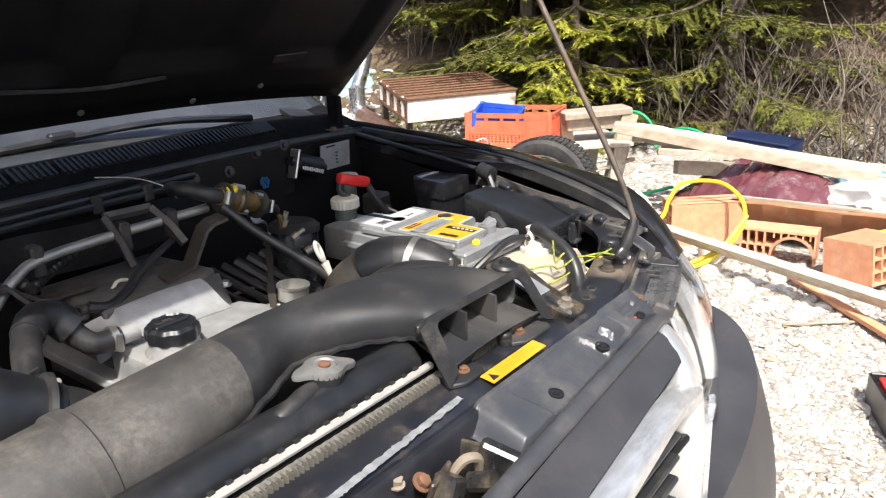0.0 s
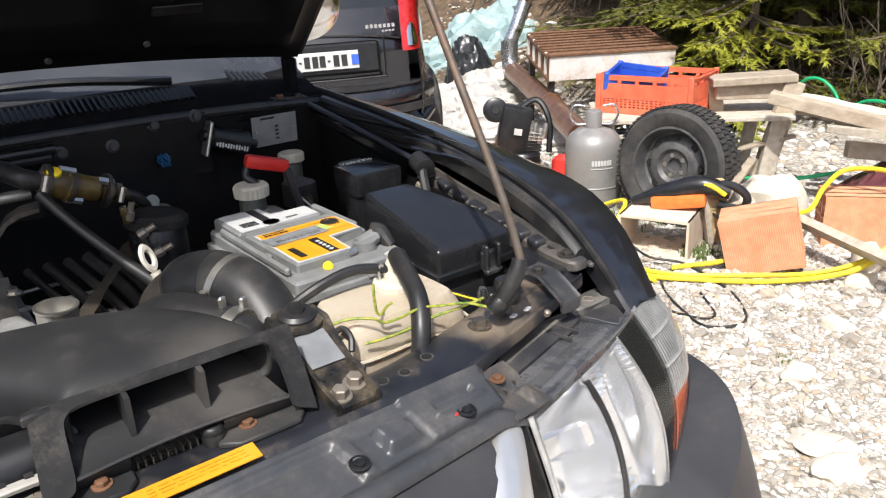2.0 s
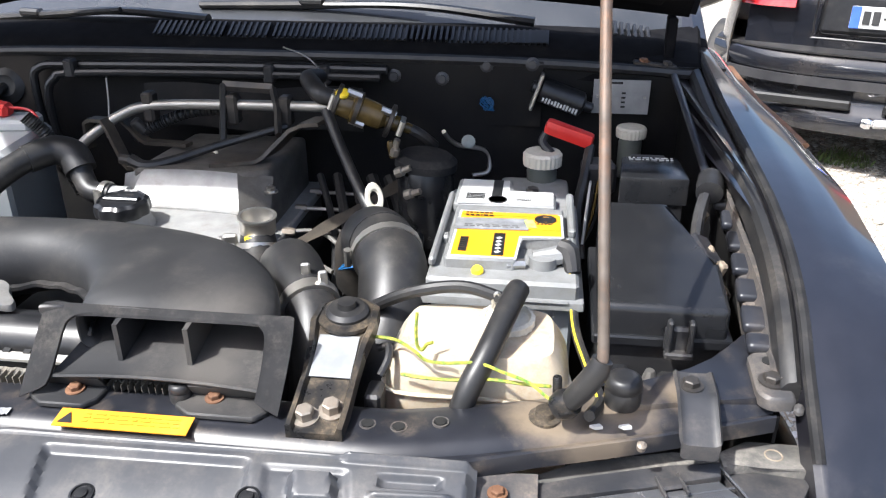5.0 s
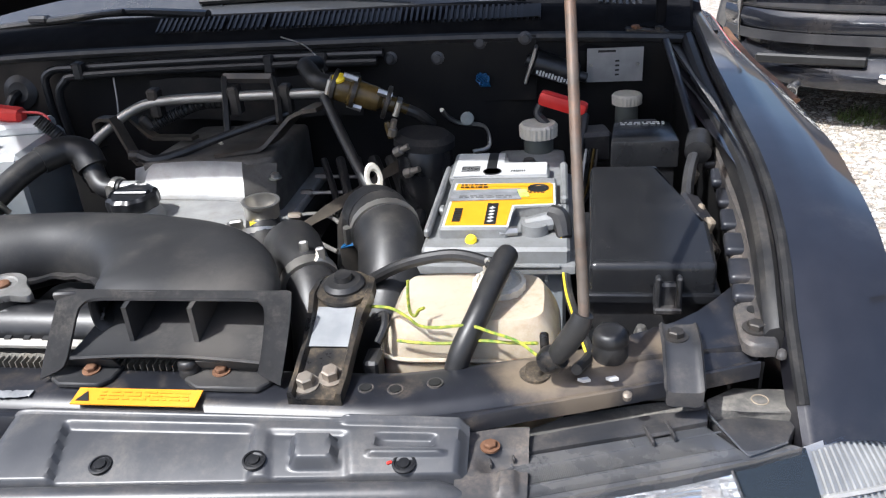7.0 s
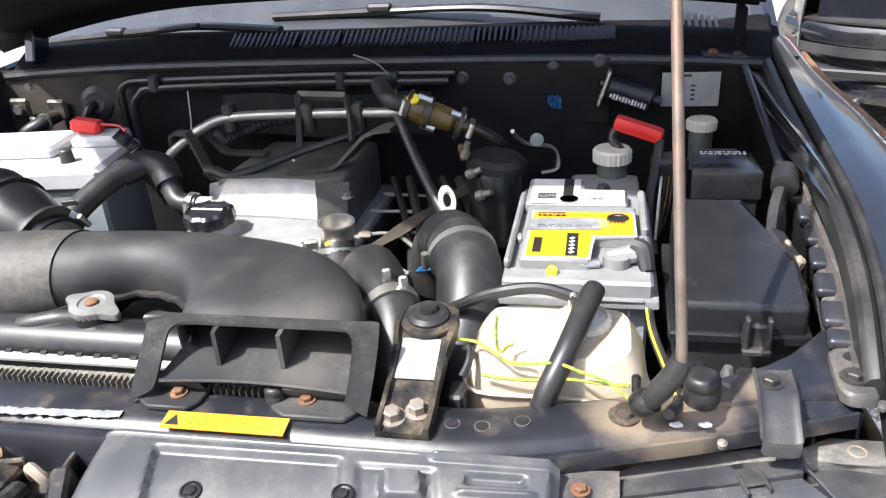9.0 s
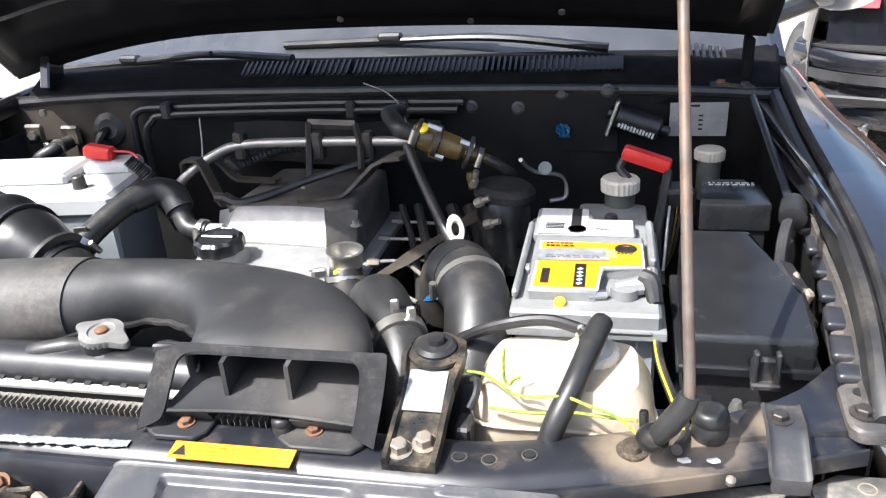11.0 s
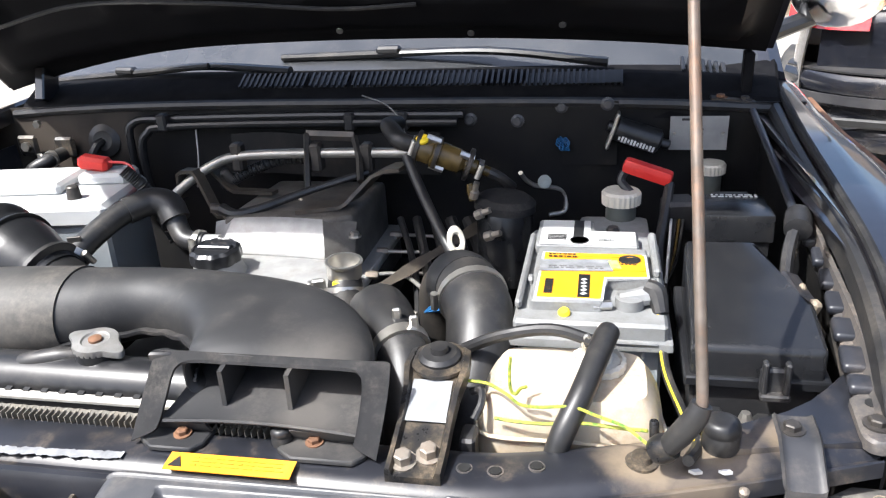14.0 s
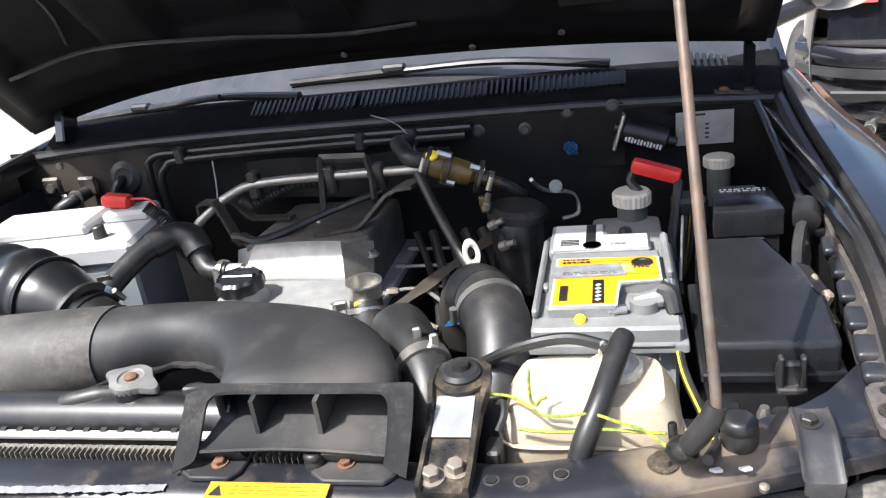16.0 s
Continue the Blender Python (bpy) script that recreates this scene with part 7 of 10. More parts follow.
part("bush", lathe([(0.022, 0), (0.022, 0.004), (0.018, 0.008), (0.010, 0.009), (0.009, 0.015), (0.005, 0.015)], (0.105, 0.100, 1.059), (0, -0.12, 1), 24), RUBBER, tb, "black rubber bush")
bolt("bolt", tb, (0.0905, -0.013, 1.0135), 0.0085, 0.011, (0, -0.2, 1), BOLTSTEEL)
bolt("bolt", tb, (0.1130, -0.004, 1.0160), 0.0085, 0.011, (0, -0.2, 1), BOLTSTEEL)
part("side_clip", tube([(0.140, 0.085, 1.030), (0.150, 0.080, 1.036), (0.152, 0.065, 1.030), (0.146, 0.055, 1.018)], 0.004, 8), PLASTIC, tb)
part("side_grommet", box((0.142, 0.045, 0.985), (0.016, 0.03, 0.05), (0, 0, 0), 0.003), PLASTIC, tb)

# ---- small rubber buffers on the front panel ----
def buffer(p, r, h):
    ob = solid("bonnet_buffer", lathe([(r * 0.92, 0), (r * 1.0, h * 0.12), (r * 1.0, h * 0.50), (r * 0.97, h * 0.53), (r * 0.97, h * 0.60), (r * 1.0, h * 0.63), (r * 0.97, h * 0.80), (r * 0.88, h * 0.92), (r * 0.70, h * 0.985), (r * 0.35, h)], p, (0, 0, 1), 28), RUBBER, "round black rubber bonnet buffer", "buffer", group="bonnet buffers")


buffer((0.378, 0.052, 1.008), 0.0175, 0.032)
buffer((-0.037, 0.008, 1.007), 0.011, 0.020)

# ---- air intake duct ----
ad = thing("air_intake_duct", "big black plastic air intake duct with open mouth", "duct", (-0.1, 0.1, 1.0))
# stations along the duct: middle x, y; top z; half width, half height; direction of the width; squareness
STATIONS = [(-0.66, 0.178, 1.084, 0.067, 0.066, 0.0, 1.0, 2.0), (-0.54, 0.178, 1.093, 0.067, 0.066, 0.0, 1.0, 2.0), (-0.44, 0.180, 1.099, 0.063, 0.061, 0.0, 1.0, 2.0),
            (-0.345, 0.197, 1.096, 0.054, 0.049, 0.0, 1.0, 2.1), (-0.27, 0.213, 1.092, 0.043, 0.042, 0.05, 1.0, 2.2), (-0.182, 0.197, 1.092, 0.057, 0.039, 0.52, 0.85, 2.5),
            (-0.111, 0.152, 1.096, 0.080, 0.036, 0.725, 0.69, 2.9), (-0.073, 0.105, 1.096, 0.093, 0.033, 0.875, 0.48, 3.2), (-0.055, 0.066, 1.091, 0.097, 0.031, 0.985, 0.175, 3.5), (-0.054, 0.042, 1.0835, 0.099, 0.028, 1.0, 0.0, 4.2)]


def station(v):
    f = v * (len(STATIONS) - 1)
    k = min(int(f), len(STATIONS) - 2)
    t = f - k
    g = lambda i: STATIONS[max(0, min(len(STATIONS) - 1, i))]
    return [0.5 * (2 * b + (c - a) * t + (2 * a - 5 * b + 4 * c - d) * t * t + (3 * b - a - 3 * c + d) * t ** 3) for a, b, c, d in zip(g(k - 1), g(k), g(k + 1), g(k + 2))]


def duct(u, v):
    x, y, top, hw, hh, nx, ny, e = station(v)
    n = math.hypot(nx, ny)
    a = 2 * math.pi * u
    c, s = math.cos(a), math.sin(a)
    w = hw * math.copysign(abs(c) ** (2 / e), c)
    h = hh * math.copysign(abs(s) ** (2 / e), s)
    h -= 0.0030 * max(0.0, s) * math.exp(-((w - 0.02) / 0.03) ** 2) * ease(v, 0.62, 0.75)
    return (x + w * nx / n, y + w * ny / n, top - hh + h)


part("duct_body", sheet(lambda u, v: duct(u + 0.1, 0.16 + 0.84 * v), 64, 90, 0.003), DUCT_BLACK, ad, "broad dusty duct bending into the intake tube", smooth=60)
part("duct_tube", sheet(lambda u, v: (lambda p, q: tuple(q[i] + (p[i] - q[i]) * 1.045 for i in range(3)))(duct(u, 0.30 * v), (station(0.30 * v)[0], station(0.30 * v)[1], station(0.30 * v)[2] - station(0.30 * v)[4])), 48, 20, 0.003), DUCT_SLEEVE, ad, "round dusty intake tube sleeve", smooth=60)
part("tube_joint", lathe([(0.069, 0), (0.0725, 0.003), (0.0725, 0.018), (0.069, 0.022)], (-0.548, 0.178, 1.027), (-1, 0.0, -0.08), 36), DUCT_SLEEVE, ad)


def seam(u, v):
    """Welded flange round the inside of the bend."""
    q = 0.24 + 0.66 * u
    x, y, top, hw, hh, nx, ny, e = station(q)
    n = math.hypot(nx, ny)
    r = hw * 0.93 + 0.0105 * v
    return (x - r * nx / n, y - r * ny / n, top - hh * 1.36 + 0.0012 * math.sin(u * 70))


part("bend_seam", sheet(seam, 60, 3, 0.004), PLASTIC, ad, "thin seam flange along the bend")


# mouth: a thin flange leaning forwards, floor lip, fins and feet
def mouth_plane(x, s):
    return Vector((x, 0.041 - 0.056 * s, 1.083 - 0.071 * s))


OUTER_RIM = [(-0.189, 1.0), (-0.187, 0.72), (-0.184, 0.40), (-0.181, 0.10), (-0.176, 0.0), (-0.150, -0.02), (-0.10, -0.02), (-0.02, -0.02), (0.046, -0.02), (0.066, -0.02), (0.069, 0.06), (0.069, 0.32), (0.067, 0.65), (0.064, 1.0)]
INNER_RIM = [(-0.163, 0.86), (-0.160, 0.74), (-0.158, 0.50), (-0.156, 0.28), (-0.152, 0.17), (-0.138, 0.10), (-0.09, 0.09), (-0.03, 0.09), (0.026, 0.09), (0.038, 0.13), (0.043, 0.22), (0.044, 0.42), (0.043, 0.70), (0.041, 0.88)]
RIM_OUT = smooth_path([(a, b, 0) for a, b in OUTER_RIM], 6)
RIM_IN = smooth_path([(a, b, 0) for a, b in INNER_RIM], 6)


def mouth_rim(u, v):
    f = u * (len(RIM_OUT) - 1)
    k = min(int(f), len(RIM_OUT) - 2)
    a, b = RIM_IN[k].lerp(RIM_IN[k + 1], f - k), RIM_OUT[k].lerp(RIM_OUT[k + 1], f - k)
    q = a.lerp(b, v)
    p = mouth_plane(q.x, q.y)
    return p + Vector((0, 0.0015 * v, 0.0022 * (1 - v) ** 8))


part("mouth_frame", sheet(mouth_rim, 90, 10, 0.0024), FLANGE, ad, "worn thin flange of the duct mouth", smooth=40)
part("mouth_ear", prism([(-0.186, 0.036), (-0.160, 0.040), (-0.158, 0.048), (-0.172, 0.052), (-0.184, 0.046)], 1.074, 1.083, 0.002), PLASTIC, ad)


def mouth_floor(u, v):
    q = math.sin(u * math.pi)
    return (-0.165 + 0.208 * u + 0.030 * v * (0.5 - u), 0.002 + 0.085 * v, 1.0275 + 0.006 * q * (1 - v) + 0.022 * v ** 1.3)


part("mouth_floor", sheet(mouth_floor, 24, 16, 0.003), DUCT_BLACK, ad, "dusty sloping floor of the duct", smooth=60)
for x in (-0.102, -0.032):
    bm = prism([(x - 0.0025, 0.024), (x + 0.0025, 0.024), (x + 0.004, 0.085), (x - 0.002, 0.085)], lambda X, Y: 1.033 + 0.30 * (Y - 0.02), lambda X, Y: 1.074 + 0.16 * (Y - 0.02), 0.0)
    part("mouth_fin", bm, DUCT_BLACK, ad)
part("floor_edge", tube([mouth_floor(k / 8, 0.0) for k in range(9)], 0.0026, 6), DUCT_BLACK, ad)
for x0, x1 in ((-0.172, -0.114), (-0.026, 0.052)):
    part("foot", sheet(lambda u, v, x0=x0, x1=x1: (x0 + (x1 - x0) * u, 0.004 + 0.010 * v, 1.029 - 0.016 * v), 4, 4, 0.003), DUCT_BLACK, ad, smooth=0)
    part("foot_flange", prism([(x0 - 0.012, -0.006), (x0 + 0.006, -0.019), (x1 - 0.010, -0.019), (x1, -0.008), (x1 + 0.002, 0.016), (x0, 0.016)], 1.0075, 1.0125, 0.0015), DUCT_BLACK, ad)
bolt("bolt", ad, (-0.141, 0.003, 1.0125), 0.0062, 0.006, (0, -0.1, 1), RUST)
bolt("bolt", ad, (-0.003, 0.006, 1.0125), 0.0062, 0.006, (0, -0.1, 1), RUST)

# ---- bellows and filter housing at the far side ----
bl = thing("intake_bellows", "ribbed black rubber intake bellows with wire clamp", "hose", (-0.65, 0.33, 0.95))
part("bellows", tube([(-0.80, 0.385, 1.048), (-0.72, 0.372, 1.053), (-0.64, 0.356, 1.052), (-0.585, 0.342, 1.044)], [0.070, 0.072, 0.071, 0.066], 36, 20, ribs=(4, 0.06)), PLASTIC_CLEAN, bl)
part("cone", tube([(-0.600, 0.346, 1.046), (-0.570, 0.338, 1.040), (-0.535, 0.328, 1.028), (-0.515, 0.322, 1.018)], [0.068, 0.062, 0.050, 0.046], 30), PLASTIC_CLEAN, bl)
clamp_ring(bl, (-0.74, 0.375, 1.052), (1, -0.17, 0.03), 0.0745, 0.010)
part("collar", lathe([(0.046, 0), (0.056, 0.003), (0.057, 0.010), (0.046, 0.014)], (-0.532, 0.327, 1.027), (0.9, -0.25, -0.35), 30), RUBBER, bl)
part("elbow", tube([(-0.520, 0.323, 1.020), (-0.495, 0.322, 1.004), (-0.485, 0.335, 0.975), (-0.485, 0.355, 0.93)], [0.045, 0.044, 0.043, 0.043], 20), RUBBER, bl)
fh = thing("air_filter_housing", "black plastic air filter housing", "air filter", (-0.86, 0.35, 0.8))
part("housing", box((-0.86, 0.33, 0.97), (0.18, 0.26, 0.24), (0, 0, 0), 0.03, 3), PLASTIC, fh)
part("outlet", tube([(-0.86, 0.43, 1.07), (-0.82, 0.44, 1.085), (-0.79, 0.425, 1.06)], [0.05, 0.055, 0.055], 18), PLASTIC, fh)

# ---- breather hose to the valve cover ----
bh = thing("breather_hose", "thick black breather hose bending to the valve cover", "hose", (-0.42, 0.42, 1.0))
BREATH = [(-0.515, 0.345, 1.020), (-0.505, 0.385, 1.048), (-0.478, 0.445, 1.075), (-0.445, 0.487, 1.085), (-0.415, 0.492, 1.076), (-0.398, 0.478, 1.046), (-0.380, 0.466, 1.030), (-0.346, 0.462, 1.028)]
part("hose", tube(BREATH, [0.019, 0.0185, 0.0185, 0.019, 0.0185, 0.0165, 0.016, 0.016], 18), RUBBER, bh)
part("hose_sleeve", tube([(-0.470, 0.457, 1.079), (-0.445, 0.487, 1.085), (-0.418, 0.493, 1.078), (-0.402, 0.483, 1.056)], [0.0215, 0.0225, 0.0235, 0.0235], 18), RUBBER, bh, "loose outer sleeve of the hose")
clamp_ring(bh, (-0.356, 0.463, 1.0285), (1, -0.1, -0.05), 0.0165, 0.009)
clamp_ring(bh, (-0.509, 0.372, 1.039), (0.2, 0.8, 0.55), 0.0195, 0.010)
part("clamp_ears", box((-0.507, 0.372, 1.062), (0.020, 0.004, 0.014), (0, 0, 20), 0.001), DARKMETAL, bh)
part("stub", lathe([(0.013, 0), (0.013, 0.03)], (-0.350, 0.462, 1.028), (1, 0, 0), 14), ALU, bh)

# ---- radiator ----
rd = thing("radiator", "radiator with black top tank, crimped edge and pressure cap", "radiator", (-0.3, 0.08, 0.6))
part("top_tank", tube([(-0.80, 0.086, 1.004), (-0.45, 0.086, 1.010), (-0.16, 0.086, 1.010)], 0.032, 14, 6, flat=1.0), PLASTIC_CLEAN, rd, "glossy black top tank")
part("crimp", box((-0.46, 0.039, 1.020), (0.60, 0.010, 0.008), (14, 0, 0), 0.002), CRIMP, rd, "pale crimped tank edge")
for i in range(26):
    part("crimp_slot", box((-0.745 + i * 0.0222, 0.0415, 1.0252), (0.0075, 0.0050, 0.003), (14, 0, 0)), INK, rd, smooth=0)
bm = bmesh.new()
for i in range(116):
    add_box(bm, (-0.758 + i * 0.0070, 0.026, 0.860), (0.0010, 0.012, 0.31), (3, 0, 0))
for i in range(115):
    for k in range(14):
        add_box(bm, (-0.7545 + i * 0.0070, 0.026, 1.012 - k * 0.0038), (0.0066, 0.009, 0.0007), (12, 9 if (i + k) % 2 else -9, 0))
for k in range(30):
    add_box(bm, (-0.46, 0.028, 0.950 - k * 0.0065), (0.60, 0.010, 0.0012), (18, 0, 0))
tagged(part("fin_core", bm, FIN, rd, "fine dusty radiator fins", smooth=0), kind="stuff")
part("core", box((-0.36, 0.052, 0.85), (0.81, 0.03, 0.32)), FIREWALL, rd)
CAPC, CAPZ = Vector((-0.291, 0.098, 1.050)), Vector((0.05, -0.1, 1)).normalized()
cu, cv, _ = frame_of(CAPZ)
bm = bmesh.new()
rings = []
for r, h in ((0.86, 0.0), (1.0, 0.001), (1.02, 0.006), (0.97, 0.009), (0.62, 0.0105), (0.56, 0.0085), (0.40, 0.0085)):
    ring = []
    for k in range(72):
        a = 2 * math.pi * k / 72
        ear = math.exp(-((math.sin(a - math.atan2(cv.x, cu.x) + 0.3)) / 0.30) ** 2)
        q = 0.0255 + 0.0165 * ear * (1 if r > 0.7 else 0) - (0.0012 * (0.5 + 0.5 * math.cos(a * 24)) if h < 0.007 else 0)
        ring.append(CAPC + (cu * math.cos(a) + cv * math.sin(a)) * q * r + CAPZ * (h - 0.003 * ear * (r > 0.7)))
    rings.append(ring)
add_ringed(bm, rings)
part("cap", bm, CAPSTEEL, rd, "two-eared grey pressure cap", smooth=40)
part("cap_rivet", lathe([(0.0075, 0), (0.0075, 0.003), (0.005, 0.0045)], CAPC + CAPZ * 0.0085, CAPZ, 18), RUST, rd, "brownish centre rivet")
part("cap_neck", lathe([(0.025, 0), (0.025, 0.032)], (-0.291, 0.098, 1.022), (0, 0, 1), 20), PLASTIC_CLEAN, rd)
part("overflow", tube([(-0.312, 0.094, 1.040), (-0.335, 0.088, 1.040), (-0.372, 0.082, 1.034), (-0.405, 0.090, 1.018)], [0.0085, 0.0115, 0.0115, 0.011], 14), RUBBER, rd)
part("bottom_seal", box((-0.46, 0.004, 0.965), (0.62, 0.012, 0.07), (-20, 0, 0), 0.005), PLASTIC_CLEAN, rd)

# ---- warning labels on the cross-member ----
wl = thing("warning_label", "amber warning label stuck on the radiator support", "label", (-0.075, -0.033, 1.0))
M = pose(-0.075, -0.0330, 1.0085, 8, 0, 0.4)
bm = box((0, 0, 0), (0.128, 0.022, 0.0012))
bm.transform(M)
part("film", bm, ORANGE_LABEL, wl, smooth=0)
bars("print", wl, -0.038, 0.055, -0.006, 0.008, 0.0012, 3, mat("brown label ink", (0.50, 0.24, 0.01), None, 0.5), 21, M, gap=0.35)
bm = prism([(-0.060, -0.007), (-0.046, -0.007), (-0.053, 0.006)], 0.0007, 0.0014)
bm.transform(M)
part("triangle", bm, INK, wl, "black warning triangle", smooth=0)
def torn(u, v):
    x = -0.425 + 0.235 * u
    edge = 0.0032 * noise.noise((x * 90, v * 3, 2.0)) + 0.002 * noise.noise((x * 300, v * 5, 1.0))
    return (x, -0.0465 + 0.0125 * u + 0.0095 * v + edge, 1.0052 + 0.0012 * v + 0.0005)


wl2 = solid("white_label", sheet(torn, 120, 3, 0.0005), GREYFOIL, "worn silvery paper strip with torn edges on the radiator support", "label", smooth=0)


# ---- loose gravel ----
def icosa():
    g = (1 + 5 ** 0.5) / 2
    v = np.array([(-1, g, 0), (1, g, 0), (-1, -g, 0), (1, -g, 0), (0, -1, g), (0, 1, g), (0, -1, -g), (0, 1, -g), (g, 0, -1), (g, 0, 1), (-g, 0, -1), (-g, 0, 1)], float)
    v /= np.linalg.norm(v[0])
    f = np.array([(0, 11, 5), (0, 5, 1), (0, 1, 7), (0, 7, 10), (0, 10, 11), (1, 5, 9), (5, 11, 4), (11, 10, 2), (10, 7, 6), (7, 1, 8), (3, 9, 4), (3, 4, 2), (3, 2, 6), (3, 6, 8), (3, 8, 9), (4, 9, 5), (2, 4, 11), (6, 2, 10), (8, 6, 7), (9, 8, 1)])
    return v, f


def scatter_stones(name, boxes, rng, material, label):
    v, f = icosa()
    allv, allf, base = [], [], 0
    for (x0, x1, y0, y1, n, r0, r1) in boxes:
        for _ in range(n):
            r = r0 * (r1 / r0) ** (rng.random() ** 2.2)
            s = r * rng.uniform(0.6, 1.35, 3) * np.array([1, 1, 0.6])
            a = rng.uniform(0, 6.28)
            w = v * rng.uniform(0.78, 1.18, (12, 1)) * s
            tilt = rng.uniform(-0.4, 0.4)
            w = np.stack([w[:, 0], w[:, 1] * np.cos(tilt) - w[:, 2] * np.sin(tilt), w[:, 1] * np.sin(tilt) + w[:, 2] * np.cos(tilt)], 1)
            w = np.stack([w[:, 0] * np.cos(a) - w[:, 1] * np.sin(a), w[:, 0] * np.sin(a) + w[:, 1] * np.cos(a), w[:, 2]], 1)
            x, y = rng.uniform(x0, x1), rng.uniform(y0, y1)
            allv.append(w + (x, y, ground_height(x, y) + s[2] * 0.08))
            allf.append(f + base)
            base += 12
    me = bpy.data.meshes.new(name)
    me.from_pydata(np.concatenate(allv).tolist(), [], np.concatenate(allf).tolist())
    me.materials.append(material)
    return tagged(new(name, me), label, "gravel", kind="stuff")


RNG = np.random.default_rng(5)
scatter_stones("gravel", [(0.7, 3.3, -0.9, 1.5, 26000, 0.005, 0.022), (0.75, 3.0, 1.5, 4.6, 9000, 0.006, 0.026), (2.6, 5.2, -0.6, 2.0, 3500, 0.010, 0.045),
                          (3.0, 6.0, 2.0, 7.0, 2500, 0.012, 0.06), (0.8, 3.0, -0.4, 1.4, 110, 0.025, 0.05)], RNG, GRAVEL, "loose pale limestone gravel of mixed sizes")


def rock(p, size, seed, label="pale limestone lump on the gravel", material=None):
    rnd = random.Random(seed)
    bm = bmesh.new()
    bmesh.ops.create_icosphere(bm, subdivisions=3, radius=1)
    off = Vector((rnd.uniform(0, 9), rnd.uniform(0, 9), rnd.uniform(0, 9)))
    for v in bm.verts:
        k = 1 + 0.35 * noise.noise(v.co * 1.3 + off) + 0.12 * noise.noise(v.co * 3.5 + off)
        v.co = Vector((v.co.x * size[0], v.co.y * size[1], max(v.co.z, -0.55) * size[2])) * k
    bm.transform(pose(p[0], p[1], p[2] + size[2] * 0.4, 0, 0, rnd.uniform(0, 360)))
    return solid("stone", bm, material or LIMESTONE, label, "stone", group="loose stones", smooth=28)


for i, (x, y, s) in enumerate(((3.55, 1.52, (0.20, 0.14, 0.17)), (3.45, 1.62, (0.12, 0.10, 0.13)), (3.12, 0.43, (0.07, 0.06, 0.05)), (3.22, 0.83, (0.08, 0.07, 0.08)), (2.95, 0.18, (0.07, 0.06, 0.04)),
                               (1.72, 0.19, (0.085, 0.06, 0.035)), (1.80, 0.26, (0.10, 0.07, 0.025)), (2.9, 0.55, (0.10, 0.05, 0.03)), (2.55, 0.62, (0.06, 0.05, 0.03)), (2.35, 0.1, (0.05, 0.04, 0.03)),
                               (3.35, 0.62, (0.11, 0.06, 0.04)), (3.0, 0.75, (0.10, 0.05, 0.04)), (3.1, 3.55, (0.14, 0.12, 0.12)), (3.45, 3.3, (0.10, 0.09, 0.08)), (2.12, 0.52, (0.06, 0.05, 0.03)), (1.5, 0.05, (0.05, 0.04, 0.03)))):
    rock((x, y, ground_height(x, y)), s, i)


# ---- things in the yard ----
def at_pose(ob, m):
    ob.matrix_basis = m
    return ob


def hollow_brick(m, L=0.42, W=0.20, H=0.27, holes=(3, 4), material=None, label="orange hollow terracotta brick", grooves=True):
    """Built with its hole pattern on the small ends; ridged flanks."""
    ob = thing("hollow_brick", label, "brick", (0, 0, 0), group="hollow bricks")
    t = 0.012
    nx, nz = holes
    for i in range(nx + 1):
        part("web", box((0, -W / 2 + t / 2 + (W - t) * i / nx, H / 2), (L, t, H)), material or BRICK, ob, smooth=0)
    for k in range(nz + 1):
        part("shelf", box((0, 0, t / 2 + (H - t) * k / nz), (L - 0.002, W - 0.002, t)), material or BRICK, ob, smooth=0)
    if grooves:
        for s in (-1, 1):
            n = int(L / 0.009)
            part("face", sheet(lambda u, v, s=s: (L * (u - 0.5) * 0.998, s * (W / 2 + 0.0015 + 0.0012 * math.cos(u * 2 * math.pi * n)), 0.001 + (H - 0.002) * v), n * 4, 1, 0.001), material or BRICK, ob, smooth=60)
    return at_pose(ob, m)


hollow_brick(pose(3.55, 1.00, 0.0, 0, 0, -52), 0.42, 0.20, 0.25)
hollow_brick(pose(2.92, 1.13, 0.02, 0, -14, -60), 0.33, 0.22, 0.26, label="orange hollow terracotta brick leaning on rubble")
hollow_brick(pose(3.30, 0.06, 0.03, 0, 6, 62), 0.28, 0.30, 0.20, (5, 3))
hollow_brick(pose(2.95, 3.33, 0.02, 0, 0, -70), 0.50, 0.20, 0.20, (4, 3))
hollow_brick(pose(2.60, 3.02, 0.0, 0, 0, -38), 0.34, 0.20, 0.13, (3, 2), label="orange hollow brick lying flat under a blue strap")
hollow_brick(pose(2.78, 2.72, 0.0, 0, 0, -30), 0.38, 0.22, 0.15, (3, 2), label="orange hollow brick with a cable over it")
hollow_brick(pose(2.78, 1.62, 0.0, 0, 0, 22), 0.30, 0.34, 0.20, (1, 1), PALEBRICK, "pale lime-dusted hollow block", False)


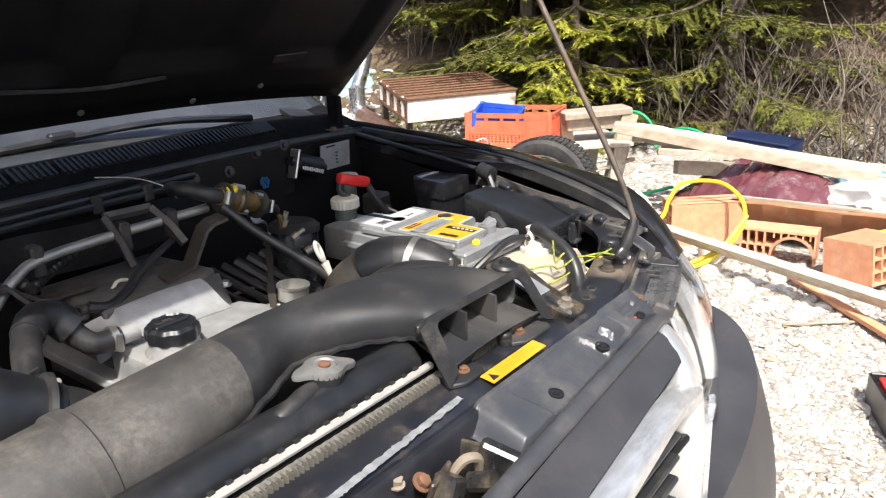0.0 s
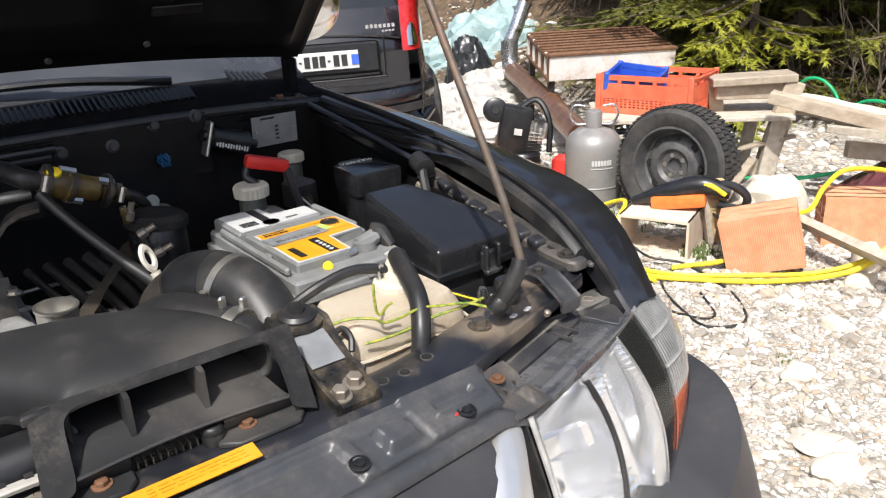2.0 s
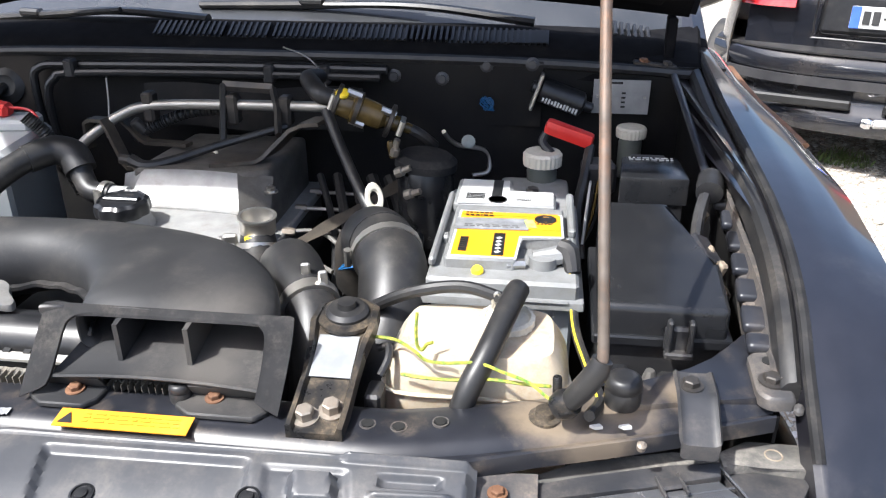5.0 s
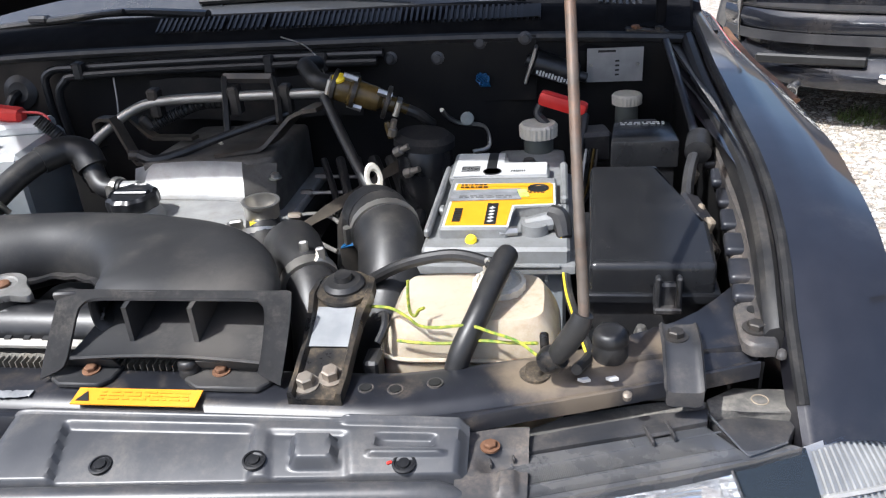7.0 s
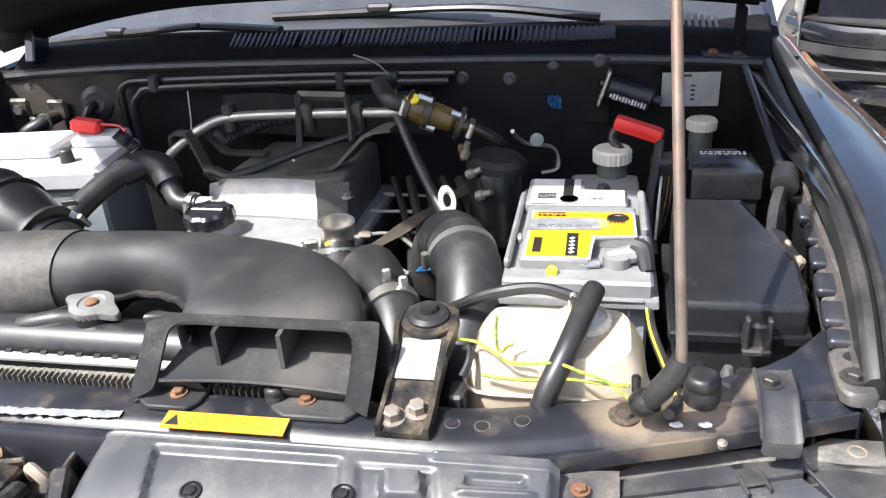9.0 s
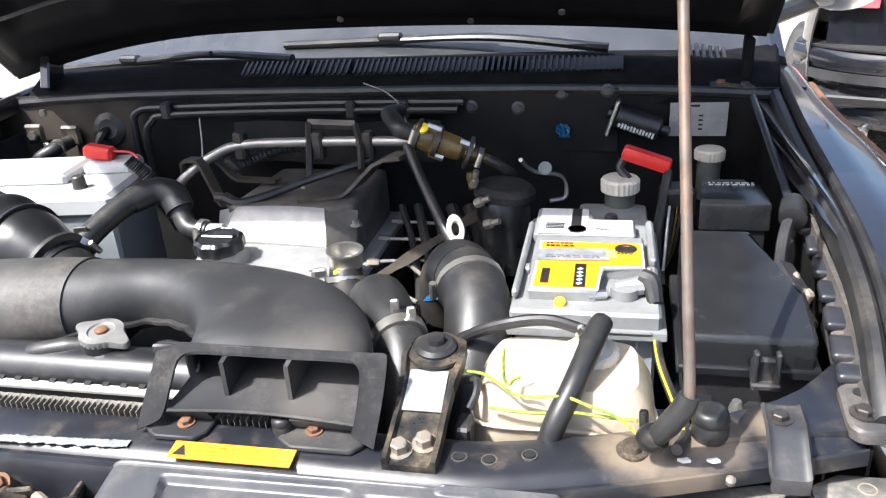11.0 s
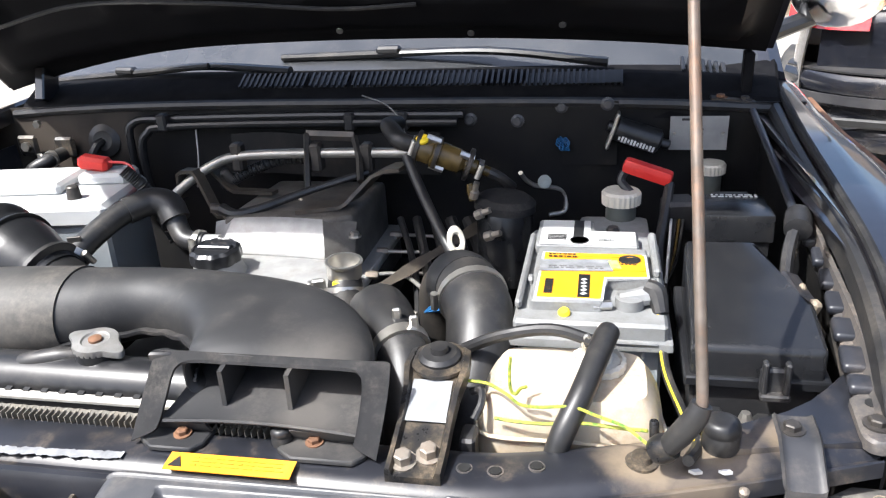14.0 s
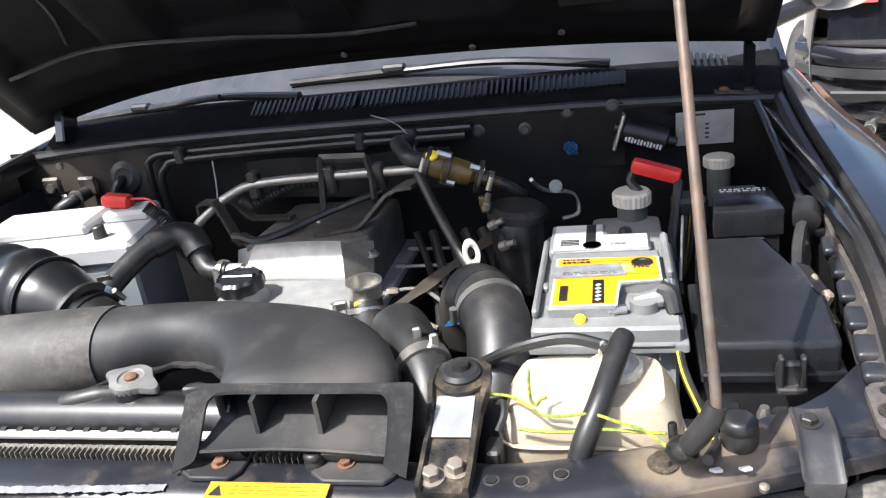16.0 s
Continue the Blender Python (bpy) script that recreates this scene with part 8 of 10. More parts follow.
def arched_brick():
    """A hollow facing brick with a half-round cut on one side."""
    ob = thing("arched_brick", "orange hollow brick with a half-round opening in the rubble", "brick", (3.32, 0.5, 0), group="hollow bricks")
    AM = pose(3.30, 0.70, 0.02, 0, 0, -84)

    def web(bm):
        bm.transform(AM)
        part("web", bm, BRICK, ob, smooth=0)

    W, H, t, D = 0.38, 0.17, 0.010, 0.16
    web(box((W / 2, D / 2, H - t / 2), (W, D, t)))
    web(box((W * 0.22, D / 2, t / 2), (W * 0.44, D, t)))
    for x in (t / 2, W * 0.11, W * 0.22, W * 0.33, W - t / 2):
        web(box((x, D / 2, H / 2), (t, D - 0.002, H - 0.002)))
    web(box((W * 0.22, D / 2, H * 0.5), (W * 0.44 - 0.002, D - 0.004, t)))
    for k in range(6):
        x = W * 0.45 + W * 0.47 * k / 5
        web(box((x, D / 2, H - 0.022), (t * 0.8, D - 0.004, 0.036)))
    c = Vector((W * 0.70, 0, 0.03))
    rings = []
    for k in range(15):
        a = math.pi * k / 14
        o = Vector((math.cos(a), 0, math.sin(a)))
        rings.append([c + o * 0.103, c + o * 0.115, c + o * 0.115 + Vector((0, D, 0)), c + o * 0.103 + Vector((0, D, 0))])
    web(add_ringed(bmesh.new(), rings))


arched_brick()


def plank(p0, p1, w, t, material=None, label="weathered grey wooden plank on the rubble", roll=0, name="plank"):
    a, b = Vector(p0), Vector(p1)
    d = b - a
    bm = bmesh.new()
    n = 8
    rings = []
    rnd = random.Random(int(a.x * 1000 + a.y * 77))
    u = d.cross(Vector((0, 0, 1))).normalized()
    vv = u.cross(d).normalized()
    c, s = math.cos(radians(roll)), math.sin(radians(roll))
    u, vv = u * c + vv * s, vv * c - u * s
    for i in range(n + 1):
        p = a + d * i / n + vv * rnd.uniform(-0.003, 0.003)
        ww = w * rnd.uniform(0.97, 1.03)
        rings.append([p + u * ww / 2 + vv * t / 2, p - u * ww / 2 + vv * t / 2, p - u * ww / 2 - vv * t / 2, p + u * ww / 2 - vv * t / 2])
    add_ringed(bm, rings)
    bmesh.ops.bevel(bm, geom=[e for e in bm.edges if e.calc_length() > d.length / n * 0.8], offset=0.004, segments=1, affect="EDGES")
    return solid(name, bm, material or WOOD, label, "plank", group="planks", smooth=30)


plank((3.24, 1.32, 0.17), (2.44, -0.80, 0.12), 0.11, 0.035, roll=42)
plank((3.30, 0.60, 0.05), (2.2, -0.55, 0.03), 0.05, 0.02, BRICK, "thin orange batten lying in the gravel")
plank((3.72, 1.66, 0.61), (4.60, -0.55, 0.13), 0.10, 0.06, WOOD_NEW, "long sawn beam sloping down over the rubble")
plank((4.0, 1.75, 0.54), (4.3, 1.15, 0.42), 0.14, 0.05, WOOD, roll=50)
plank((4.25, 1.55, 0.44), (4.75, 0.30, 0.22), 0.16, 0.06, WOOD, roll=40)
plank((4.0, 1.35, 0.32), (4.5, 0.6, 0.26), 0.14, 0.09, WOOD_NEW, roll=10)
plank((4.05, 1.5, 0.40), (4.9, 0.1, 0.24), 0.05, 0.04, WOOD)
plank((3.62, 0.80, 0.17), (3.55, -0.30, 0.20), 0.20, 0.025, BROWNBOARD, "brown board leaning in the rubble", 65)
plank((3.62, 0.85, 0.27), (3.52, -0.35, 0.30), 0.03, 0.02, WOOD_NEW, "thin pale batten along the board")
plank((3.05, 1.48, 0.20), (3.42, 1.55, 0.34), 0.045, 0.02, WOOD_NEW, "short pale stick across the broom")
plank((3.75, 1.85, 0.28), (3.95, 1.62, 0.36), 0.05, 0.02, WOOD_NEW, "short pale stick in the rubble")
plank((3.7, 3.1, 0.12), (4.1, 3.0, 0.22), 0.06, 0.03, WOOD_NEW, "short pale stick in the rubble")
plank((2.5, 0.25, 0.02), (2.7, 0.0, 0.02), 0.015, 0.012, WOOD_NEW, "twig lying on the gravel")

# table with the crates
tbl = thing("work_bench", "weathered wooden bench with slanted legs", "bench", (3.8, 2.1, 0))
M = pose(3.72, 2.20, 0, 0, 0, -44)
def bench_part(name, c, s, rot=(0, 0, 0), m=WOOD):
    bm = box(c, s, rot, 0.004)
    bm.transform(M)
    return part(name, bm, m, tbl)


bench_part("board", (0, -0.20, 0.465), (1.10, 0.19, 0.025))
bench_part("board", (0, 0.0, 0.465), (1.12, 0.19, 0.025))
bench_part("board", (0, 0.20, 0.465), (1.10, 0.19, 0.025))
bench_part("leg", (0.44, -0.25, 0.23), (0.09, 0.05, 0.47), (0, 8, 0))
bench_part("leg", (-0.44, -0.25, 0.23), (0.07, 0.05, 0.47), (0, -8, 0))
bench_part("leg", (0.44, 0.25, 0.23), (0.07, 0.05, 0.47), (0, 8, 0))
bench_part("leg", (-0.44, 0.25, 0.23), (0.07, 0.05, 0.47), (0, -8, 0))
tb2 = thing("trestle", "pale wooden trestle with thick top and splayed leg", "trestle", (3.95, 1.75, 0))
M2 = pose(3.92, 1.85, 0, 0, 0, -44)
def trestle_part(name, c, s, rot=(0, 0, 0)):
    bm = box(c, s, rot, 0.005)
    bm.transform(M2)
    return part(name, bm, WOOD_NEW, tb2)


trestle_part("top", (-0.05, 0.0, 0.665), (0.46, 0.20, 0.045), (0, -2, 0))
trestle_part("rail", (-0.05, -0.03, 0.60), (0.40, 0.05, 0.09))
trestle_part("leg", (0.09, -0.06, 0.32), (0.11, 0.06, 0.68), (0, 14, 0))
trestle_part("leg", (-0.20, 0.05, 0.33), (0.08, 0.06, 0.66), (0, -8, 0))


def crate(name, m, L, W, H, material, label):
    ob = thing(name, label, "crate", (0, 0, 0), group="crates")
    t = 0.012
    def side(axis, sgn, length, off):
        n = int(length / 0.026)
        for z, h in ((0.02, 0.035), (H * 0.44, 0.020), (H * 0.55, 0.034), (H - 0.015, 0.03)):
            c = (0, sgn * off, z) if axis == "x" else (sgn * off, 0, z)
            s = (length, t, h) if axis == "x" else (t, length, h)
            part("rail", box(c, s), material, ob, smooth=0)
        for i in range(n + 1):
            q = -length / 2 + length * i / n
            c = (q, sgn * off, H * 0.24) if axis == "x" else (sgn * off, q, H * 0.24)
            s = (0.011, t * 0.8, H * 0.46) if axis == "x" else (t * 0.8, 0.011, H * 0.46)
            part("slat", box(c, s), material, ob, smooth=0)
            if i % 4 == 0:
                c = (q, sgn * off, H * 0.86) if axis == "x" else (sgn * off, q, H * 0.86)
                s = (0.022, t * 0.8, H * 0.20) if axis == "x" else (t * 0.8, 0.022, H * 0.20)
                part("strut", box(c, s), material, ob, smooth=0)
        c = (0, sgn * off, H * 0.67) if axis == "x" else (sgn * off, 0, H * 0.67)
        s = (length, t * 0.9, H * 0.22) if axis == "x" else (t * 0.9, length, H * 0.22)
        part("panel", box(c, s), material, ob, smooth=0)
        for k in range(4):
            z = 0.05 + (H * 0.42 - 0.05) * k / 3
            c = (0, sgn * off, z) if axis == "x" else (sgn * off, 0, z)
            s = (length, t * 0.7, 0.008) if axis == "x" else (t * 0.7, length, 0.008)
            part("mesh_bar", box(c, s), material, ob, smooth=0)
    side("x", -1, L, W / 2)
    side("x", 1, L, W / 2)
    side("y", -1, W, L / 2)
    side("y", 1, W, L / 2)
    part("base", box((0, 0, 0.006), (L, W, 0.012)), material, ob, smooth=0)
    part("rim", box((0, -W / 2 - 0.004, H - 0.006), (L + 0.02, 0.022, 0.012), (0, 0, 0), 0.003), material, ob)
    part("rim", box((0, W / 2 + 0.004, H - 0.006), (L + 0.02, 0.022, 0.012), (0, 0, 0), 0.003), material, ob)
    for s in (-1, 1):
        for q in (-1, 1):
            part("corner_post", box((s * L / 2, q * W / 2, H / 2), (0.03, 0.03, H + 0.012), (0, 0, 0), 0.004), material, ob)
    return at_pose(ob, m)


crate("plastic_crate", pose(3.60, 2.32, 0.478, 0, 0, 16), 0.40, 0.56, 0.225, CRATE, "orange-red slatted plastic crate on a bench")
crate("small_crate", pose(3.52, 2.42, 0.565, 6, -8, 22), 0.24, 0.28, 0.15, BLUE, "small blue plastic basket inside the orange crate")

# spare wheel
sw = thing("spare_wheel", "spare steel wheel with worn tyre leaning in the yard", "wheel", (3.18, 1.84, 0))
WA = Vector((-0.98, -0.16, 0.10)).normalized()
WC = Vector((3.18, 1.84, 0.305))
part("tyre", lathe([(0.205, -0.085), (0.225, -0.10), (0.28, -0.103), (0.302, -0.085), (0.310, -0.05), (0.310, 0.05), (0.302, 0.085), (0.28, 0.103), (0.225, 0.10), (0.205, 0.085)], WC, WA, 56, None, False), TYRE, sw)
bm = bmesh.new()
u, v, _ = frame_of(WA)
for k in range(64):
    a = 2 * math.pi * k / 64
    for s in (-0.06, 0.0, 0.06):
        c = WC + (u * math.cos(a + s) + v * math.sin(a + s)) * 0.312 + WA * s
        mm = Matrix((u * -math.sin(a) + v * math.cos(a), WA, u * math.cos(a) + v * math.sin(a))).transposed().to_4x4()
        r = bmesh.ops.create_cube(bm, size=1.0)
        bmesh.ops.transform(bm, matrix=Matrix.Translation(c) @ mm @ Matrix.Diagonal((0.019, 0.048, 0.010, 1)), verts=r["verts"])
tagged(part("tread", bm, TYRE, sw, smooth=0), kind="stuff")
rim = part("rim", lathe([(0.15, -0.06), (0.205, -0.06), (0.205, 0.085), (0.212, 0.092), (0.200, 0.094), (0.190, 0.070), (0.178, 0.020), (0.165, 0.012), (0.120, 0.045), (0.090, 0.050), (0.072, 0.030), (0.040, 0.028), (0.034, 0.010), (0.020, 0.010)], WC, WA, 40), RIM, sw, "scuffed black steel rim")
for k in range(5):
    a = 2 * math.pi * k / 5
    part("nut_hole", lathe([(0.012, 0), (0.012, 0.004), (0.007, 0.005)], WC + (u * math.cos(a) + v * math.sin(a)) * 0.055 + WA * 0.030, WA, 10), STEEL, rim)
for k in range(8):
    a = 2 * math.pi * k / 8
    part("vent_hole", lathe([(0.019, 0), (0.019, 0.006)], WC + (u * math.cos(a) + v * math.sin(a)) * 0.142 + WA * 0.029, WA, 12), INK, rim)

# gas cylinder
gx, gy = 3.10, 2.36
gas = thing("gas_cylinder", "grey steel gas cylinder with a wire handle", "gas cylinder", (gx, gy, 0))
part("body", lathe([(0.14, 0), (0.155, 0.02), (0.160, 0.05), (0.162, 0.30), (0.158, 0.36), (0.140, 0.405), (0.100, 0.435), (0.045, 0.450)], (gx, gy, 0), (0, 0, 1), 36), GASGREY, gas)
part("weld_seam", lathe([(0.162, 0), (0.165, 0.003), (0.165, 0.007), (0.162, 0.010)], (gx, gy, 0.12), (0, 0, 1), 36), GASGREY, gas)
part("valve_cap", lathe([(0.046, 0), (0.048, 0.09), (0.044, 0.10), (0.030, 0.105)], (gx, gy, 0.445), (0, 0, 1), 20), GASGREY, gas)
for s in (-1, 1):
    part("handle", tube([Vector((gx, gy, 0.50)) + Vector((0.72, -0.69, 0)) * s * q + Vector((0, 0, z)) for q, z in ((0.045, -0.03), (0.10, -0.03), (0.135, 0.02), (0.11, 0.075), (0.05, 0.07))], 0.007, 8), GALV, gas)
bm = bmesh.new()
for i in range(7):
    a = math.atan2(-0.98, -0.90) - 0.10 + i * 0.105
    for k in range(1):
        c = Vector((gx + 0.1635 * math.cos(a), gy + 0.1635 * math.sin(a), 0.275))
        add_box(bm, c, (0.002, 0.013, 0.030), (0, 0, math.degrees(a)))
a0 = math.atan2(-0.98, -0.90)
for i in range(9):
    a = a0 - 0.12 + i * 0.09
    add_box(bm, (gx + 0.1637 * math.cos(a), gy + 0.1637 * math.sin(a), 0.243), (0.002, 0.0145, 0.005), (0, 0, math.degrees(a)))
part("print_bars", bm, WHITE_LABEL, gas, smooth=0)

# rusty slatted crate, stovepipe
rc = thing("rusty_rack", "rusty slatted metal rack with white enamel front", "rack", (4.3, 3.58, 0))
M3 = pose(4.00, 3.63, 0.664, 7.5, 0, -31) @ Matrix.Translation((0.44, 0.39, -0.335))
def rack_part(name, c, s, m, rot=(0, 0, 0)):
    bm = box(c, s, rot, 0.003)
    bm.transform(M3)
    return part(name, bm, m, rc)


rack_part("front_panel", (0.06, -0.38, 0.225), (0.98, 0.02, 0.19), RUSTWHITE)
rack_part("front_rail", (0.06, -0.385, 0.325), (1.0, 0.03, 0.02), RUST)
for i in range(9):
    rack_part("slat", (0.06, -0.33 + i * 0.085, 0.325), (1.0, 0.034, 0.010), RUST, (0, 0, 0))
for i in range(8):
    rack_part("upright", (-0.43, -0.36 + i * 0.10, 0.23), (0.02, 0.03, 0.19), RUSTWHITE if i % 2 else RUST)
rack_part("edge_rail", (-0.43, 0, 0.30), (0.025, 0.76, 0.03), RUST)
rack_part("edge_rail", (-0.43, 0, 0.14), (0.025, 0.76, 0.03), RUST)
rack_part("edge_rail", (0.55, 0, 0.23), (0.02, 0.76, 0.19), RUST)
rack_part("back_panel", (0.06, 0.38, 0.23), (0.95, 0.02, 0.18), RUST)
for sx in (-0.4, 0.5):
    for sy in (-0.33, 0.33):
        rack_part("foot", (sx, sy, -0.10 - 0.05 * (sy > 0)), (0.05, 0.05, 0.47 + 0.10 * (sy > 0)), DARKMETAL)
pp = thing("stovepipe", "rusty brown stovepipe with shiny elbow lying in rubble", "pipe", (4.2, 4.0, 0))
part("pipe", tube([(4.75, 4.85, 0.34), (4.15, 3.85, 0.30), (3.52, 2.85, 0.25)], 0.085, 20, 3), PIPE_BROWN, pp)
part("joint", lathe([(0.088, 0), (0.092, 0.01), (0.092, 0.05), (0.088, 0.06)], (4.02, 3.63, 0.29), (-0.53, -0.84, -0.04), 20), PIPE_BROWN, pp)
part("elbow", tube([(4.74, 4.84, 0.34), (4.84, 4.98, 0.36), (4.86, 5.02, 0.44), (4.87, 5.03, 0.60)], 0.082, 18, 4), GALV, pp)
part("tip", tube([(4.87, 5.03, 0.58), (5.00, 5.08, 0.70), (5.18, 5.16, 0.90)], 0.068, 18, 4), GALV, pp)
for i in range(3):
    plank((3.85 + 0.05 * i, 2.98 - 0.02 * i, 0.12 + 0.07 * i), (4.35, 2.52, 0.14 + 0.07 * i), 0.22, 0.025, BAG, "dark plastic slat stacked under the crates", 8, "slat")


# heaps of sheeting
def crumple(p, size, seed, material, name, label, category, n=26, amp=0.15, rz=0):
    rnd = random.Random(seed)
    off = Vector((rnd.uniform(0, 50), rnd.uniform(0, 50), 0))
    bm = bmesh.new()
    bmesh.ops.create_icosphere(bm, subdivisions=5, radius=1)
    for v in bm.verts:
        d = v.co.copy()
        k = 1 + amp * 1.3 * noise.noise(d * 1.9 + off) + amp * 0.8 * (1 - 3 * abs(noise.noise(d * 3.4 + off))) + amp * 0.28 * (1 - 3 * abs(noise.noise(d * 7 + off))) + amp * 0.06 * noise.noise(d * 19 + off)
        k = max(0.25, k)
        z = max(d.z * k, -0.12)
        v.co = Vector((d.x * k * size[0], d.y * k * size[1], z * size[2]))
    bm.transform(pose(p[0], p[1], p[2] + 0.05 * size[2], 0, 0, rz))
    return solid(name, bm, material, label, category, smooth=40)


crumple((5.75, 6.35, 0.0), (0.75, 0.6, 0.72), 1, TARP, "tarpaulin", "crumpled teal tarpaulin thrown over a heap", "tarpaulin", rz=-40)
crumple((5.25, 6.55, 0.0), (0.55, 0.45, 0.45), 2, TARP, "tarpaulin", "lower fold of the crumpled teal tarpaulin", "tarpaulin")
crumple((5.9, 5.9, 0.0), (0.5, 0.4, 0.6), 12, TARP, "tarpaulin", "teal tarpaulin heap beside the bin bag", "tarpaulin")
crumple((4.95, 5.75, 0.0), (0.27, 0.25, 0.55), 3, BAG, "bin_bag", "full black bin bag standing by the tarpaulin", "bag", amp=0.07)
crumple((4.15, 4.75, 0.0), (0.55, 0.42, 0.26), 4, WHITEBAG, "plastic_sheet", "dirty white plastic sheeting lying in rubble", "sheeting", rz=30)
crumple((3.75, 4.25, 0.0), (0.42, 0.33, 0.20), 5, WHITEBAG, "plastic_sheet", "dirty white plastic sheeting beside the car", "sheeting")
crumple((4.75, 5.25, 0.0), (0.45, 0.35, 0.30), 6, WHITEBAG, "plastic_sheet", "white sheeting under the stovepipe elbow", "sheeting")
crumple((3.95, 3.45, 0.0), (0.3, 0.24, 0.12), 7, WHITEBAG, "plastic_sheet", "flat scrap of white sheeting", "sheeting")
def film_heap(c, length, width, height, seed, rz, material, label):
    """Slack plastic film lying over a heap, with long folds running down from its crest."""
    m = pose(*c, 0, 0, rz)
    def f(u, v):
        x, y = (u - 0.5) * width, (v - 0.5) * length
        crest = math.sin(math.pi * min(0.98, max(0.02, u))) ** 0.7 * math.sin(math.pi * min(0.97, max(0.03, v))) ** 0.45
        fold = 0.020 * (1 - 2.4 * abs(noise.noise((v * 11 + seed, u * 1.8, 0.3)))) + 0.007 * (1 - 2.4 * abs(noise.noise((v * 27 + seed, u * 3.5, 4.1))))
        lump = 0.06 * noise.noise((v * 2.6 + seed, u * 2.2, 7.7))
        return m @ Vector((x + 0.03 * noise.noise((v * 5, seed, u)), y, max(0.0, height * crest + lump * crest) + fold * (0.3 + 0.7 * crest)))
    return solid("plastic_bag", sheet(f, 60, 110, 0.002), material, label, "bag", smooth=50)


film_heap((4.15, 0.82, 0.02), 1.05, 0.75, 0.34, 3.0, -12, MAROON, "maroon and clear plastic film bags in a heap")
crumple((4.05, 0.10, 0.02), (0.3, 0.60, 0.27), 9, WHITEBAG, "plastic_bag", "grey-white plastic sacks in a heap", "bag", rz=-20)
crumple((5.3, 3.3, 0.0), (0.6, 0.5, 0.35), 10, BAG, "dark_sheet", "black plastic sheet behind the rack", "sheeting", rz=-30)
solid("pale_block", box((4.15, 5.35, 0.13), (0.36, 0.22, 0.22), (0, 0, -25), 0.01), mat("pale block", (0.62, 0.60, 0.52), (0.70, 0.68, 0.6), 0.8), "pale rectangular block beside the car", "block")

# corrugated sheet and blue case
bm = sheet(lambda u, v: Vector((5.25, 7.7, 0.05)) + Vector((0.85, -0.35, 0)) * (u - 0.5) * 1.5 + Vector((0.10, 0.25, 1.25)) * v + Vector((-0.3, -0.8, 0.1)) * 0.035 * math.cos(u * 2 * math.pi * 9), 108, 4, 0.004)
solid("corrugated_sheet", bm, CORRUGATED, "white corrugated metal sheet streaked with rust", "metal sheet", smooth=60)
bc = thing("blue_case", "dark blue plastic case lying in the rubble", "case", (5.45, 1.2, 0))
part("body", box((5.45, 1.22, 0.135), (0.30, 0.50, 0.27), (4, 0, -6), 0.02, 2), BLUEDARK, bc)
part("lid", box((5.448, 1.225, 0.275), (0.31, 0.51, 0.018), (4, 0, -6), 0.006), BLUEDARK, bc)
solid("blue_board", box((5.4, 0.1, 0.075), (0.5, 1.1, 0.025), (0, -8, 20), 0.006), BLUELIGHT, "light blue plastic panel in the undergrowth", "panel")

def strap(pts, w, label):
    path = smooth_path(pts, 8)
    n = len(path) - 1
    def f(u, v):
        k = min(int(u * n), n - 1)
        p = path[k].lerp(path[k + 1], u * n - k)
        d = (path[k + 1] - path[k]).normalized()
        side = d.cross(Vector((0, 0, 1))).normalized()
        return p + (side * math.cos(u * 4) + Vector((0, 0, 0.6)) * math.sin(u * 4)) * w * (v - 0.5)
    solid("strap", sheet(f, n, 2, 0.002), BLUELIGHT, label, "strap", group="blue straps", smooth=60)


strap([(2.40, 2.98, 0.02), (2.48, 3.02, 0.10), (2.60, 3.02, 0.155), (2.72, 2.95, 0.15), (2.80, 2.88, 0.06)], 0.035, "light blue woven strap over the bricks")
strap([(2.45, 2.86, 0.01), (2.52, 2.92, 0.11), (2.66, 2.90, 0.17), (2.78, 3.02, 0.14), (2.86, 3.10, 0.05)], 0.030, "light blue woven strap tangled on bricks")
strap([(2.55, 3.14, 0.03), (2.62, 3.06, 0.15), (2.70, 2.84, 0.16), (2.66, 2.70, 0.04)], 0.030, "loose end of a light blue strap")

# small black machine, red can
mc = thing("electric_pump", "black electric machine with steel fittings in the rubble", "machine", (3.12, 3.0, 0))
part("motor", lathe([(0.10, 0), (0.115, 0.02), (0.115, 0.15), (0.10, 0.17)], (3.10, 2.96, 0.04), (0, 0, 1), 20), PLASTIC_CLEAN, mc)
part("motor_rib", lathe([(0.118, 0), (0.123, 0.005), (0.118, 0.01)], (3.10, 2.96, 0.14), (0, 0, 1), 20), PLASTIC_CLEAN, mc)
part("head", box((3.06, 3.0, 0.33), (0.19, 0.13, 0.34), (0, 12, -35), 0.02, 2), PLASTIC_CLEAN, mc)
part("drum", lathe([(0.072, 0), (0.078, 0.008), (0.078, 0.05), (0.066, 0.058), (0.03, 0.058), (0.026, 0.066)], (3.00, 3.10, 0.47), (-0.6, -0.75, 0.2), 24), PLASTIC_CLEAN, mc)
for i in range(4):
    part("fitting", lathe([(0.018, 0), (0.018, 0.08), (0.012, 0.10)], (3.13 + 0.02 * i, 2.93 - 0.025 * i, 0.26 + 0.03 * (i % 2)), (0.1, -0.1, 1), 10), STEEL, mc)
for i in range(6):
    part("fin", box((3.145, 2.925, 0.22 + 0.022 * i), (0.13, 0.09, 0.007), (0, 8, -35), 0.002), STEEL if i > 2 else PLASTIC_CLEAN, mc)
part("arm", tube([(3.12, 3.02, 0.46), (3.22, 2.95, 0.52), (3.24, 2.86, 0.40), (3.22, 2.84, 0.2)], 0.02, 8), PLASTIC_CLEAN, mc)
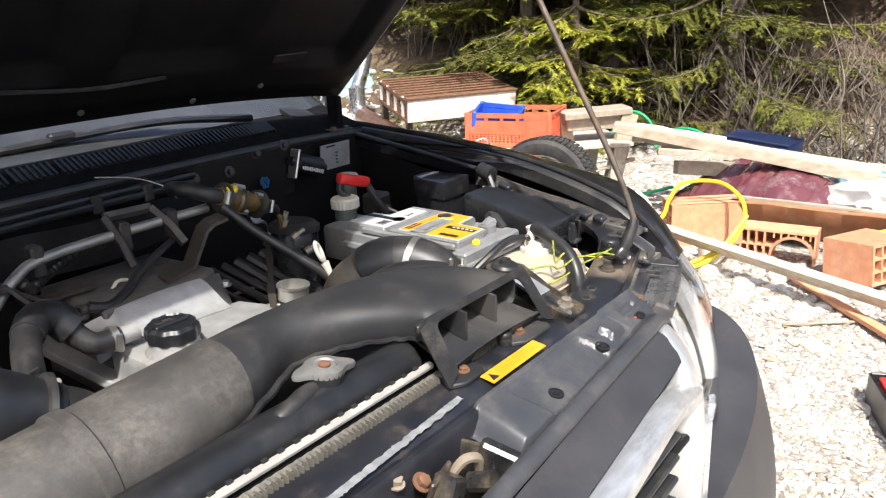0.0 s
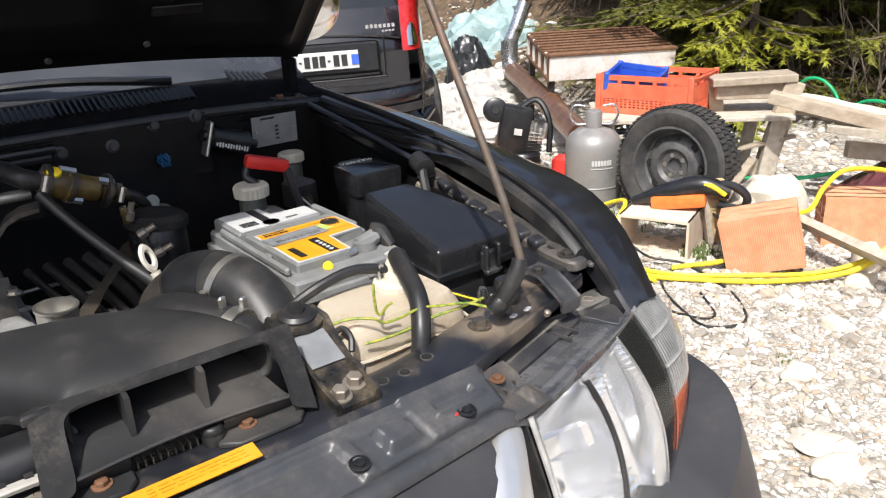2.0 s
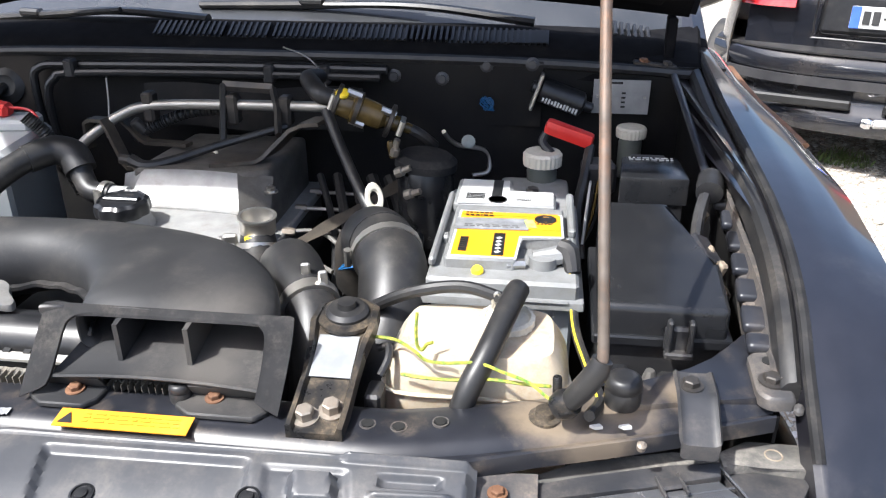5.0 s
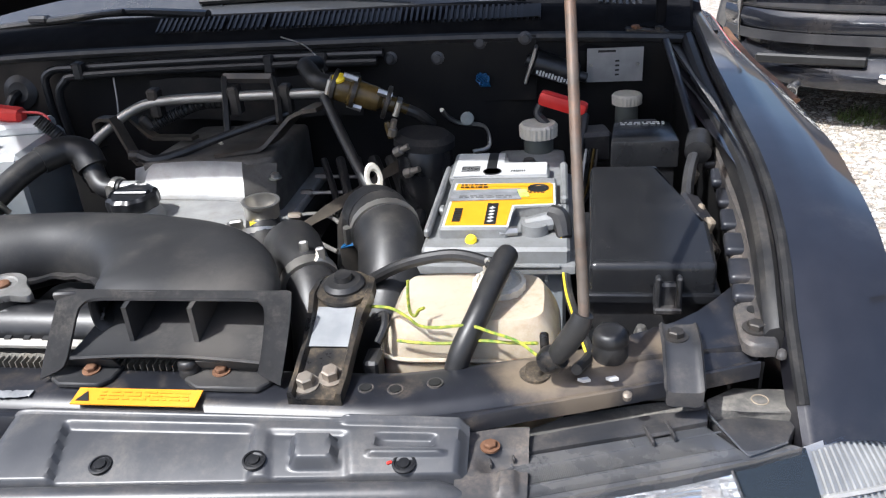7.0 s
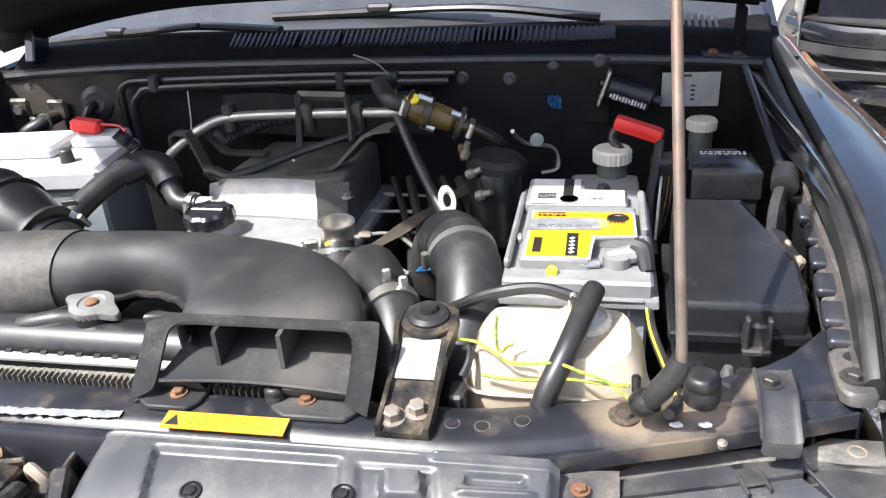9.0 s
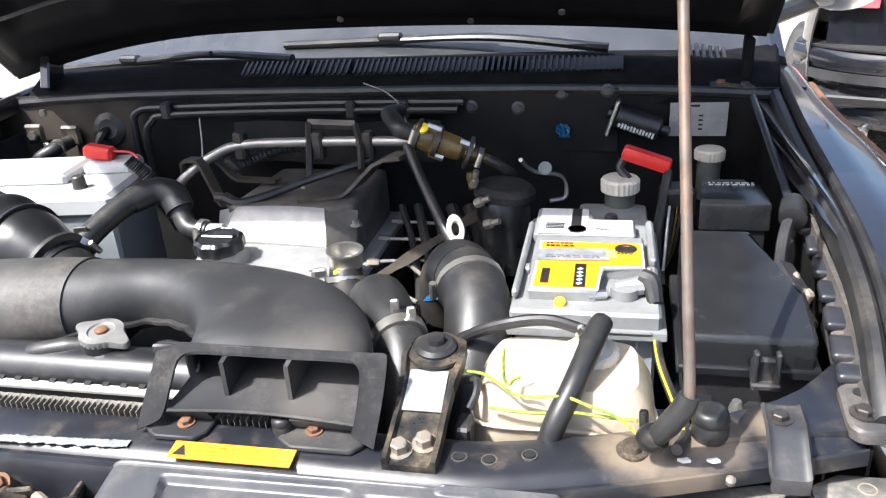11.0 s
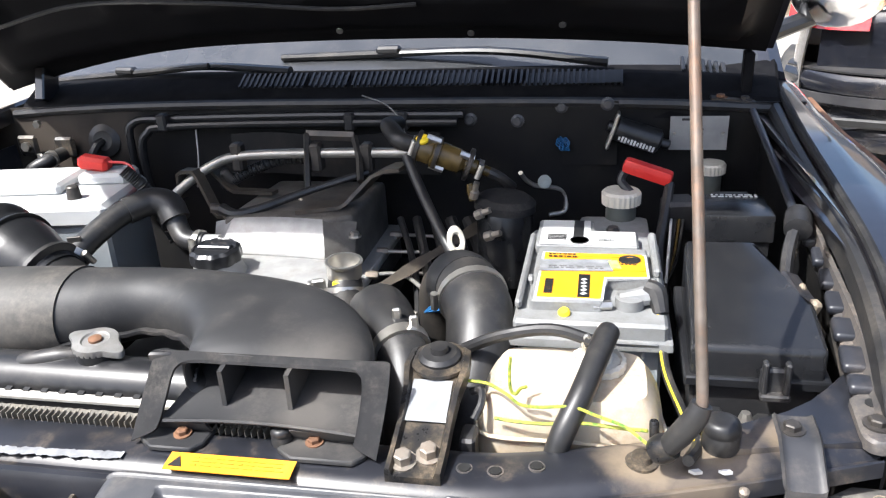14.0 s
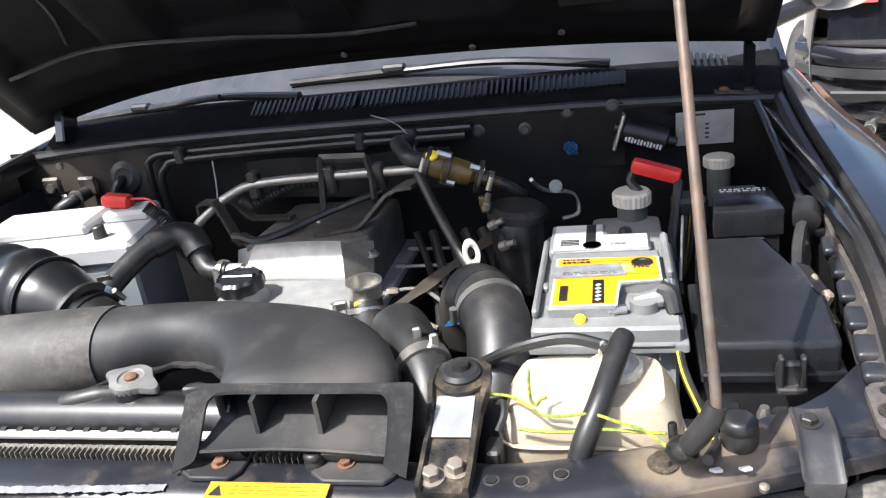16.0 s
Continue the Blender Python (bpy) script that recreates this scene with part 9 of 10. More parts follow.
part("base", box((3.12, 2.95, 0.03), (0.22, 0.2, 0.06), (0, 0, -30), 0.01), PLASTIC, mc)
part("tag", box((3.03, 2.92, 0.35), (0.05, 0.004, 0.04), (0, 10, -45)), WHITE_LABEL, mc)
solid("red_can", lathe([(0.07, 0), (0.085, 0.03), (0.085, 0.18), (0.05, 0.22)], (3.16, 2.66, 0.0), (0.25, 0.1, 1), 18), REDPL, "red plastic can beside the gas cylinder", "can")
solid("bucket", lathe([(0.09, 0), (0.12, 0.22), (0.125, 0.22), (0.112, 0.20), (0.088, 0.02)], (3.42, 2.30, 0.0), (0, 0, 1), 22), DARKMETAL, "dark metal pot behind the gas cylinder", "pot")

# power tool on the pale block
tool = thing("power_tool", "black and orange power tool with yellow trigger lying on a block", "power tool", (2.85, 1.55, 0.2))
TM = pose(2.86, 1.56, 0.245, 0, -8, -62)
def tool_part(name, bm, m):
    bm.transform(TM)
    return part(name, bm, m, tool)


tool_part("housing", box((-0.02, 0, 0), (0.26, 0.10, 0.07), (0, 0, 0), 0.02, 2), TOOLORANGE)
tool_part("body", tube([(-0.24, 0, 0.01), (-0.05, 0, 0.05), (0.10, 0, 0.065), (0.22, 0, 0.02)], [0.02, 0.045, 0.05, 0.03], 12), PLASTIC_CLEAN)
tool_part("handle", tube([(0.10, 0, 0.06), (0.22, 0.0, 0.06), (0.29, 0, 0.0), (0.26, 0, -0.06), (0.16, 0, -0.03)], 0.02, 10), PLASTIC_CLEAN)
tool_part("trigger", tube([(0.07, -0.03, 0.085), (0.14, -0.035, 0.07), (0.20, -0.03, 0.02)], 0.012, 8), YELLOWPL)

# hoses and cables
def hose_thing(name, pts, r, m, label, category="hose"):
    return solid(name, tube(pts, r, 10, 10), m, label, category)


hose_thing("cable", [(2.02, 1.72, 0.012), (2.15, 1.56, 0.012), (2.31, 1.41, 0.012), (2.41, 1.36, 0.014), (2.50, 1.41, 0.02), (2.36, 1.27, 0.014), (2.26, 1.11, 0.012), (2.20, 0.95, 0.012), (2.31, 0.87, 0.012), (2.42, 0.92, 0.012), (2.56, 1.09, 0.012), (2.63, 1.37, 0.03), (2.55, 1.52, 0.05), (2.60, 1.75, 0.10)], 0.006, RUBBER, "thin black cable looping over the gravel", "cable")
hose_thing("yellow_hose", [(2.55, 1.38, 0.03), (2.80, 1.22, 0.06), (2.98, 1.16, 0.22), (3.18, 1.10, 0.22), (3.34, 1.12, 0.29), (3.50, 1.10, 0.35), (3.52, 0.90, 0.37), (3.42, 0.74, 0.31), (3.28, 0.68, 0.22), (3.10, 0.70, 0.14), (2.95, 0.80, 0.06), (2.72, 1.00, 0.03), (2.50, 1.25, 0.03), (2.4, 1.42, 0.03), (2.42, 1.72, 0.02)], 0.0115, HOSE_Y, "bright yellow garden hose looping over bricks")
hose_thing("yellow_hose", [(3.30, 0.67, 0.26), (3.12, 0.74, 0.12), (2.92, 0.88, 0.05), (2.70, 1.08, 0.04), (2.48, 1.35, 0.03), (2.45, 1.62, 0.03), (2.55, 2.0, 0.03), (2.66, 2.20, 0.02)], 0.011, HOSE_Y, "second strand of the yellow garden hose")
hose_thing("yellow_hose", [(2.75, 2.65, 0.05), (2.80, 2.25, 0.03), (2.76, 2.0, 0.14), (2.72, 1.80, 0.215), (2.56, 1.74, 0.12), (2.42, 1.62, 0.02), (2.40, 1.35, 0.02)], 0.011, HOSE_Y, "yellow hose strand over the pale block")
hose_thing("yellow_hose", [(3.45, 0.05, 0.22), (3.6, -0.3, 0.3), (3.7, -0.7, 0.35)], 0.011, HOSE_Y, "end of the yellow hose over the board")
hose_thing("green_hose", [(5.1, 2.42, 0.16), (5.2, 2.36, 0.33), (5.2, 2.29, 0.43), (5.2, 2.20, 0.465), (5.2, 2.10, 0.43), (5.2, 2.02, 0.33), (5.15, 1.98, 0.2)], 0.012, HOSE_G, "bright green hose loop behind the trestle")
hose_thing("green_hose", [(5.1, 1.96, 0.2), (5.2, 1.89, 0.31), (5.2, 1.80, 0.35), (5.2, 1.68, 0.345), (5.2, 1.56, 0.29), (5.2, 1.46, 0.22), (5.2, 1.38, 0.12)], 0.012, HOSE_G, "bright green hose loop over the beams")
hose_thing("green_hose", [(3.7, 1.9, 0.12), (3.95, 1.65, 0.10), (4.1, 1.4, 0.16)], 0.011, HOSE_G, "green hose under the trestle")
hose_thing("black_cable", [(2.45, 1.15, 0.01), (2.30, 0.98, 0.01), (2.22, 1.1, 0.01), (2.25, 1.45, 0.01), (2.48, 1.85, 0.02), (2.62, 2.35, 0.02), (2.86, 2.7, 0.03)], 0.006, RUBBER, "black power cable on the gravel", "cable")
hose_thing("black_cable", [(2.80, 1.75, 0.21), (2.95, 1.55, 0.21), (2.90, 1.32, 0.12), (2.72, 1.25, 0.02), (2.45, 1.55, 0.01), (2.30, 1.9, 0.01), (2.5, 2.5, 0.01)], 0.006, RUBBER, "black power cable looping round the block", "cable")

# tool box
tbx = thing("tool_box", "open dark grey tool box with red insert", "tool box", (1.85, -0.33, 0))
TB = pose(1.90, -0.36, 0, 0, 0, 25)
for nm, c, s, m in (("side", (0, -0.12, 0.06), (0.36, 0.012, 0.12), PLASTIC_CLEAN), ("side", (0, 0.12, 0.06), (0.36, 0.012, 0.12), PLASTIC_CLEAN), ("end", (-0.18, 0, 0.06), (0.012, 0.24, 0.12), PLASTIC_CLEAN), ("end", (0.18, 0, 0.06), (0.012, 0.24, 0.12), PLASTIC_CLEAN), ("base", (0, 0, 0.006), (0.36, 0.24, 0.012), PLASTIC_CLEAN), ("tray", (0.03, 0.02, 0.08), (0.26, 0.16, 0.03), WHITEBAG), ("insert", (0.02, 0.08, 0.12), (0.2, 0.06, 0.03), REDPL)):
    bm = box(c, s, (0, 0, 0), 0.003)
    bm.transform(TB)
    part(nm, bm, m, tbx)

# ---- black car behind the yard ----
def black_car():
    car = thing("parked_car", "dark parked estate car seen from the rear with dusty bumper", "car", (2.55, 4.9, 0))
    C = pose(2.126, 3.777, 0, 0, 0, -22.9)         # x across, y forwards, origin under the number plate
    def p(name, bm, m, parent=None, lab="", smooth=35):
        bm.transform(C if name.startswith("plate") or name in ("number_plate", "recess_trim") else C @ Matrix.Translation((-0.09, 0, 0)))
        return part(name, bm, m, parent or car, lab, smooth)
    def body(u, v):
        # v runs forward, u round the section from one sill over the roof to the other
        y = -0.02 + 4.3 * v
        a = (u - 0.5) * 2
        tail = min(1, v / 0.12)
        half = 0.76 + 0.13 * tail ** 0.5
        hgt = 0.98 + 0.58 * min(1, max(0, (v - 0.03) / 0.16)) - 0.62 * max(0, min(1, (v - 0.60) / 0.16))
        s = abs(a)
        if s < 0.45:
            x, z = s / 0.45 * (half - 0.20), hgt - 0.03 * (s / 0.45) ** 2
        elif s < 0.62:
            q = (s - 0.45) / 0.17
            x, z = half - 0.20 + 0.16 * q, hgt - 0.03 - (hgt - 0.95) * q
        else:
            q = (s - 0.62) / 0.38
            x, z = half - 0.04 + 0.04 * math.sin(q * 3.14), 0.95 - 0.70 * q
        return (x if a > 0 else -x, y, max(z, 0.25))
    shell = p("body", sheet(body, 60, 50, 0.01), PAINT2)
    gate = p("tailgate", sheet(lambda u, v: ((u - 0.5) * 1.36, -0.055 + 0.05 * abs(2 * u - 1) ** 3 + 0.20 * max(0, v - 0.55) + 0.02 * v, 0.62 + 0.50 * v), 24, 16, 0.02), PAINT2, lab="dark tailgate")
    p("rear_window", sheet(lambda u, v: ((u - 0.5) * (1.30 - 0.25 * v), 0.06 + 0.40 * v + 0.05 * abs(2 * u - 1) ** 3, 1.11 + 0.40 * v), 16, 8, 0.01), DARKGLASS, gate)
    p("plate_recess", box((0.0, -0.052, 0.835), (0.80, 0.03, 0.20), (-6, 0, 0), 0.02), PLASTIC_CLEAN, gate)
    p("recess_trim", tube([(-0.42, -0.085, 0.95), (-0.42, -0.09, 0.74), (-0.36, -0.09, 0.715), (0.36, -0.09, 0.715), (0.42, -0.09, 0.74), (0.42, -0.085, 0.95)], 0.006, 6, 3), PLASTIC_CLEAN, gate)
    pl = p("number_plate", box((0, -0.075, 0.831), (0.52, 0.008, 0.11), (-10, 0, 0), 0.003), WHITE_LABEL, gate, "white number plate with blue ends")
    p("plate_end", box((-0.237, -0.080, 0.831), (0.044, 0.008, 0.108), (-10, 0, 0)), BLUE, pl)
    p("plate_end", box((0.237, -0.080, 0.831), (0.044, 0.008, 0.06), (-10, 0, 0)), BLUE, pl)
    bm = bmesh.new()
    for x, w in ((-0.185, 0.035), (-0.14, 0.035), (-0.10, 0.016), (-0.06, 0.035), (-0.01, 0.035), (0.035, 0.035), (0.075, 0.016), (0.12, 0.035), (0.17, 0.035)):
        add_box(bm, (x, -0.081, 0.831), (w, 0.006, 0.066 if w > 0.02 else 0.01), (-10, 0, 0))
    p("plate_bars", bm, INK, pl, smooth=0)
    bm = sheet(lambda u, v: ((u - 0.5) * 1.72, -0.16 + 0.26 * abs(2 * u - 1) ** 3.5 - 0.025 * math.sin(v * 9), 0.64 - 0.40 * v * (1 - 0.5 * abs(2 * u - 1) ** 4)), 30, 14, 0.01)
    bump = p("bumper", bm, PAINT2, lab="dusty dark rear bumper")
    p("bumper_ledge", sheet(lambda u, v: ((u - 0.5) * 1.70, -0.18 + 0.27 * abs(2 * u - 1) ** 3.5 + 0.12 * v, 0.655 + 0.008 * v), 30, 3, 0.01), PLASTIC, bump)
    p("bumper_strip", sheet(lambda u, v: ((u - 0.5) * 1.70, -0.195 + 0.27 * abs(2 * u - 1) ** 3.5, 0.53 - 0.05 * v), 30, 3, 0.012), BUMPER_GREY, bump)
    p("bumper_slot", box((-0.35, -0.19, 0.40), (0.55, 0.03, 0.05), (0, 0, 0), 0.01), INK, bump)
    p("bumper_slot", box((0.35, -0.19, 0.40), (0.55, 0.03, 0.05), (0, 0, 0), 0.01), INK, bump)
    for s in (-1, 1):
        l = p("tail_lamp", sheet(lambda u, v, s=s: ((s * (0.63 + 0.20 * u ** 0.8)) if s > 0 else -(0.44 + 0.46 * u ** 0.8), -0.085 + 0.30 * u ** 2.2 + 0.05 * v, 0.86 + (0.36 - 0.10 * u) * v * (1.0 if s > 0 else 0.40)), 10, 10, 0.02), RED_GLASS, lab="red tail lamp")
        p("clear_band", sheet(lambda u, v, s=s: (s * (0.665 + 0.075 * u), -0.085 + 0.06 * u ** 2.2 + 0.05 * v, 0.89 + 0.22 * v), 6, 6, 0.014), CHROME, l)
    bm = bmesh.new()
    for i in range(7):
        add_box(bm, (0.42 + 0.028 * i, -0.062 + 0.05 * abs(0.64 + 0.04 * i) ** 3, 1.015), (0.018, 0.006, 0.022))
    for i in range(4):
        add_box(bm, (0.52 + 0.022 * i, -0.060 + 0.05 * abs(0.70 + 0.04 * i) ** 3, 0.985), (0.015, 0.006, 0.010))
    p("badge_bars", bm, CHROME, gate, smooth=0)
    p("exhaust", lathe([(0.03, 0), (0.032, 0.14), (0.027, 0.14), (0.026, 0.02)], (-0.42, -0.05, 0.24), (0, -1, -0.15), 16), GALV)
    tow = p("tow_bar", box((0.16, -0.215, 0.335), (0.05, 0.10, 0.10), (0, 0, 0), 0.008), PLASTIC_CLEAN, lab="black tow bar with its socket")
    p("tow_ball", lathe([(0.012, -0.03), (0.014, 0), (0.028, 0.010), (0.032, 0.030), (0.022, 0.055)], (0.045, -0.25, 0.335), (-1, -0.1, 0.1), 18), CHROME, tow)
    p("tow_neck", lathe([(0.022, 0), (0.022, 0.06)], (0.05, -0.245, 0.335), (1, 0.3, 0), 14), WHITE_LABEL, tow)
    p("socket", lathe([(0.035, 0), (0.038, 0.03), (0.030, 0.07), (0.022, 0.075)], (0.20, -0.235, 0.345), (0.15, 0, 1), 18), PLASTIC_CLEAN, tow)
    for s in (-1, 1):
        for y in (0.63, 3.25):
            w = p("wheel", lathe([(0.21, -0.10), (0.30, -0.105), (0.335, -0.08), (0.34, 0.0), (0.335, 0.08), (0.30, 0.105), (0.21, 0.10)], (s * 0.865, y, 0.34), (1, 0, 0), 36, None, False), TYRE, lab="black road tyre")
            p("rim", lathe([(0.21, -0.09), (0.19, 0.02), (0.06, 0.05), (0.03, 0.05)], (s * 0.865, y, 0.34), (s, 0, 0), 24), GALV, w)
    p("underside", box((0, 2.1, 0.33), (1.5, 4.0, 0.12)), FIREWALL)


black_car()


# ---- grass tufts ----
def tuft(p, r, n, h, seed):
    rnd = random.Random(seed)
    bm = bmesh.new()
    for _ in range(n):
        a, q = rnd.uniform(0, 6.28), r * rnd.random() ** 0.6
        x, y = p[0] + q * math.cos(a), p[1] + q * math.sin(a)
        b = rnd.uniform(0, 6.28)
        hh = h * rnd.uniform(0.25, 0.75)
        dx, dy = math.cos(b) * 0.004, math.sin(b) * 0.004
        lx, ly = rnd.uniform(-.5, .5) * hh, rnd.uniform(-.5, .5) * hh
        v = [bm.verts.new((x - dx, y - dy, 0)), bm.verts.new((x + dx, y + dy, 0)), bm.verts.new((x + lx * .4 + dx, y + ly * .4 + dy, hh * .65)), bm.verts.new((x + lx, y + ly, hh))]
        bm.faces.new((v[0], v[1], v[2]))
        bm.faces.new((v[0], v[2], v[3]))
    me = bpy.data.meshes.new("grass_tuft")
    bm.to_mesh(me)
    bm.free()
    me.materials.append(GRASS)
    tagged(new("grass_tuft", me), "small tuft of green grass in gravel", "grass", "grass tufts", "stuff")


for i, (x, y, r, n, h) in enumerate(((2.82, 1.42, 0.10, 260, 0.07), (2.45, 2.15, 0.22, 420, 0.06), (2.7, 2.3, 0.18, 300, 0.06), (2.05, 4.0, 0.16, 260, 0.07), (1.65, 4.25, 0.10, 120, 0.06), (2.35, 3.75, 0.14, 200, 0.06), (2.55, 0.85, 0.05, 60, 0.03), (2.2, 0.62, 0.04, 40, 0.03), (3.0, 2.0, 0.2, 250, 0.06))):
    tuft((x, y), r, n, h, i)


# ---- spruces and bare shrubs on the bank ----
def spruce_meshes(height, radius, levels, rng):
    """Trunk and crown of a spruce: whorled drooping branches, each with side twigs carrying flat sprays of needles."""
    bm = bmesh.new()
    add_tube(bm, [(0, 0, -0.3), (0.03, 0, height * 0.5), (0, 0, height)], [0.022 * height, 0.013 * height, 0.003], 8, 3)
    verts, faces = [], []
    def blade(p, d, w, n):
        b = len(verts)
        side = np.cross(d, n)
        nn = np.linalg.norm(side)
        if nn < 1e-6:
            return
        side = side / nn * w
        verts.extend((p - side, p + side, p + d))
        faces.append((b, b + 1, b + 2))
    for lv in range(levels):
        f = (lv + rng.uniform(0, 0.7)) / levels
        z = height * (0.04 + 0.95 * f)
        for _ in range(int(rng.integers(5, 8))):
            a = rng.uniform(0, 2 * np.pi)
            length = radius * (1 - f) ** 0.85 * rng.uniform(0.7, 1.15) + 0.05
            out = np.array([np.cos(a), np.sin(a), 0.0])
            pts = []
            for k in range(6):
                q = k / 5
                pts.append(out * length * q + np.array([0, 0, z - 0.42 * length * q + 0.26 * length * q * q]))
            add_tube(bm, [Vector(x) for x in pts], [0.010 + 0.012 * (1 - f), 0.003], 4, 1)
            n_tw = max(5, int(length / 0.055))
            for t in range(n_tw):
                q = 0.12 + 0.88 * (t + rng.random()) / n_tw
                k = min(int(q * 5), 4)
                base = pts[k] + (pts[k + 1] - pts[k]) * (q * 5 - k)
                fw = pts[k + 1] - pts[k]
                fw /= np.linalg.norm(fw)
                sd = np.array([-out[1], out[0], 0.0]) * (1 if t % 2 else -1)
                tw = fw * 0.65 + sd * rng.uniform(0.5, 1.0) + np.array([0, 0, rng.uniform(-0.55, 0.10)])
                tw /= np.linalg.norm(tw)
                tl = (0.10 + 0.20 * length * (1 - 0.6 * q)) * rng.uniform(0.6, 1.2)
                m = max(4, int(tl / 0.0135))
                for s in range(m):
                    b0 = base + tw * tl * s / m + np.array([0, 0, -0.10 * tl * (s / m) ** 2])
                    for side in (-1, 1, 0.15):
                        d = tw * 0.75 + np.cross(tw, np.array([0, 0, 1.0])) * side * rng.uniform(0.4, 0.9) + rng.uniform(-0.35, 0.35, 3)
                        blade(b0, d / np.linalg.norm(d) * rng.uniform(0.04, 0.075), 0.0068, np.array([rng.uniform(-.5, .5), rng.uniform(-.5, .5), 1.0]))
    trunk = bpy.data.meshes.new("trunk")
    bm.to_mesh(trunk)
    bm.free()
    trunk.materials.append(BARK)
    crown = bpy.data.meshes.new("crown")
    crown.from_pydata([tuple(v) for v in verts], [], faces)
    return trunk, crown


def spruce(meshes, needle, m, label):
    ob = thing("spruce_tree", label, "tree", (0, 0, 0), group="spruces on the bank")
    t = new("trunk", meshes[0])
    c = new("crown", meshes[1])
    if not meshes[1].materials:
        meshes[1].materials.append(needle)
    t.parent = c.parent = ob
    ob.matrix_basis = m
    return ob


TREE_RNG = np.random.default_rng(11)
young = spruce_meshes(2.6, 0.95, 15, TREE_RNG)
big = spruce_meshes(5.5, 1.9, 20, TREE_RNG)
big2 = spruce_meshes(6.0, 1.7, 22, TREE_RNG)
spruce(young, NEEDLE_Y, pose(5.55, 2.95, ground_height(5.55, 2.95), 0, 0, 0), "young yellow-green spruce in full sun")
for x, y, k, s, a in ((6.3, 3.9, 0, 0.85, 20), (6.7, 1.9, 1, 0.95, 80), (7.4, 2.9, 1, 1.15, 210), (7.9, 4.4, 0, 1.1, 40), (8.6, 1.1, 0, 1.15, 100),
                      (7.3, 5.9, 1, 0.9, 150), (9.4, 3.2, 0, 1.3, 250), (9.2, 5.6, 1, 1.2, 190), (9.6, 0.6, 1, 1.4, 5), (9.9, -0.9, 0, 1.1, 260), (6.4, 3.0, 1, 0.72, 310), (8.6, 2.3, 1, 1.2, 15), (7.0, 4.9, 0, 0.8, 95)):
    spruce((big, big2)[k], NEEDLE, pose(x, y, ground_height(x, y) - 0.1, 0, 0, a) @ Matrix.Diagonal((s, s, s, 1)), "dark green spruce with drooping branches on the bank")


def shrub(p, h, n, seed, label="bare grey-brown shrub of thin twigs"):
    rng = random.Random(seed)
    bm = bmesh.new()
    for _ in range(n):
        a = rng.uniform(0, 6.28)
        base = Vector((p[0] + rng.uniform(-.35, .35), p[1] + rng.uniform(-.35, .35), p[2] - 0.1))
        d = Vector((math.cos(a) * rng.uniform(0.1, 0.7), math.sin(a) * rng.uniform(0.1, 0.7), 1)).normalized()
        L = h * rng.uniform(0.5, 1.1)
        bend = Vector((rng.uniform(-.3, .3), rng.uniform(-.3, .3), -0.15)) * L
        pts = [base, base + d * L * 0.5 + bend * 0.15, base + d * L + bend * 0.6]
        add_tube(bm, pts, [0.009, 0.002], 4, 3)
        for _ in range(6):
            q = rng.uniform(0.25, 0.95)
            b0 = base + d * L * q + bend * 0.5 * q * q
            dd = (d + Vector((rng.uniform(-1, 1), rng.uniform(-1, 1), rng.uniform(-.4, .6)))).normalized()
            l2 = L * 0.35 * rng.uniform(0.4, 1)
            add_tube(bm, [b0, b0 + dd * l2 * 0.6, b0 + dd * l2 + Vector((0, 0, -0.05 * l2))], [0.004, 0.0012], 3, 1)
    return solid("shrub", bm, TWIG, label, "shrub", group="bare shrubs", smooth=0)


# tangle of dead stems lying over the leaf litter
rnd = random.Random(8)
bm = bmesh.new()
for _ in range(1500):
    x, y = rnd.uniform(5.7, 9.5), rnd.uniform(-2.6, 3.0)
    base = Vector((x, y, ground_height(x, y)))
    a, L = rnd.uniform(0, 6.28), rnd.uniform(0.25, 0.9)
    d = Vector((math.cos(a), math.sin(a), rnd.uniform(0.1, 1.3))).normalized() * L
    add_tube(bm, [base, base + d * 0.5 + Vector((0, 0, 0.08 * L)), base + d], [rnd.uniform(0.003, 0.007), 0.0015], 3, 1)
tangle = mesh_ob("brush_tangle", bm, BRUSH, 0)
tagged(tangle, "tangle of dead brown stems over the leafy bank", "undergrowth", kind="stuff")

rnd = random.Random(3)
for i, (x, y) in enumerate(((6.1, -0.1), (6.3, 1.4), (5.9, 0.5), (6.6, -0.9), (6.2, 2.4), (7.0, 0.6), (6.9, -1.6), (6.5, 5.2), (6.1, 6.6), (6.8, 7.6), (7.4, 6.8), (5.9, 8.2), (6.6, 4.6), (7.6, -0.6), (5.7, -0.6))):
    shrub((x, y, ground_height(x, y)), rnd.uniform(0.9, 1.7), 26, 100 + i)
for i in range(9):
    x, y = rnd.uniform(5.6, 6.8), rnd.uniform(-0.8, 2.8)
    z = ground_height(x, y)
    solid("fallen_branch", tube([(x, y, z + 0.1), (x + rnd.uniform(.2, .5), y + rnd.uniform(-.6, .6), z + 0.55), (x + rnd.uniform(.4, .9), y + rnd.uniform(-.8, .8), z + rnd.uniform(0.8, 1.3))], [0.014, 0.004], 5), TWIG, "pale bare branch leaning on the bank", "branch", group="fallen branches")

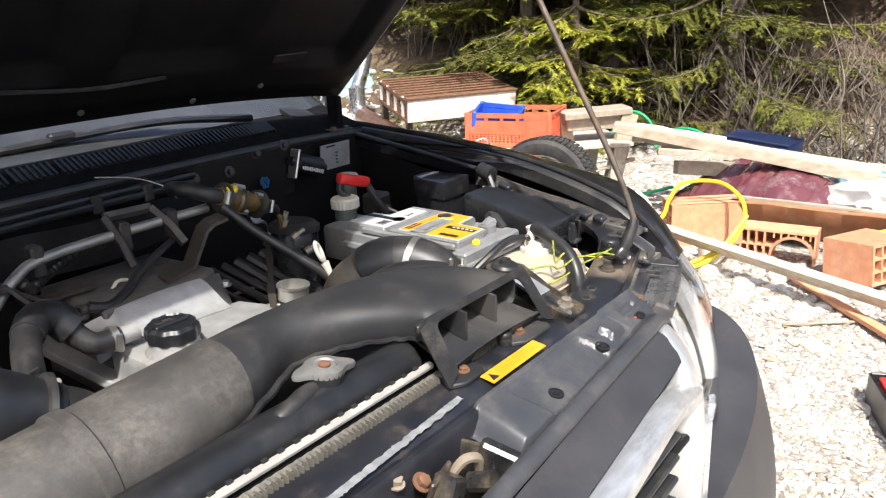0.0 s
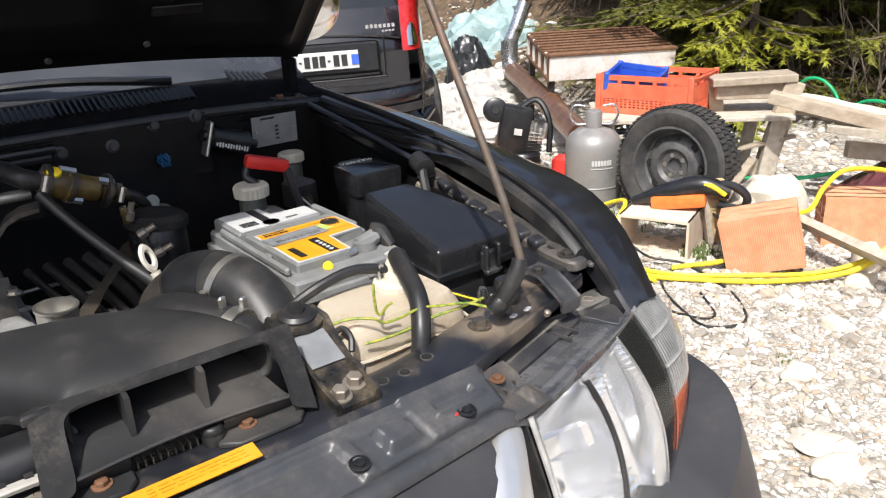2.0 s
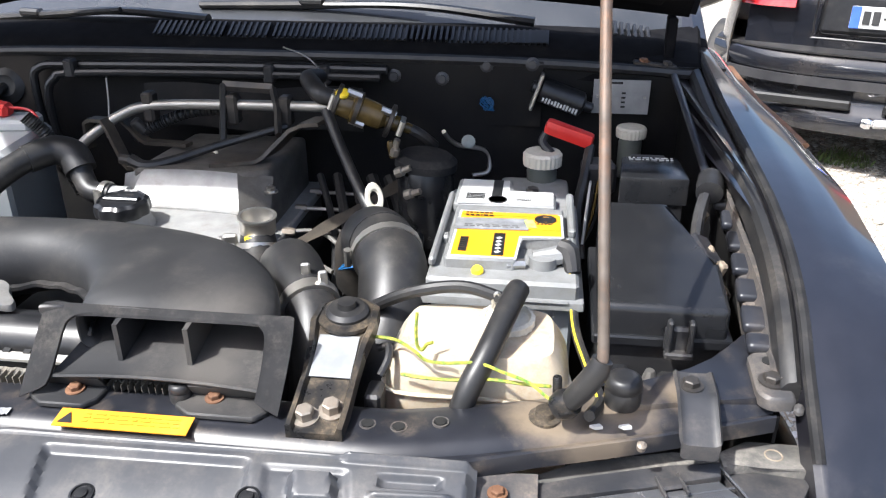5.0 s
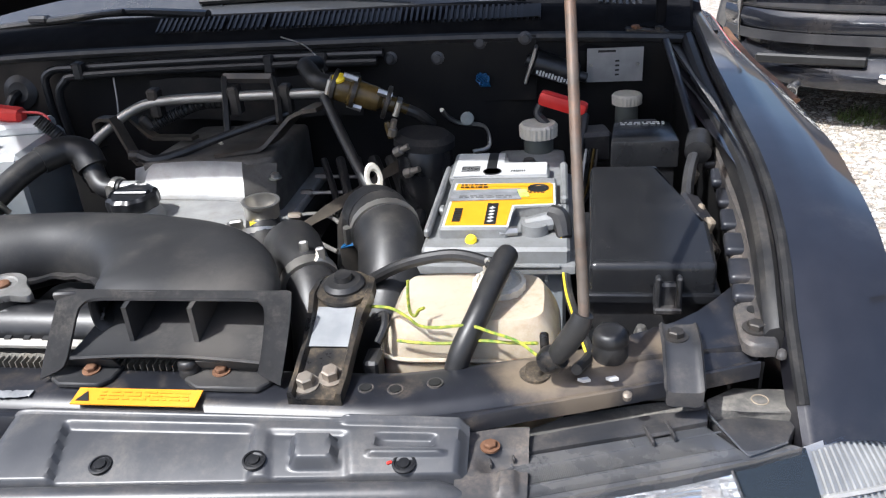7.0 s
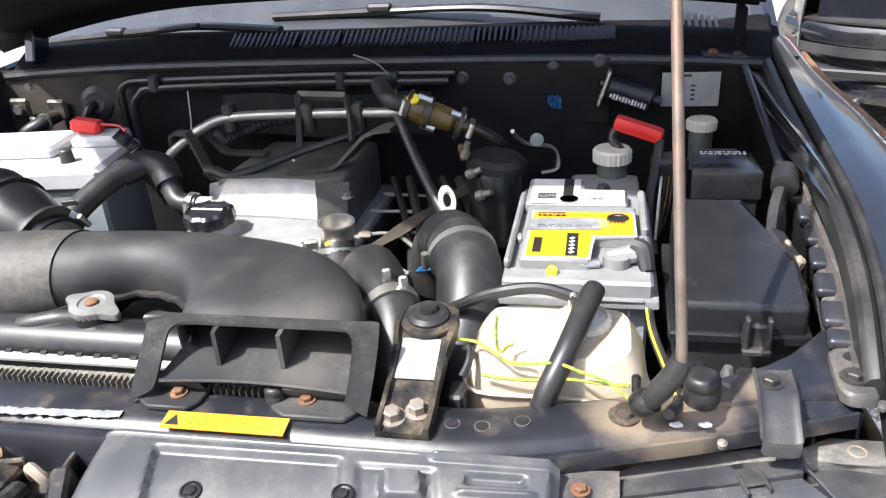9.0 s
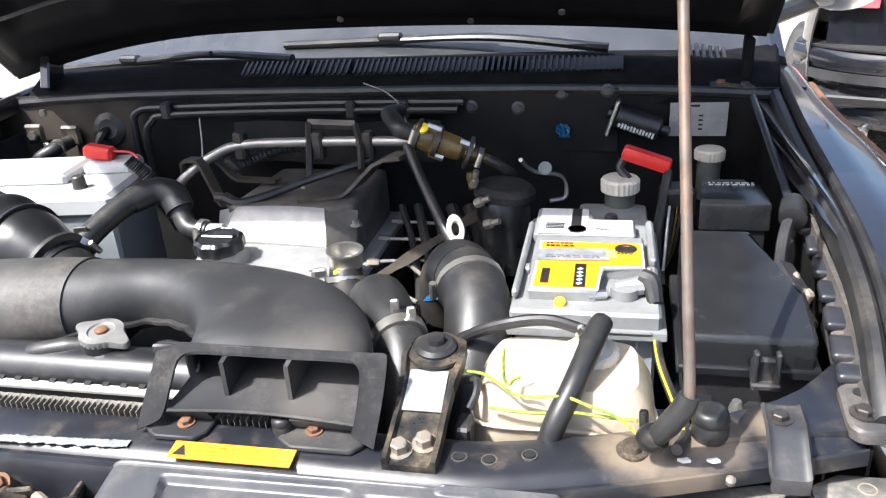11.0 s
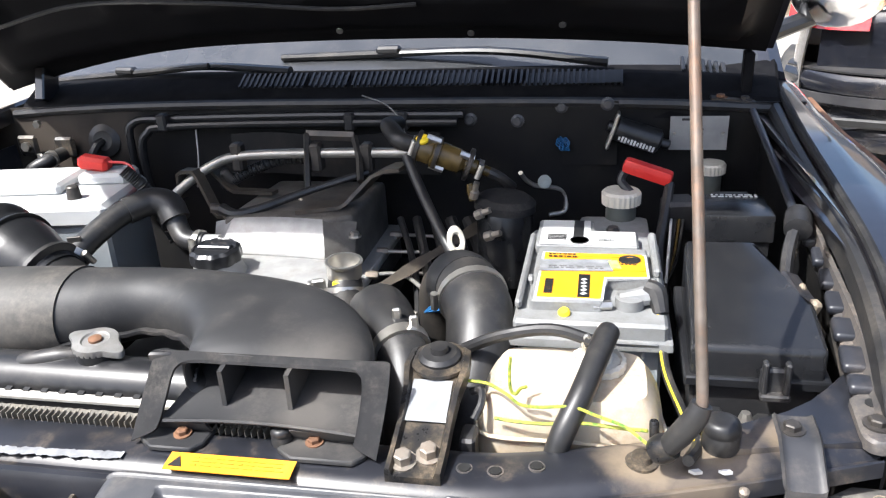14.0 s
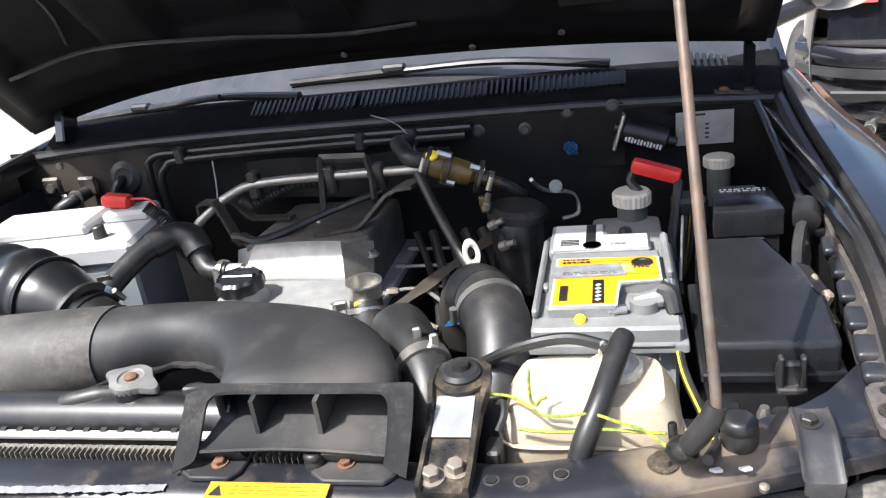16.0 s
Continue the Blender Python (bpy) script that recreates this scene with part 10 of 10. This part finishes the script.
# ---- worn yard broom beside the spare wheel ----
br = thing("yard_broom", "wooden broom head with straw bristles leaning by the wheel", "broom", (2.96, 1.47, 0.0))
BA, BB = Vector((2.975, 1.470, 0.015)), Vector((2.905, 1.490, 0.345))
BX = (BB - BA).normalized()
BOUT = Vector((0.80, -0.60, 0.17)).normalized()
BW = BX.cross(BOUT).normalized()
bm = bmesh.new()
MM = Matrix((BX, BOUT, BW)).transposed().to_4x4()
rr = bmesh.ops.create_cube(bm, size=1.0)
bmesh.ops.transform(bm, matrix=Matrix.Translation((BA + BB) / 2) @ MM @ Matrix.Diagonal(((BB - BA).length, 0.026, 0.055, 1)), verts=rr["verts"])
bmesh.ops.bevel(bm, geom=bm.edges[:], offset=0.006, segments=2, affect="EDGES")
part("broom_head", bm, WOOD, br, "weathered wooden head")
rng = random.Random(77)
verts, faces = [], []
for i in range(900):
    p = BA.lerp(BB, 0.03 + 0.94 * rng.random()) + BW * rng.uniform(-0.022, 0.022) + BOUT * 0.010
    q = p + BOUT * rng.uniform(0.07, 0.095) + BX * rng.uniform(-0.012, 0.012) + BW * rng.uniform(-0.010, 0.010)
    n = len(verts)
    w = 0.0016
    for c in (p, q):
        verts += [c + BX * w, c - BX * w * 0.5 + BW * w, c - BX * w * 0.5 - BW * w]
    faces += [(n, n + 1, n + 4, n + 3), (n + 1, n + 2, n + 5, n + 4), (n + 2, n, n + 3, n + 5), (n + 3, n + 4, n + 5)]
me = bpy.data.meshes.new("bristles")
me.from_pydata([tuple(v) for v in verts], [], faces)
bm = bmesh.new()
bm.from_mesh(me)
bpy.data.meshes.remove(me)
STRAW = mat("straw bristles", (0.42, 0.30, 0.15), (0.56, 0.42, 0.24), 0.8, 0, 60, dirt=0.4, dcol=(0.25, 0.16, 0.08), dscale=20)
tagged(part("bristles", bm, STRAW, br, "pale straw bristles", smooth=0), kind="stuff")
part("broom_stick", tube([(2.93, 1.56, 0.135), (3.10, 1.515, 0.150), (3.30, 1.467, 0.165)], 0.013, 10), WOOD_NEW, br, "short broken stick")

# ---- dry twigs and bark chips strewn over the gravel ----
rng = random.Random(91)
verts, faces = [], []
heaps = [(rng.uniform(0.9, 3.4), rng.uniform(-0.6, 1.1), rng.uniform(0.10, 0.32)) for _ in range(16)]
for i in range(700):
    hx, hy, hr = heaps[rng.randrange(16)]
    if i % 3 == 0:
        x, y = rng.uniform(0.75, 3.8), rng.uniform(-0.8, 1.3)
    else:
        x, y = rng.gauss(hx, hr), rng.gauss(hy, hr)
    if x < 0.72:
        continue
    a, L, w = rng.uniform(0, 6.28), rng.uniform(0.010, 0.045), rng.uniform(0.0012, 0.0032)
    z = rng.uniform(0.016, 0.030)
    d, s = Vector((math.cos(a), math.sin(a), rng.uniform(-0.2, 0.2))) * L, Vector((-math.sin(a), math.cos(a), 0)) * w
    c, n = Vector((x, y, z)), len(verts)
    up = Vector((0, 0, w))
    verts += [c - d + s, c - d - s, c - d + up, c + d + s * 0.6, c + d - s * 0.6, c + d + up * 0.6]
    faces += [(n, n + 1, n + 4, n + 3), (n + 1, n + 2, n + 5, n + 4), (n + 2, n, n + 3, n + 5), (n, n + 2, n + 1), (n + 3, n + 4, n + 5)]
me = bpy.data.meshes.new("twig_litter")
me.from_pydata([tuple(v) for v in verts], [], faces)
me.materials.append(mat("dry bark chips", (0.28, 0.20, 0.13), (0.42, 0.33, 0.23), 0.85, 0, 40, dirt=0.4, dcol=(0.10, 0.065, 0.04), dscale=4))
tagged(new("twig_litter", me), "dry brown twigs and bark chips on the gravel", "litter", kind="stuff")
